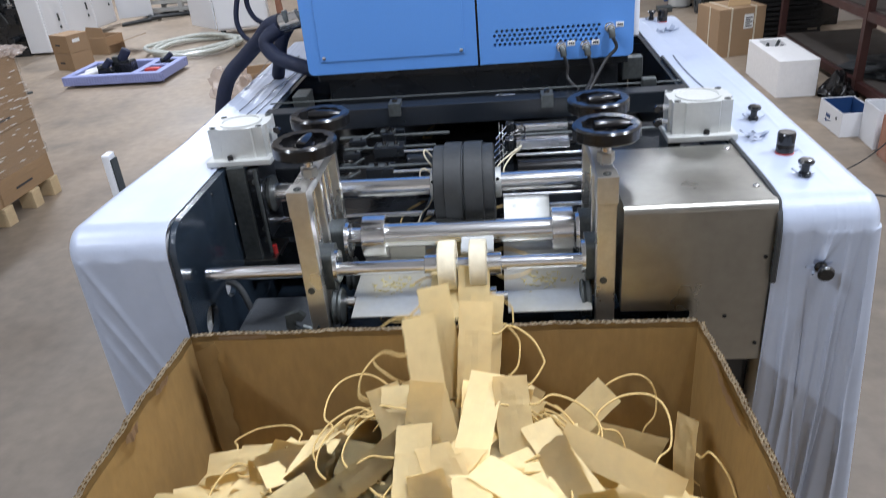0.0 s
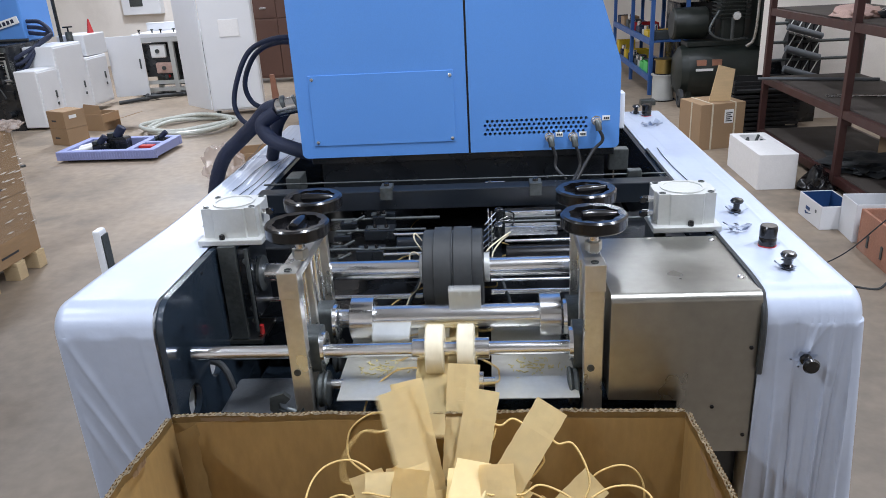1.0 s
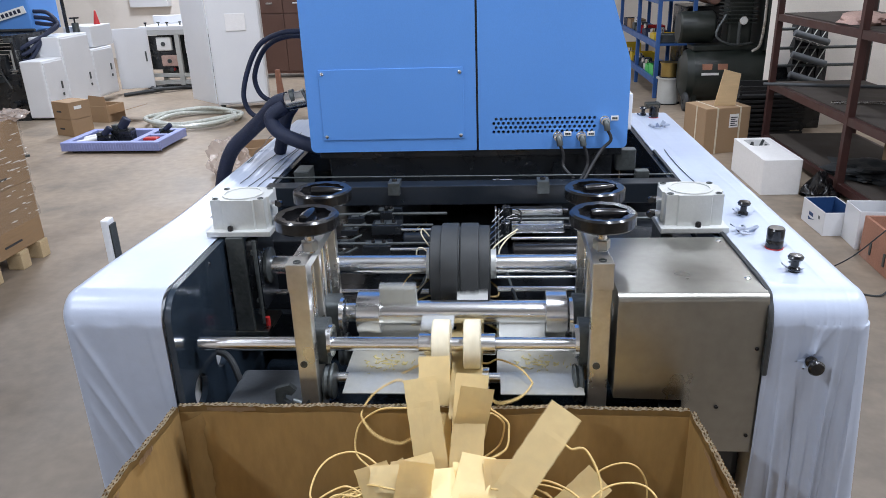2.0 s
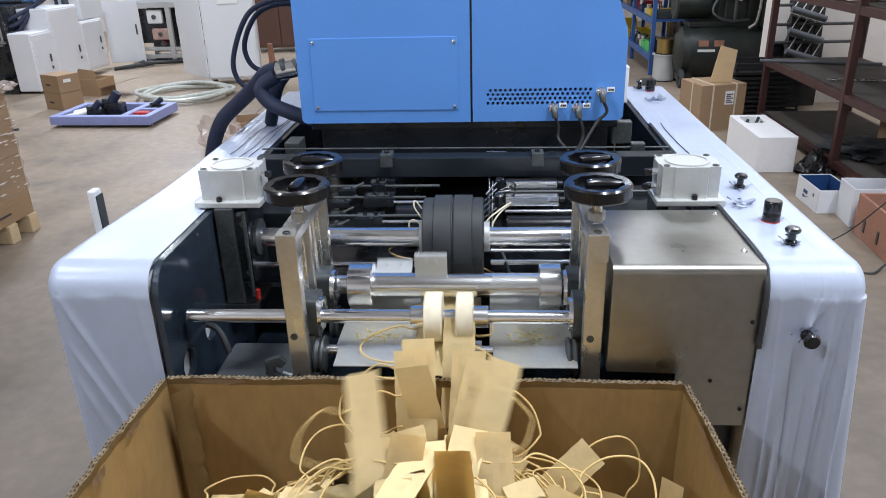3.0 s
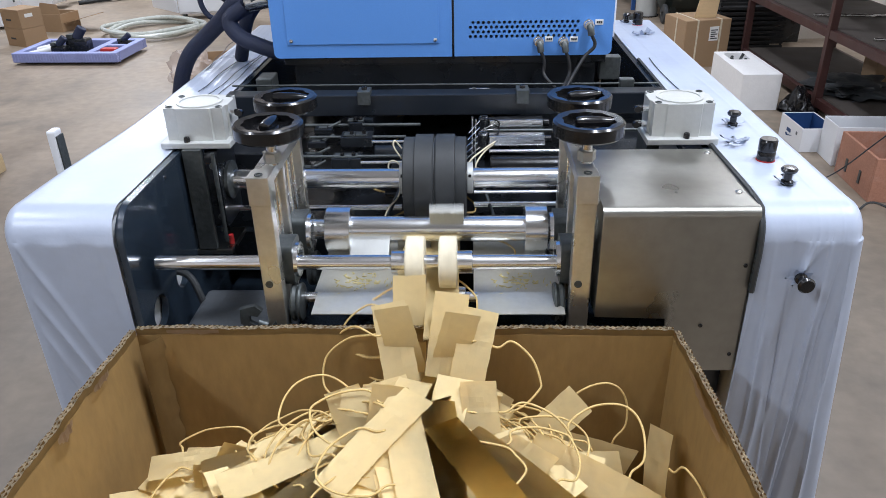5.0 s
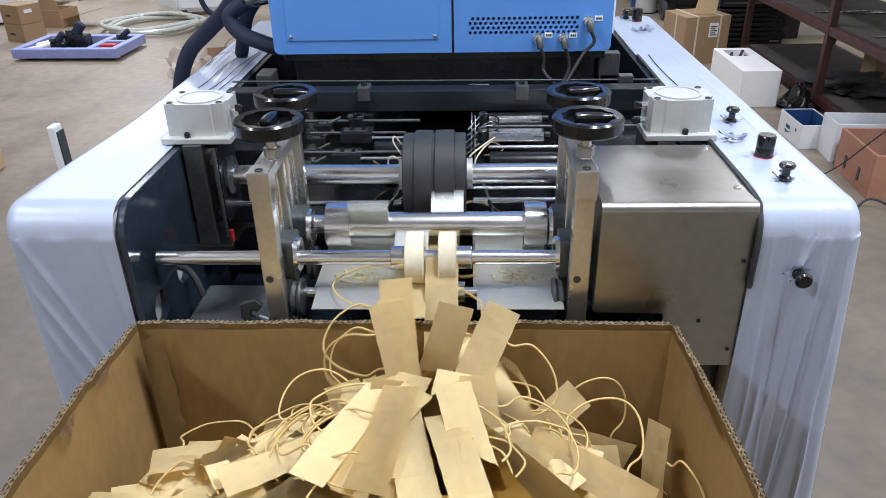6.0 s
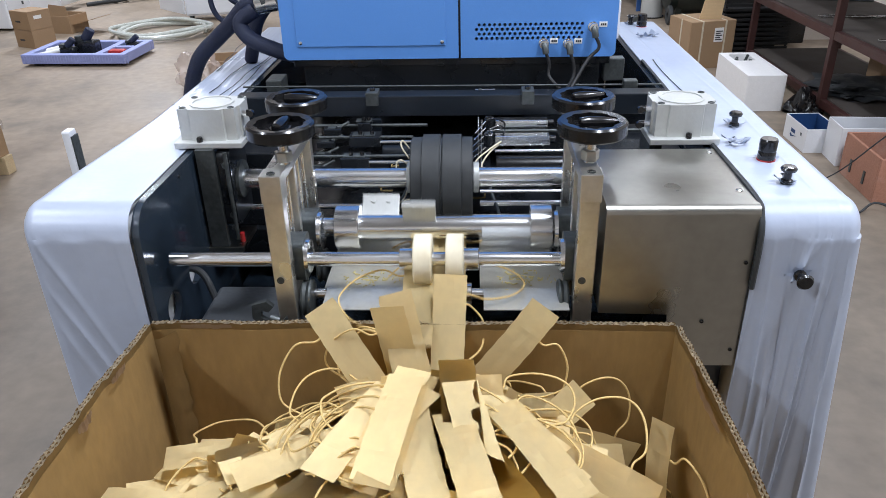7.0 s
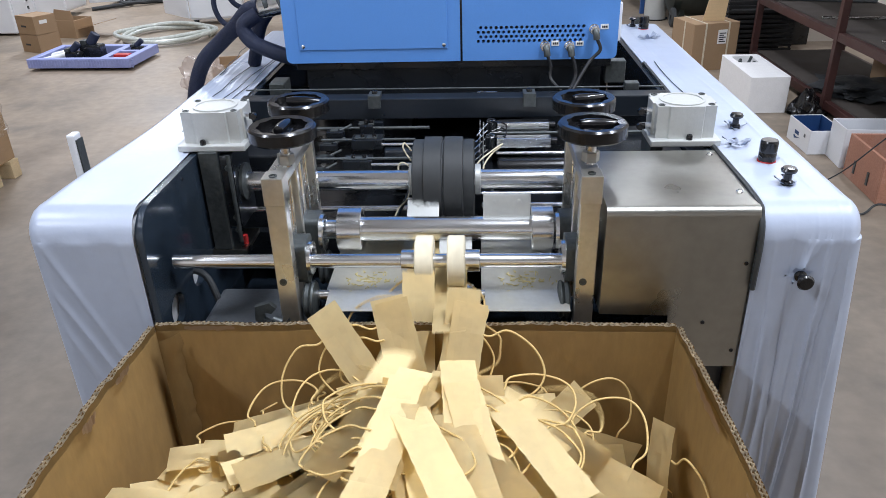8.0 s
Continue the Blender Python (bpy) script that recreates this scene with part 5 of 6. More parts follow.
# standing in the fan: seconds from, seconds to, lean, tilt, x, y
FAN = [(-0.5, 0.35, 8, 96, -0.20, 1.03), (-0.3, 0.55, -4, 62, -0.14, 1.03), (0.75, 1.9, -32, 58, -0.05, 1.0), (0.6, 1.6, -10, 62, -0.12, 1.03), (2.2, 3.4, 10, 97, -0.19, 1.04), (2.3, 3.1, -12, 58, -0.12, 1.03),
       (3.4, 4.15, 16, 62, -0.225, 1.04), (3.9, 4.75, 24, 99, -0.245, 1.03), (4.1, 5.3, -12, 58, -0.10, 1.02), (5.7, 6.7, -24, 58, -0.085, 1.02), (6.2, 7.0, 8, 97, -0.215, 1.045), (6.55, 8.6, 33, 62, -0.285, 1.035), (6.72, 7.75, -37, 80, -0.05, 1.045), (7.25, 8.6, 13, 64, -0.215, 1.04), (7.6, 8.6, -8, 58, -0.12, 1.02)]


def falling():
    """Each row list: the handle runs through the machine, drops into the fan, stands there and topples on to the heap."""
    rng = random.Random(4)
    made = []
    todo = list(FAN)
    n = 60
    for i in range(n):
        side = -1 if i % 2 else 1
        te = T0 + i * PERIOD / 2
        x = -0.1655 + side * 0.0245
        spot = next((f for f in todo if abs(f[0] - te - 0.36) < 0.16 and (f[2] > 0) == (side < 0)), None)
        if spot:
            todo.remove(spot)
            _, until, lean, tilt, fx, fy = spot
        else:
            until, lean, tilt = te + 0.36 + rng.uniform(0.1, 0.5), -side * rng.uniform(2, 16), rng.choice((56, 60, 64, 60, 94))
            fx, fy = x + side * rng.uniform(0, 0.02), rng.uniform(1.03, 1.055)
        spread, reach = side * rng.uniform(0, 84), rng.uniform(0.09, 0.24)
        ex, ey = -0.165 + reach * math.sin(radians(spread)), 1.03 - reach * math.cos(radians(spread))
        ez = heap(ex, ey) + 0.020 + 0.0013 * i
        path = [(te, lay(x, 1.150, 0.921, 4, 0, 0, side)), (te + 0.09, lay(x, 1.112, 0.915, 34, 0, 0, side)), (te + 0.18, lay(x, 1.082, 0.893, 52, lean * 0.2, 0, side)),
                (te + 0.27, lay((x + fx) / 2, (1.075 + fy) / 2, 0.890, 58, lean * 0.6, 0, side)), (te + 0.36, lay(fx, fy, 0.882, tilt, lean, 0, side)), (until, lay(fx, fy - 0.006, 0.874, tilt - 3, lean * 1.08, 0, side)),
                (until + 0.12, lay((fx + ex) / 2, (fy + ey) / 2, 0.89, 42, lean * 1.1, 0, side)), (until + 0.26, lay(ex, ey, ez, rng.uniform(0, 12), 0, spread + rng.uniform(-22, 22), side))]
        h = handle(i + 3, path[-1][1], side > 0, spot is None and i % 2 == 0, spot is not None)
        rows = []
        run = 1.885
        if te > 0:
            if te > run:
                queue = (te - run) / (PERIOD / 2)
                rows.append((0.0, lay(x, 2.30, 0.921 + 0.0035 * queue, 0, 0, 0, side)))
                rows.append((te - run, lay(x, 2.30, 0.921, 0, 0, 0, side)))
            else:
                rows.append((0.0, lay(x, 1.150 + SPEED * te, 0.921, 0, 0, 0, side)))
            for q in (0.75, 0.5, 0.25):
                if run * q < te:
                    rows.append((te - run * q, lay(x, 1.150 + SPEED * run * q, 0.921, 0, 0, 0, side)))
        rows += [r for r in path if 0 <= r[0] <= 8.0]
        if not rows:
            continue
        if rows[0][0] > 0:
            before = [r for r in path if r[0] < 0]
            a, b = before[-1] if before else rows[0], rows[0]
            rows.insert(0, (0.0, a[1].lerp(b[1], (0 - a[0]) / (b[0] - a[0])) if before else b[1]))
        if rows[-1][0] < 8.0:
            after = [r for r in path if r[0] > 8.0]
            a = rows[-1]
            if after:
                b = after[0]
                rows.append((8.0, a[1].lerp(b[1], (8.0 - a[0]) / (b[0] - a[0]))))
            else:
                rows.append((8.0, a[1]))
        clean = [rows[0]]
        for r in rows[1:]:
            if r[0] - clean[-1][0] > 0.03:
                clean.append(r)
        made.append((h, clean))
    return made


# ---------------- things round the machine ----------------


def crate_box(name, x0, x1, y0, y1, z0, z1, material, label, category, turn=0, open_top=False, wall=0.012):
    """A box of boards or card: four sides, a bottom and, when shut, two flaps."""
    cx, cy = (x0 + x1) / 2, (y0 + y1) / 2
    t = thing(name, (cx, cy, z0), label, category)
    for a, b in (((x0, y0), (x1, y0 + wall)), ((x0, y1 - wall), (x1, y1)), ((x0, y0 + wall), (x0 + wall, y1 - wall)), ((x1 - wall, y0 + wall), (x1, y1 - wall))):
        part("side_panel", box(a[0], b[0], a[1], b[1], z0, z1, 0.002, 1), material, t)
    part("bottom", box(x0 + wall, x1 - wall, y0 + wall, y1 - wall, z0 + 0.001, z0 + 0.012), material, t)
    if not open_top:
        part("flap", box(x0, x1, y0, cy - 0.002, z1, z1 + 0.005, 0.001, 1), material, t)
        part("flap", box(x0, x1, cy + 0.002, y1, z1, z1 + 0.005, 0.001, 1), material, t)
    t.rotation_euler.z = radians(turn)
    return t


def bars(parent, x0, x1, y, z0, z1, n, material=None):
    for k in range(n):
        z = z0 + (z1 - z0) * k / max(1, n)
        part("ink_bar", box(x0, x1 - (0.3 * (x1 - x0) if k % 2 else 0), y - 0.002, y - 0.0005, z, z + (z1 - z0) / n * 0.5), material or M_INK, parent)


def right_side():
    # oxide-red rack
    r = thing("storage_rack", (2.45, 5.0, 0), "oxide-red welded steel rack with grey board shelves", "rack")
    for x in (2.10, 2.85):
        for y in (3.35, 5.0, 6.52):
            part("post", box(x, x + 0.05, y - 0.025, y + 0.025, 0, 2.0, 0.003), M_RACK, r)
    for z in (0.07, 0.53, 1.10, 1.85):
        for x in (2.10, 2.85):
            part("beam", box(x + 0.004, x + 0.046, 3.37, 6.5, z - 0.03, z + 0.025, 0.002), M_RACK, r)
        for y in (3.36, 5.0, 6.51):
            part("cross_beam", box(2.15, 2.85, y - 0.02, y + 0.02, z - 0.028, z + 0.02), M_RACK, r)
        part("shelf_board", box(2.148, 2.848, 3.38, 6.49, z + 0.0205, z + 0.034), M_PLY, r)
    # rows of black bins behind grey rollers, stepping down the wall stand
    for z in (0.92, 0.73, 0.55, 0.38):
        t = thing("parts_tray", (2.44, 7.0, z), "black sloping bins behind a grey roller on the stand", "tray", "trays behind the rack")
        part("roller", cyl((2.43, 6.96, z), (2.76, 6.96, z), 0.030, 16, 0.004), M_GREYCAST, t)
        for i in range(4):
            x = 2.445 + 0.078 * i
            bm = plate([(6.97, z - 0.03), (7.12, z + 0.05), (7.12, z + 0.15), (7.06, z + 0.13), (6.985, z + 0.03)], [], "x", x, x + 0.066)
            c = part("bin", bm, M_BINBLACK, t)
            part("rod", cyl((x + 0.060, 7.05, z + 0.14), (x - 0.008, 6.95, z - 0.01), 0.005, 8), M_ALU, c)
            part("rod_cap", cyl((x + 0.060, 7.05, z + 0.14), (x + 0.066, 7.058, z + 0.152), 0.010, 8), M_ALU, c)
        t.rotation_euler.y = radians(17)
    s = thing("wall_stand", (2.75, 7.1, 0), "dark steel wall stand for parts trays", "stand")
    for x in (2.32, 3.16):
        part("post", cyl((x, 7.06, 0), (x, 7.06, 1.5), 0.018, 10), M_IRON, s)
    for z in (0.62, 0.78, 0.95):
        part("rail", cyl((2.32, 7.03, z), (3.16, 7.03, z), 0.014, 10), M_IRON, s)
    # steel shafts lying on the middle shelf
    for x0, y0, x1, y1, r, mat in ((1.98, 6.30, 2.84, 6.02, 0.013, M_GREYCAST), (2.17, 5.42, 2.83, 5.30, 0.010, M_STEEL), (2.20, 4.6, 2.80, 4.5, 0.009, M_STEEL)):
        solid("steel_shaft", cyl((x0, y0, 0.565 + r), (x1, y1, 0.565 + r), r, 16, 0.002), mat, (x0, y0, 0.565), "thin steel shaft lying across the rack shelf", "shaft", "shafts on the rack")
    # made-up dark slab that darkens the foot of the pier
    solid("dark_filler", box(2.37, 2.85, 7.16, 7.28, 0, 0.60, 0.006), M_BLACK, (2.9, 7.2, 0), "thick dark sheet added to darken the foot of the wall", "steel sheet")
    g = thing("dark_press", (2.9, 10.2, 0), "dark oily machine standing behind the compressor", "machine")
    part("body", box(2.12, 3.5, 9.7, 10.4, 0, 1.0, 0.02), M_BLACK, g)
    part("column", box(2.5, 3.3, 9.75, 10.3, 1.0, 2.3, 0.03), M_TANK, g)
    part("head", box(2.2, 3.4, 9.6, 10.3, 1.55, 2.05, 0.03), M_BLACK, g)
    part("flywheel", lathe([(0.05, 0), (0.24, 0), (0.26, 0.02), (0.26, 0.09), (0.24, 0.11), (0.05, 0.11)], (2.35, 9.48, 1.3), (0, 1, 0), 30, closed=True), M_CUPBOARD, g)
    part("flywheel_axle", cyl((2.35, 9.45, 1.3), (2.35, 9.8, 1.3), 0.05, 16), M_IRON, g)
    crate_box("small_carton", 2.62, 2.82, 5.25, 5.45, 0.105, 0.36, M_BOX, "small worn brown carton on the low shelf", "carton")
    crate_box("small_carton", 2.30, 2.46, 4.78, 4.95, 1.135, 1.28, M_BOX, "small brown carton on the top shelf", "carton")
    crate_box("small_carton", 2.50, 2.66, 4.72, 4.9, 1.135, 1.28, M_BOX, "small brown carton on the top shelf", "carton")
    bm = bmesh.new()
    bmesh.ops.create_icosphere(bm, subdivisions=3, radius=1)
    for v in bm.verts:
        v.co = Vector((v.co.x * 0.14, v.co.y * 0.22, max(-0.02, v.co.z * 0.06))) * (1 + 0.35 * noise.noise(v.co * 2.2)) + Vector((2.28, 5.35, 1.156))
    solid("rag", bm, M_CLOTH, (2.28, 5.35, 1.135), "crumpled pinkish rag on the top shelf", "rag")
    bm = bmesh.new()
    bmesh.ops.create_icosphere(bm, subdivisions=3, radius=1)
    for v in bm.verts:
        v.co = Vector((v.co.x * 0.12, v.co.y * 0.2, max(-0.02, v.co.z * 0.06))) * (1 + 0.4 * noise.noise(v.co * 3.2)) + Vector((2.45, 5.1, 1.156))
    solid("plastic_pack", bm, M_BLACKPLASTIC, (2.45, 5.1, 1.135), "crumpled black plastic pack on the top shelf", "pack")
    # dark net and sack on the floor by the rack
    for cx, cy, sx, sy, sz, lab in ((2.42, 5.15, 0.28, 0.3, 0.06, "dark heap of netting on the low shelf"),):
        bm = bmesh.new()
        bmesh.ops.create_icosphere(bm, subdivisions=4, radius=1)
        for v in bm.verts:
            v.co = Vector((v.co.x * sx, v.co.y * sy, max(-0.2, v.co.z) * sz)) * (1 + 0.5 * noise.noise(v.co * 3)) + Vector((cx, cy, 0.125))
        solid("netting", bm, M_RUBBER, (cx, cy, 0.105), lab, "net")
    bm = bmesh.new()
    bmesh.ops.create_icosphere(bm, subdivisions=4, radius=1)
    for v in bm.verts:
        peak = 1 + 1.3 * max(0, v.co.z) ** 3
        v.co = Vector((v.co.x * 0.11, v.co.y * 0.11, max(0.0, v.co.z) * 0.07 * peak)) * (1 + 0.5 * noise.noise(v.co * 2.6))
        v.co += Vector((2.0, 4.98, 0.0))
    solid("black_sack", bm, M_BLACKPLASTIC, (2.0, 4.98, 0), "crumpled black sack on the floor", "sack")
    # strapped carton with a plywood board on it
    c = crate_box("strapped_carton", 1.42, 1.83, 6.05, 6.42, 0, 0.385, M_BOX, "brown carton bound with cream straps", "carton")
    for x in (1.52, 1.73):
        bm = bmesh.new()
        box(x, x + 0.014, 6.046, 6.05, 0, 0.392, bm=bm)
        box(x, x + 0.014, 6.046, 6.424, 0.3905, 0.394, bm=bm)
        part("strap", bm, M_STRAP, c)
    part("strap", box(1.416, 1.42, 6.2, 6.214, 0, 0.394), M_STRAP, c)
    t = part("paper_label", box(1.64, 1.72, 6.044, 6.0495, 0.22, 0.335), M_LABEL, c)
    bars(t, 1.65, 1.71, 6.044, 0.235, 0.32, 5)
    c.rotation_euler.z = radians(14)
    c.location += Vector((0.03, 0.19, 0))
    bm = plate([(1.60, 0.392), (1.78, 0.392), (1.80, 0.66), (1.66, 0.70)], [], "y", 6.34, 6.352)
    solid("plywood_board", bm, M_BOXLIGHT, (1.69, 6.35, 0.392), "light plywood board leaning on the strapped carton", "board")
    # foam block with parts in its hollow
    f = thing("foam_box", (1.73, 5.37, 0), "white foam packing block with a hollow of small parts", "foam box")
    bm = plate(rounded(1.60, 1.872, 5.02, 5.72, 0.012, 3), [rounded(1.65, 1.80, 5.46, 5.66, 0.03)], "z", 0, 0.252)
    part("block", bm, M_FOAM, f)
    part("hollow_floor", box(1.645, 1.805, 5.455, 5.665, 0.155, 0.165), M_FOAM, f)
    rng = random.Random(61)
    for k in range(9):
        x, y = 1.665 + 0.013 * k, 5.50 + 0.035 * (k % 4)
        solid("small_part", cyl((x, y, 0.175), (x + rng.uniform(-0.02, 0.03), y + rng.uniform(-0.03, 0.03), rng.uniform(0.22, 0.265)), 0.011, 8, 0.002), M_IRON, (x, y, 0.165), "small dark metal part in the foam hollow", "part", "parts in the foam")
    # open white box with blue lining, white box, worn wooden crate
    b = crate_box("shoe_box", 1.69, 1.89, 4.17, 4.50, 0, 0.148, M_WHITE, "open white box with dark blue lining", "box", 0, True, 0.006)
    for q in ((1.697, 1.70, 4.177, 4.493), (1.88, 1.883, 4.177, 4.493)):
        part("lining", box(*q, 0.013, 0.145), M_DENIM, b)
    part("lining", box(1.701, 1.879, 4.489, 4.493, 0.013, 0.145), M_DENIM, b)
    part("lining", box(1.701, 1.879, 4.177, 4.489, 0.0125, 0.016), M_DENIM, b)
    part("blue_mark", plate([(4.40, 0.050), (4.385, 0.036), (4.30, 0.060), (4.37, 0.050), (4.39, 0.058)], [], "x", 1.6885, 1.6898), M_DENIM, b)
    part("blue_mark", box(1.6885, 1.6898, 4.33, 4.39, 0.068, 0.090), M_DENIM, b)
    part("scuff", box(1.6886, 1.6898, 4.235, 4.255, 0.085, 0.105), M_GREYCAST, b)
    w = crate_box("white_carton", 1.79, 2.25, 3.93, 4.15, 0, 0.23, M_WHITE, "open white carton with scuffs", "carton", -4, True, 0.006)
    k = crate_box("wooden_crate", 1.76, 2.2, 3.42, 3.86, 0, 0.235, M_PINKWOOD, "worn reddish wooden crate with latches", "crate", -3, True, 0.016)
    for y in (3.55, 3.72):
        part("latch", box(1.755, 1.76, y, y + 0.02, 0.05, 0.12), M_IRON, k)
    solid("black_cable", tube(spline([(0.53, 1.62, 0.86), (0.58, 1.56, 0.93), (0.60, 1.39, 1.10), (0.64, 1.2, 1.25), (0.75, 0.9, 1.32), (0.95, 0.5, 1.0), (1.0, 0.3, 0.3), (1.0, 0.2, 0.006)], 8), 0.0016, 8), M_RUBBER, (1.0, 0.2, 0.0), "thin black cable looping up beside the machine", "cable")
    solid("black_cable", tube(spline([(1.5, 3.35, 0.006), (1.62, 3.30, 0.006), (1.72, 3.32, 0.05), (1.9, 3.2, 0.006), (2.3, 3.1, 0.006)], 8), 0.006, 8), M_RUBBER, (1.5, 3.35, 0.0), "black cable lying on the floor", "cable")
    # air compressor
    a = thing("air_compressor", (2.4, 8.9, 0), "dark green piston air compressor on a horizontal tank", "compressor")
    x0, x1, z, R = 1.90, 2.95, 0.357, 0.29
    part("tank", lathe([(0, 0), (R * 0.6, 0.02), (R * 0.9, 0.07), (R, 0.14), (R, 0.95), (R * 0.9, 1.02), (R * 0.6, 1.07), (0, 1.09)], (x0 - 0.02, 8.9, z), (1, -0.06, 0), 36), M_TANK, a, "dull dark green air tank with worn lettering")
    for k in range(2):
        part("letter_bar", box(2.08 + 0.16 * k, 2.18 + 0.16 * k, 8.604 - 0.010 * k, 8.64 - 0.010 * k, 0.44, 0.50), M_PINKWOOD, a)
    part("number_bar", box(2.07, 2.25, 8.586, 8.62, 0.385, 0.41), M_LABEL, a)
    part("saddle_plate", box(2.0, 2.85, 8.75, 9.05, z + R - 0.02, z + R + 0.03, 0.004), M_TANK, a)
    part("motor", cyl((1.86, 8.95, 0.86), (2.24, 8.95, 0.86), 0.17, 28, 0.02), M_TANK, a)
    part("pump_block", box(2.36, 2.62, 8.8, 9.05, 0.66, 1.18, 0.03), M_TANK, a)
    for k in range(8):
        part("cooling_fin", box(2.33, 2.65, 8.77, 9.08, 0.90 + 0.04 * k, 0.914 + 0.04 * k, 0.003), M_TANK, a)
    part("cylinder_head", cyl((2.45, 8.9, 1.2), (2.28, 8.86, 1.5), 0.12, 20, 0.01), M_TANK, a)
    part("belt_guard", box(2.70, 2.80, 8.6, 9.2, 0.62, 1.45, 0.02), M_TANK, a)
    part("second_cylinder", cyl((2.52, 9.0, 1.15), (2.62, 9.0, 1.55), 0.11, 20, 0.01), M_BLACK, a)
    for k in range(6):
        part("cylinder_fin", cyl((2.52 + 0.016 * k, 9.0, 1.17 + 0.06 * k), (2.523 + 0.016 * k, 9.0, 1.182 + 0.06 * k), 0.15, 20), M_BLACK, a)
    part("air_filter", cyl((2.16, 8.78, 1.18), (2.16, 8.66, 1.18), 0.07, 18, 0.008), M_CUPBOARD, a)
    part("delivery_pipe", tube(spline([(2.62, 8.9, 1.5), (2.68, 8.7, 1.45), (2.68, 8.62, 1.0), (2.66, 8.62, 0.7), (2.6, 8.66, 0.62)], 7), 0.016, 8), M_NICKEL, a)
    part("end_flange", cyl((2.985, 8.83, 0.357), (3.0, 8.83, 0.357), 0.07, 18, 0.003), M_IRON, a)
    part("drain_valve", cyl((2.3, 8.62, 0.36), (2.3, 8.56, 0.36), 0.016, 10), M_NICKEL, a)
    part("gauge", cyl((2.47, 8.66, 0.94), (2.47, 8.63, 0.94), 0.045, 20, 0.004), M_STEEL, a)
    part("gauge_dial", cyl((2.47, 8.6305, 0.94), (2.47, 8.626, 0.94), 0.036, 20), M_DIAL, a)
    part("valve", cyl((2.44, 8.66, 0.68), (2.44, 8.66, 0.92), 0.02, 10), M_IRON, a)
    part("pipe", tube(spline([(2.3, 8.7, 1.0), (2.2, 8.65, 0.8), (2.35, 8.63, 0.70), (2.6, 8.7, 0.7)], 6), 0.014, 8), M_IRON, a)
    for x in (2.0, 2.82):
        part("leg", box(x, x + 0.06, 8.68, 8.74, 0, 0.2, 0.004), M_TANK, a)
    part("wheel", lathe([(0.03, 0), (0.09, 0), (0.1, 0.01), (0.1, 0.035), (0.09, 0.045), (0.03, 0.045)], (1.90, 8.62, 0.1), (1, 0, 0), 24, closed=True), M_RUBBER, a)
    a.location += Vector((-0.12, -0.48, 0))
    # black crates beside the compressor
    for k in range(4):
        z = 0.125 * k
        c = thing("slatted_crate", (2.25, 6.85, z), "stacked black slatted plastic crate", "crate", "crates by the compressor")
        for j in range(3):
            part("slat", box(1.92, 2.52, 6.70, 6.715, z + 0.008 + 0.04 * j, z + 0.034 + 0.04 * j, 0.003), M_BINBLACK, c)
            part("slat", box(1.92, 1.935, 6.716, 7.0, z + 0.008 + 0.04 * j, z + 0.034 + 0.04 * j, 0.003), M_BINBLACK, c)
        for x in (1.93, 2.2, 2.5):
            part("stile", box(x, x + 0.018, 6.716, 6.728, z + 0.006, z + 0.122), M_BINBLACK, c)
        part("tray", box(1.936, 2.518, 6.73, 7.0, z + 0.003, z + 0.012), M_BINBLACK, c)
        part("back", box(1.936, 2.518, 6.985, 7.0, z + 0.013, z + 0.122), M_BINBLACK, c)
    # blue shelving with bins
    s = thing("shelving_unit", (1.75, 10.3, 0), "blue steel shelving full of bins and parts", "shelving")
    for x in (1.62, 2.02):
        for y in (8.95, 10.2, 11.6):
            part("post", box(x, x + 0.045, y, y + 0.045, 0, 2.0, 0.003), M_SHELF, s)
    for z in (0.20, 0.62, 1.12, 1.6):
        for x in (1.615, 2.03):
            part("beam", box(x, x + 0.035, 8.96, 11.63, z - 0.035, z + 0.035, 0.003), M_SHELF, s)
        part("shelf_panel", box(1.65, 2.03, 8.97, 11.62, z - 0.01, z + 0.01), M_SHELF, s)
    rng = random.Random(8)
    for z in (0.21, 0.63, 1.13):
        y = 9.05
        while y < 11.4:
            w, h, d = rng.uniform(0.14, 0.28), rng.uniform(0.08, 0.2), rng.uniform(0.2, 0.34)
            mat, word = rng.choice(((M_GREEN, "green"), (M_YELLOW, "yellow"), (M_RED, "red"), (M_IRON, "dark grey"), (M_BOX, "brown"), (M_NAVY, "navy"), (M_IRON, "dark grey")))
            if rng.random() < 0.55:
                crate_box("parts_bin", 1.66, 1.66 + d, y, y + w, z + 0.001, z + h, mat, word + " open parts bin on the blue shelving", "bin", 0, True, 0.006)
            else:
                t = thing("machine_part", (1.70, y, z), "small " + rng.choice(("dull", "oily", "bare")) + " metal machine part on the shelving", "machine part")
                part("block", box(1.67, 1.67 + d * 0.6, y, y + w * 0.7, z + 0.0, z + h * 0.6, 0.01), rng.choice((M_IRON, M_ALU, M_NAVY)), t)
                part("stub", cyl((1.71, y + w * 0.35, z + h * 0.6), (1.71, y + w * 0.35, z + h), 0.03, 12, 0.003), M_STEEL, t)
            y += w + rng.uniform(0.01, 0.04)
    for z, mat, lab in ((0.0, M_ALU, "spool of bright wire on the floor"), (0.30, M_BRASS, "spool of brass-coloured wire stacked on another")):
        sp = thing("wire_spool", (1.72, 8.62, z), lab, "spool")
        h = 0.30 if z == 0 else 0.17
        r = 0.14 if z == 0 else 0.11
        part("winding", cyl((1.72, 8.62, z + 0.012), (1.72, 8.62, z + h - 0.012), r * 0.85, 24), mat, sp)
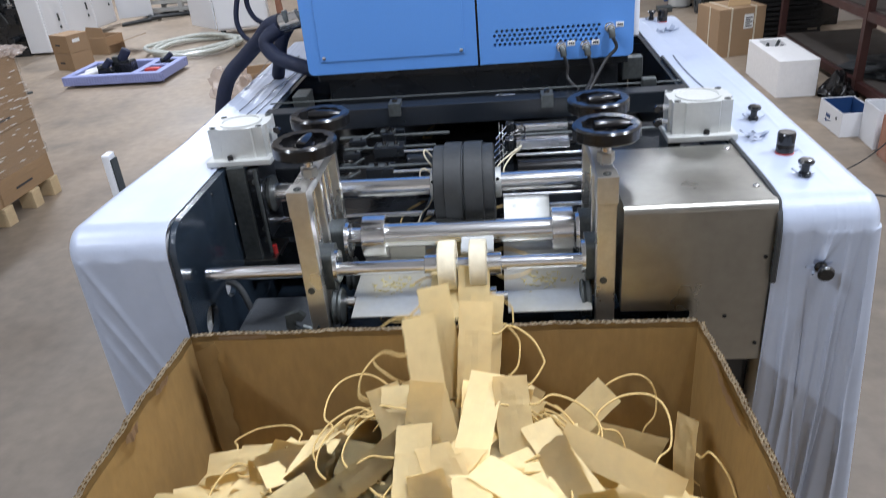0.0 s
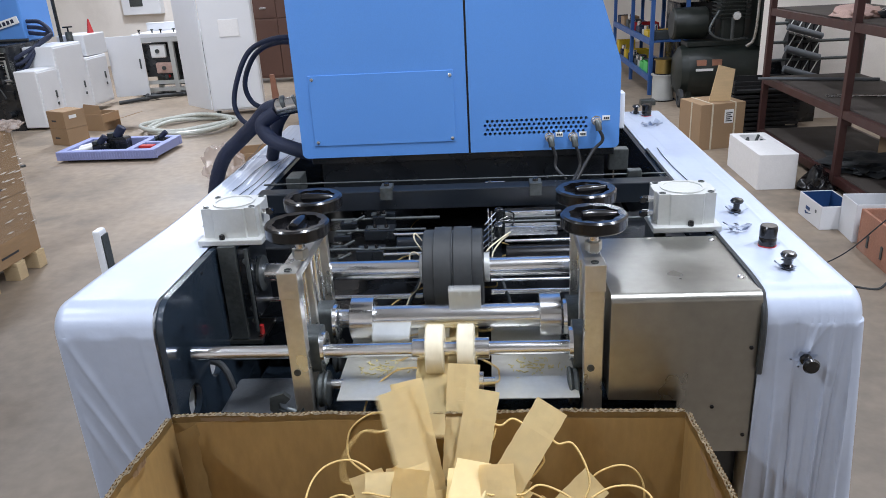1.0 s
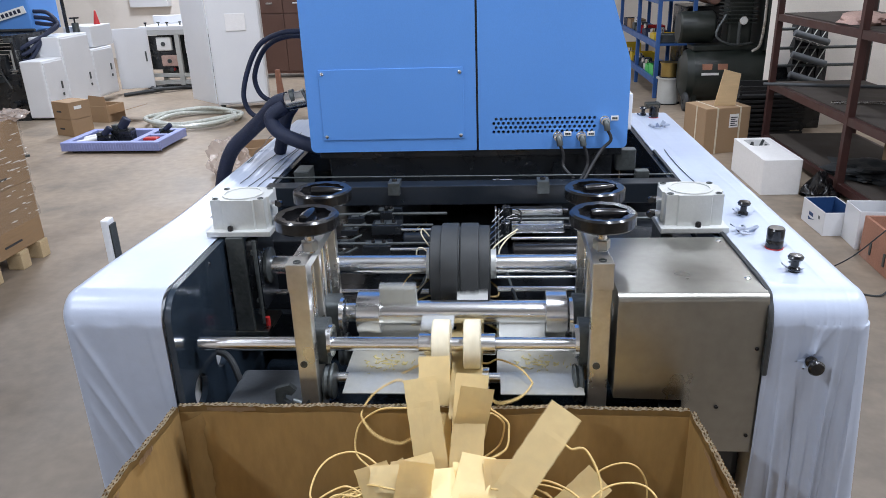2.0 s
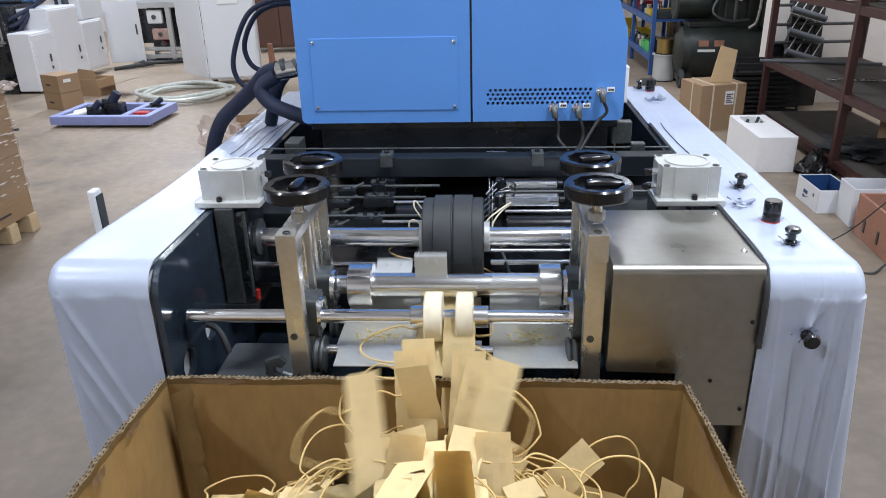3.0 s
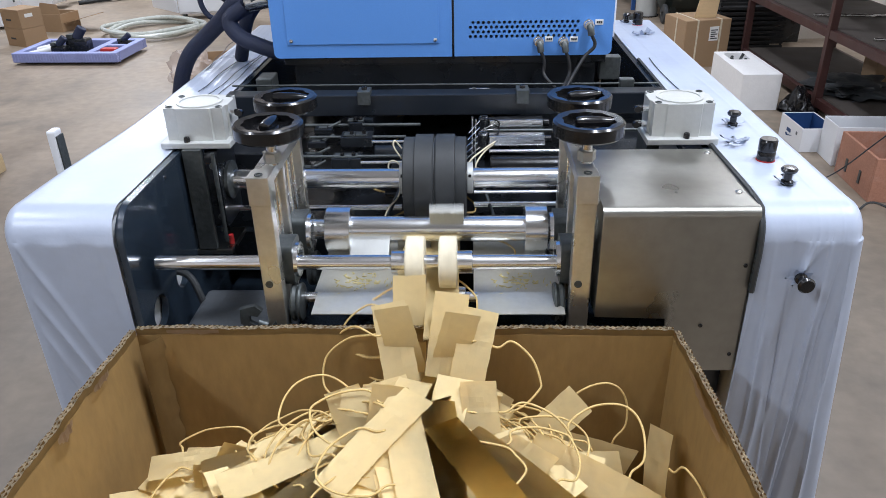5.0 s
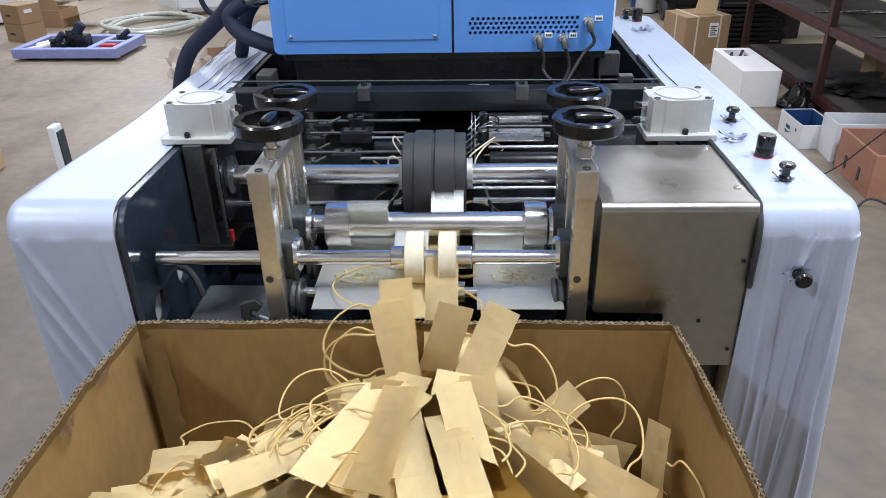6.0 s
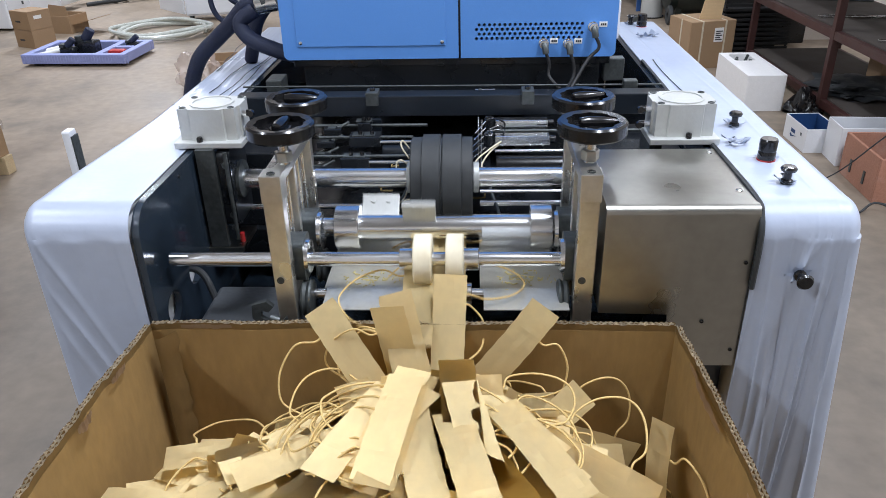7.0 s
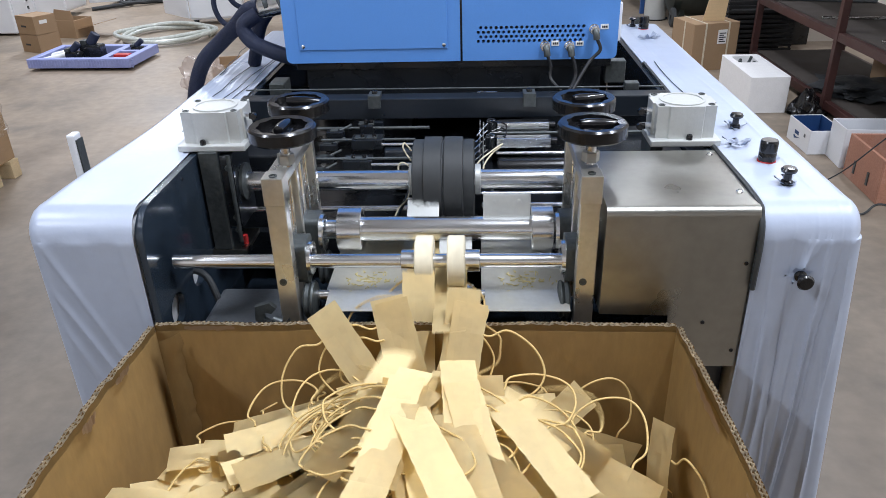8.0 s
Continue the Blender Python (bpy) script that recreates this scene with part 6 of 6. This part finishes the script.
        part("flange", cyl((1.72, 8.62, z), (1.72, 8.62, z + 0.012), r, 24), M_BLACKPLASTIC, sp)
        part("flange", cyl((1.72, 8.62, z + h - 0.012), (1.72, 8.62, z + h), r, 24), mat, sp)
    solid("steel_offcut", box(1.42, 1.58, 8.3, 8.42, 0, 0.06, 0.008), M_IRON, (1.5, 8.36, 0), "small dark steel offcut on the floor", "offcut")


def left_side():
    # pallet of wrapped cartons
    x1, y1 = -3.12, 4.04
    p = thing("wooden_pallet", (x1 - 0.5, y1 - 0.6, 0), "pine pallet under wrapped cartons", "pallet")
    for y in (y1 - 0.10, y1 - 0.32, y1 - 0.62, y1 - 1.05):
        part("block", box(x1 - 0.10, x1 + 0.015, y, y + 0.09, 0.0, 0.10, 0.004), M_PINE, p)
        part("block", box(x1 - 0.95, x1 - 0.85, y, y + 0.09, 0.0, 0.10, 0.004), M_PINE, p)
        part("deck_board", box(x1 - 0.97, x1 + 0.015, y, y + 0.09, 0.10, 0.125, 0.003), M_PINE, p)
    for i in range(2):
        for j in range(2):
            for k in range(2):
                xa, ya, za = x1 - 0.48 * (i + 1), y1 - 0.58 * (j + 1), 0.126 + 0.435 * k
                c = crate_box("packed_carton", xa, xa + 0.474, ya, ya + 0.574, za, za + 0.428, M_WRAPPED, "brown packed carton under stretch film", "carton", 0, False, 0.006)
                if i == 0:
                    part("ink_bar", box(xa + 0.475, xa + 0.4765, ya + 0.16, ya + 0.34, za + 0.06, za + 0.075), M_INK, c)
    bm = bmesh.new()
    n, m = 40, 26
    cx, cy, hx, hy = x1 - 0.48, y1 - 0.58, 0.487, 0.588
    ring = []
    loop = rounded(cx - hx, cx + hx, cy - hy, cy + hy, 0.02, 3)
    dense = []
    for a, b in zip(loop, loop[1:] + loop[:1]):
        k = max(1, int(math.dist(a, b) / 0.04))
        dense += [(a[0] + (b[0] - a[0]) * q / k, a[1] + (b[1] - a[1]) * q / k) for q in range(k)]
    for j in range(m + 1):
        z = 0.30 + 0.72 * j / m
        row = []
        for u, v in dense:
            w = 0.011 * noise.noise(Vector((u * 9 + v * 9, z * 34, 2))) + 0.005 * noise.noise(Vector((u * 40, v * 40, z * 60)))
            f = 1 + w / 0.5
            row.append(bm.verts.new((cx + (u - cx) * f, cy + (v - cy) * f, z)))
        ring.append(row)
    for a, b in zip(ring, ring[1:]):
        for k in range(len(a)):
            q = (k + 1) % len(a)
            bm.faces.new((a[k], a[q], b[q], b[k]))
    wrap = solid("stretch_wrap", bm, M_WRAP, (cx, cy, 0.126), "clear glossy stretch film round the carton stack", "stretch film")
    wrap.visible_shadow = False
    # whitish slivers stand in for the glints along the stretched film
    rng = random.Random(77)
    bm = bmesh.new()
    for i in range(170):
        z = rng.uniform(0.34, 0.98)
        l, h = rng.uniform(0.02, 0.11), rng.uniform(0.0018, 0.0055)
        if i % 3:
            y = rng.uniform(cy - hy + 0.12, cy + hy - 0.02)
            q = [(cx + hx + 0.014, y - l / 2, z), (cx + hx + 0.017, y, z - h), (cx + hx + 0.014, y + l / 2, z + rng.uniform(-0.004, 0.004)), (cx + hx + 0.013, y, z + h)]
        else:
            x = rng.uniform(cx - hx + 0.1, cx + hx - 0.05)
            q = [(x - l / 2, cy - hy - 0.014, z), (x, cy - hy - 0.017, z - h), (x + l / 2, cy - hy - 0.014, z + rng.uniform(-0.004, 0.004)), (x, cy - hy - 0.013, z + h)]
        bm.faces.new([bm.verts.new(v) for v in q])
    bmesh.ops.solidify(bm, geom=bm.faces[:], thickness=0.0008)
    tagged(part("film_glints", bm, M_GLINT, wrap, "whitish slivers standing for glints on the film's folds"), kind="stuff")
    bm = bmesh.new()
    bmesh.ops.create_icosphere(bm, subdivisions=3, radius=1)
    for v in bm.verts:
        v.co = Vector((v.co.x * 0.10, v.co.y * 0.08, v.co.z * 0.04)) * (1 + 0.7 * noise.noise(v.co * 2.3)) + Vector((x1 - 0.03, y1 - 0.02, 1.01))
    solid("film_tail", bm, M_BAG, (x1 - 0.05, y1, 0.99), "loose crumpled tail of stretch film", "stretch film")
    # lilac plastic pallet with motors on it
    g = thing("plastic_pallet", (-4.25, 7.3, 0), "lilac plastic pallet frame lying on the floor", "pallet")
    px0, px1, py0, py1 = -4.85, -3.70, 7.0, 7.74
    for a in ((px0, px1, py0, py0 + 0.08), (px0, px1, py1 - 0.08, py1), (px0, px0 + 0.08, py0 + 0.08, py1 - 0.08), (px1 - 0.08, px1, py0 + 0.08, py1 - 0.08), (-4.06, -3.98, py0 + 0.08, py1 - 0.08), (-3.98, px1 - 0.08, 7.38, 7.44)):
        part("rail", box(*a, 0.03, 0.13, 0.008), M_LILAC, g)
    for k in range(38):
        part("rib", box(px0 + 0.02 + 0.0312 * k, px0 + 0.035 + 0.0312 * k, py0 - 0.004, py0, 0.035, 0.115), M_LILAC, g)
    part("deck", box(px0 + 0.08, px1 - 0.08, py0 + 0.08, py1 - 0.08, 0.0, 0.04), M_PLY, g)
    for x, y, s in ((-4.42, 7.22, 0.62), (-4.27, 7.35, 0.85), (-3.86, 7.56, 0.5)):
        t = thing("gear_motor", (x, y, 0.04), "black gear motor lying in the plastic pallet", "motor", "motors in the pallet")
        part("housing", box(x - 0.14 * s, x + 0.14 * s, y - 0.09 * s, y + 0.09 * s, 0.041, 0.041 + 0.2 * s, 0.02), M_BLACK, t)
        part("body", cyl((x - 0.02, y, 0.041 + 0.2 * s), (x + 0.06, y + 0.02, 0.041 + 0.33 * s), 0.06 * s, 18, 0.006), M_NAVY, t)
        part("terminal_box", box(x - 0.12 * s, x - 0.04 * s, y - 0.06, y + 0.04, 0.041 + 0.2 * s, 0.041 + 0.26 * s, 0.006), M_IRON, t)
    for x, y in ((-4.68, 7.2), (-4.74, 7.36)):
        solid("paper_roll", cyl((x - 0.08, y - 0.02, 0.075), (x + 0.1, y + 0.12, 0.10), 0.032, 14, 0.003), M_LABEL, (x, y, 0.04), "white rolled paper in the plastic pallet", "roll")
    solid("red_clamp", box(-3.98, -3.80, 7.2, 7.3, 0.041, 0.13, 0.02), M_RED, (-3.9, 7.25, 0.04), "dull red clamp lying in the pallet", "clamp")
    solid("circuit_board", box(-3.93, -3.79, 7.5, 7.72, 0.041, 0.06, 0.002), M_GREEN, (-3.86, 7.6, 0.04), "green board in the pallet", "board")
    # cartons on the floor
    for z in (0, 0.212):
        c = crate_box("stacked_carton", -5.47, -5.14, 7.92, 8.21, z, z + 0.204, M_BOX, "small brown carton with faded print, stacked in a pair", "carton", -24)
        part("ink_bar", box(-5.39, -5.30, 7.917, 7.919, z + 0.08, z + 0.10), M_INK, c)
    part("paper_label", box(-5.14, -5.137, 7.99, 8.09, 0.33, 0.37), M_LABEL, c)
    o = crate_box("open_carton", -5.36, -5.04, 8.85, 9.2, 0, 0.22, M_BOX, "open brown carton with a raised flap", "carton", -10, True)
    part("flap", plate([(-5.36, 0.22), (-5.04, 0.22), (-5.06, 0.34), (-5.30, 0.36)], [], "y", 8.86, 8.866), M_BOX, o)
    bm = box(-0.2, 0.2, -0.16, 0.16, -0.003, 0.003)
    bmesh.ops.rotate(bm, verts=bm.verts, cent=(0, 0, 0), matrix=Matrix.Rotation(radians(-14), 3, "Y"))
    bmesh.ops.translate(bm, verts=bm.verts, vec=(-4.86, 9.05, 0.15))
    part("flap", bm, M_BOX, o)
    o.location += Vector((-0.16, -0.1, 0))
    # coil of clear hose
    pts = []
    for k in range(150):
        a = k * 2 * math.pi / 50
        r = 0.54 + 0.05 * math.sin(k * 0.21) + 0.02 * (k // 50)
        pts.append((-4.0 + r * math.cos(a), 8.7 + r * 0.95 * math.sin(a), 0.035 + 0.022 * (k / 50) + 0.012 * math.sin(k * 0.4)))
    solid("hose_coil", tube(pts, 0.026, 10), M_HOSE, (-3.95, 8.35, 0), "coil of ribbed clear grey hose on the floor", "hose")
    # plastic bag and card on the floor behind the housing
    bm = bmesh.new()
    bmesh.ops.create_icosphere(bm, subdivisions=4, radius=1)
    for v in bm.verts:
        n1 = 1 + 0.35 * noise.noise(v.co * 3) + 0.10 * ridge(noise.noise(v.co * 4.5)) + 0.05 * noise.noise(v.co * 9)
        v.co = Vector((v.co.x * 0.2 * n1 - 2.55, v.co.y * 0.18 * n1 + 6.15, max(0, 0.14 + v.co.z * 0.2 * n1)))
    solid("plastic_bag", bm, M_BAG, (-2.55, 6.15, 0), "crumpled clear plastic bag on the floor", "bag")
    crate_box("flat_carton", -2.6, -2.1, 6.4, 6.8, 0, 0.2, M_BOX, "torn open brown carton behind the bag", "carton", 15, True)
    solid("dropped_screw", cyl((-1.7, 2.25, 0.006), (-1.68, 2.32, 0.006), 0.006, 8), M_IRON, (-1.7, 2.28, 0), "small dark bolt dropped on the floor", "bolt")
    solid("tape_core", cyl((-5.2, 6.9, 0.0), (-5.2, 6.9, 0.02), 0.03, 16), M_IRON, (-5.2, 6.9, 0), "small dark ring on the floor", "ring")
    # open-topped electrical cabinet on castors
    e = thing("electrical_cabinet", (-3.9, 10.0, 0), "tall light grey steel electrical cabinet on castors", "cabinet")
    part("body", box(-4.31, -3.60, 9.76, 10.1, 0.075, 2.1, 0.01), M_WHITE, e)
    part("door", box(-4.29, -3.62, 9.742, 9.758, 0.10, 2.06, 0.004), M_WHITE, e)
    leaf = box(-0.36, 0.36, -0.012, 0.012, 0.10, 2.06, 0.004)
    bmesh.ops.rotate(leaf, verts=leaf.verts, cent=(0, 0, 0), matrix=Matrix.Rotation(radians(-56), 3, "Z"))
    bmesh.ops.translate(leaf, verts=leaf.verts, vec=(-4.525, 10.06, 0))
    part("side_door", leaf, M_WHITE, e, "opened grey door leaf")
    part("vent_filter", box(-4.07, -3.80, 9.733, 9.741, 1.08, 1.31, 0.004), M_FOAM, e)
    for x in (-4.26, -3.65):
        for y in (9.8, 10.05):
            part("castor", cyl((x - 0.015, y, 0.035), (x + 0.015, y, 0.035), 0.035, 16, 0.004), M_IRON, e)
            part("castor_fork", box(x - 0.02, x + 0.02, y - 0.02, y + 0.02, 0.06, 0.078), M_IRON, e)
    e.rotation_euler.z = radians(15)
    e.location = (-3.66, 9.82, 0)
    # brown cupboard and steel stool behind
    c = thing("cupboard", (-4.35, 12.8, 0), "dark brown steel cupboard with drawers", "cupboard")
    part("body", box(-4.85, -3.4, 12.6, 13.1, 0.08, 1.5, 0.006), M_CUPBOARD, c)
    for k in range(3):
        x = -4.83 + 0.475 * k
        d = part("drawer", box(x, x + 0.46, 12.58, 12.599, 1.12, 1.44, 0.004), M_CUPBOARD, c)
        part("handle", box(x + 0.17, x + 0.29, 12.56, 12.58, 1.27, 1.30, 0.004), M_STEEL, d)
        d = part("door", box(x, x + 0.46, 12.58, 12.599, 0.12, 1.10, 0.004), M_CUPBOARD, c)
    for x in (-4.82, -3.46):
        part("leg", box(x, x + 0.05, 12.62, 13.05, 0, 0.08), M_CUPBOARD, c)
    t = thing("wooden_post", (-3.42, 10.6, 0), "short worn brown wooden post by the cabinet", "post")
    part("shaft", plate([(-3.46, 0.0), (-3.36, 0.0), (-3.40, 0.42), (-3.46, 0.42)], [], "y", 10.5, 10.56), M_PINKWOOD, t)
    other_machine()


def other_machine():
    m = thing("second_machine", (-6.5, 11.0, 0), "half-dismantled machine with white covers and aluminium frame", "machine")
    # white covers along its side
    for x0, y0, y1, z0, z1 in ((-6.42, 9.13, 9.62, 0.03, 0.80), (-6.55, 9.625, 10.36, 0.05, 1.07), (-6.50, 10.365, 10.98, 0.10, 0.82)):
        c = part("cover", box(x0, -6.10, y0, y1, z0, z1, 0.015), M_WHITE, m, "white enamelled machine cover")
        part("cover_door", box(-6.10, -6.088, y0 + 0.02, y1 - 0.02, z0 + 0.03, z1 - 0.03, 0.005), M_WHITE, c)
        part("latch", box(-6.088, -6.076, y1 - 0.16, y1 - 0.13, z0 + 0.36, z0 + 0.46, 0.003), M_IRON, c)
        part("latch", box(-6.088, -6.076, y1 - 0.16, y1 - 0.13, z0 + 0.26, z0 + 0.30, 0.003), M_IRON, c)
    leaf = box(-0.27, 0.27, -0.012, 0.012, 0.07, 1.03, 0.006)
    latch = box(0.19, 0.215, -0.028, -0.013, 0.5, 0.66, 0.003)
    turn = Matrix.Translation((-6.0, 11.42, 0)) @ Matrix.Rotation(radians(16), 4, "Z")
    leaf.transform(turn)
    latch.transform(turn)
    d = part("open_door", leaf, M_WHITE, m, "white cover door swung open")
    part("latch", latch, M_IRON, d)
    part("top_cover", box(-6.55, -6.12, 10.5, 11.1, 0.83, 1.14, 0.01), M_WHITE, m)
    # aluminium frame with open bays
    f = part("aluminium_frame", box(-6.05, -4.70, 11.80, 11.86, 0.88, 0.96, 0.004), M_ALU, m, "aluminium profile frame with open bays")
    for x in (-6.05, -5.44, -4.78):
        part("upright", box(x, x + 0.08, 11.80, 11.86, 0.05, 0.88, 0.004), M_ALU, f)
        part("upright", box(x, x + 0.08, 12.44, 12.50, 0.05, 0.96, 0.004), M_ALU, f)
    for z in (0.10, 0.22):
        part("rail", box(-5.97, -5.44, 11.805, 11.855, z - 0.03, z + 0.03, 0.004), M_ALU, f)
        part("rail", box(-5.36, -4.78, 11.805, 11.855, z - 0.03, z + 0.03, 0.004), M_ALU, f)
    part("deck", box(-6.05, -4.70, 11.80, 12.50, 0.961, 1.02, 0.004), M_WHITE, f)
    part("back_rail", box(-6.05, -4.70, 12.40, 12.50, 1.021, 1.16, 0.006), M_WHITE, f)
    part("rear_sheet", box(-6.0, -4.75, 12.36, 12.38, 0.1, 0.95), M_IRON, f)
    for k in range(7):
        part("knob", lathe([(0.012, 0), (0.012, 0.04), (0.026, 0.044), (0.026, 0.06), (0, 0.064)], (-5.95 + 0.19 * k, 11.9 + 0.08 * (k % 2), 1.02), (0, 0, 1), 14), (M_BLACKPLASTIC, M_IRON)[k % 2], f)
    part("bay_plate", box(-5.97, -5.44, 11.95, 11.965, 0.30, 0.86, 0.004), M_BLACK, f)
    part("bay_plate", box(-5.36, -4.78, 11.95, 11.965, 0.30, 0.86, 0.004), M_BLACK, f)
    for x, z, w, h, mat in ((-5.80, 0.62, 0.26, 0.22, M_LABEL), (-5.75, 0.36, 0.30, 0.18, M_CLOTH), (-5.62, 0.28, 0.08, 0.05, M_RED), (-5.30, 0.56, 0.18, 0.26, M_LABEL), (-5.20, 0.40, 0.16, 0.14, M_ALU), (-4.98, 0.36, 0.14, 0.16, M_STEEL)):
        g = part("gear_unit", box(x, x + w, 11.86, 11.949, z, z + h, 0.02), mat, f)
        part("shaft_end", cyl((x + w / 2, 11.83, z + h / 2), (x + w / 2, 11.86, z + h / 2), 0.035, 14, 0.004), M_IRON, g)
    part("red_cone", lathe([(0.05, 0), (0.045, 0.02), (0.012, 0.2), (0, 0.21)], (-6.25, 10.95, 1.14), (0, 0, 1), 16), M_RED, m)
    part("screw_column", cyl((-6.3, 10.44, 0.82), (-6.3, 10.44, 1.2), 0.05, 16, 0.004), M_IRON, m)
    part("screw_knob", lathe([(0.012, 0), (0.012, 0.05), (0.07, 0.06), (0.07, 0.08), (0, 0.085)], (-6.3, 10.44, 1.2), (0, 0, 1), 18), M_BLACKPLASTIC, m)
    # dark works and blue head at its end
    part("black_body", box(-7.8, -6.46, 9.25, 10.3, 0.0, 0.62, 0.01), M_BLACK, m)
    part("kick_plate", box(-7.8, -6.43, 9.12, 9.24, 0.0, 0.07, 0.004), M_BLACK, m)
    for k in range(12):
        z = 0.66 + 0.045 * k
        part("roller", cyl((-7.75, 9.3 + 0.05 * k, z), (-6.56, 9.3 + 0.05 * k, z), 0.022, 14), (M_STEEL, M_IRON, M_BLACK, M_RUBBER)[k % 4], m)
    for k in range(9):
        x, y = -7.6 + 0.12 * k, 9.15 + 0.08 * (k % 3)
        part("works_block", box(x, x + 0.08, y, y + 0.1, 0.62, 0.80 + 0.07 * (k % 3), 0.006), (M_IRON, M_BLACK, M_ALU)[k % 3], m)
    rng = random.Random(31)
    for k in range(26):
        x, y, z = rng.uniform(-7.7, -6.62), rng.uniform(9.10, 9.26), rng.uniform(0.2, 1.05)
        w, h = rng.uniform(0.03, 0.12), rng.uniform(0.03, 0.12)
        if k % 3:
            part("bracket", box(x, x + w, y, y + 0.12, z, z + h, 0.004), (M_BLACK, M_RUBBER, M_IRON, M_BLACK)[k % 4], m)
        else:
            part("shaft_end", cyl((x, y, z), (x, y + 0.14, z), w * 0.4, 14, 0.003), (M_STEEL, M_BLACK, M_IRON)[k % 3 + (k // 3) % 3], m)
    for k in range(5):
        part("cable", tube(spline([(-7.5 + 0.2 * k, 9.1, 1.1), (-7.4 + 0.2 * k, 9.04, 0.9 - 0.1 * (k % 2)), (-7.25 + 0.15 * k, 9.06, 0.7), (-7.3 + 0.18 * k, 9.1, 0.45)], 6), 0.012, 6), M_RUBBER, m)
    part("top_plate", box(-7.8, -6.55, 9.3, 10.2, 1.10, 1.13, 0.004), M_BLACK, m)
    part("side_plate", box(-6.60, -6.56, 9.3, 10.2, 0.62, 1.10, 0.004), M_BLACK, m)
    h = part("blue_head", box(-7.6, -6.62, 9.9, 10.6, 1.13, 2.0, 0.02), M_BLUE, m, "blue machine head")
    plate_m = Matrix.Translation((-6.98, 9.885, 1.36)) @ Matrix.Rotation(radians(-14), 4, "Y")
    bm = box(-0.32, 0.32, -0.006, 0.006, -0.05, 0.05, 0.002)
    bm.transform(plate_m)
    part("name_plate", bm, M_LABEL, h)
    for k in range(8):
        bm = box(-0.27 + 0.068 * k, -0.225 + 0.068 * k, -0.010, -0.007, -0.026, 0.026)
        bm.transform(plate_m)
        part("letter_bar", bm, M_NAVY, h)
    for k in range(3):
        part("sleeved_hose", tube(spline([(-6.62, 10.0, 1.40 - 0.08 * k), (-6.35, 9.9, 1.38 - 0.08 * k), (-6.2, 9.85, 1.22), (-6.32, 9.7, 1.10), (-6.5, 9.5, 0.98 - 0.1 * k), (-6.7, 9.4, 0.85)], 7), 0.028, 10), M_NAVY, m)
    part("mast", cyl((-6.35, 10.3, 1.07), (-6.35, 10.3, 2.2), 0.025, 10), M_BLACK, m)
    part("cable_heap", tube(spline([(-6.05, 11.0, 0.03), (-5.8, 11.2, 0.04), (-5.6, 11.4, 0.05), (-5.8, 11.6, 0.06), (-5.7, 11.3, 0.07), (-5.4, 11.5, 0.05), (-5.25, 11.7, 0.03), (-5.0, 11.6, 0.03)], 8), 0.03, 8), M_RUBBER, m)
    part("plinth", box(-6.05, -4.70, 11.82, 12.50, 0.0, 0.05), M_BLACK, m)
    m.location += Vector((-0.06, -0.2, 0))
    # control box on the back wall
    b = thing("wall_control_box", (-8.1, 16.2, 1.2), "grey wall control box with a dark panel", "control box")
    part("body", box(-8.55, -7.65, 16.1, 16.3, 1.12, 1.9, 0.01), M_WHITE, b)
    part("panel", box(-8.35, -8.05, 16.085, 16.099, 1.3, 1.8, 0.004), M_IRON, b)


def small_things():
    w = thing("adjustable_wrench", (-0.43, 1.16, 0.852), "steel adjustable wrench lying on the motor", "wrench")
    head = [(-0.460, 0.905), (-0.436, 0.912), (-0.425, 0.902), (-0.434, 0.892), (-0.446, 0.895), (-0.447, 0.882), (-0.432, 0.872), (-0.415, 0.872), (-0.405, 0.885), (-0.398, 0.84), (-0.412, 0.80), (-0.425, 0.80), (-0.44, 0.862), (-0.462, 0.88)]
    part("body", plate(head, [], "y", 1.128, 1.137), M_IRON, w)
    part("knurl", cyl((-0.432, 1.126, 0.884), (-0.418, 1.126, 0.878), 0.006, 12), M_IRON, w)


def fixtures():
    # unseen housings for the assumed lamps
    for x, y, _ in LAMPS:
        f = thing("assumed_ceiling_light", (x, y, LAMP_Z), "unseen white strip ceiling light, place assumed", "ceiling light", "ceiling lights")
        part("housing", box(x - 0.19, x + 0.19, y - 0.78, y + 0.78, LAMP_Z - 0.05, LAMP_Z, 0.01), M_WHITE, f)
        for dx in (-0.1, 0.1):
            part("hanger", cyl((x + dx, y, LAMP_Z), (x + dx, y, 4.6), 0.004, 6), M_STEEL, f)


room()
fixtures()
MACHINE, S1, S2, S3, S4 = machine()
carton()
placed(right_side, 0.189, 0.26, 0.16, 0.952)
placed(left_side, -0.318, 0.627, -2.06, 0.8246)
small_things()
pile()
DROPS = falling()


def spin(ob, per_second, step, start):
    base = ob.location.copy()
    n = round(8.0 / step)
    walk(ob, [(k * step, Matrix.Translation(base) @ Matrix.Rotation(radians(start + per_second * k * step), 4, "X")) for k in range(n + 1)])


def motions():
    spin(S1, -431, 0.1, 0)
    spin(S2, -1165, 1 / 15, -105)
    spin(S3, -842, 0.1, 0)
    spin(S4, 1942, 1 / 30, 0)
    for ob, rows in DROPS:
        walk(ob, rows)


motions()
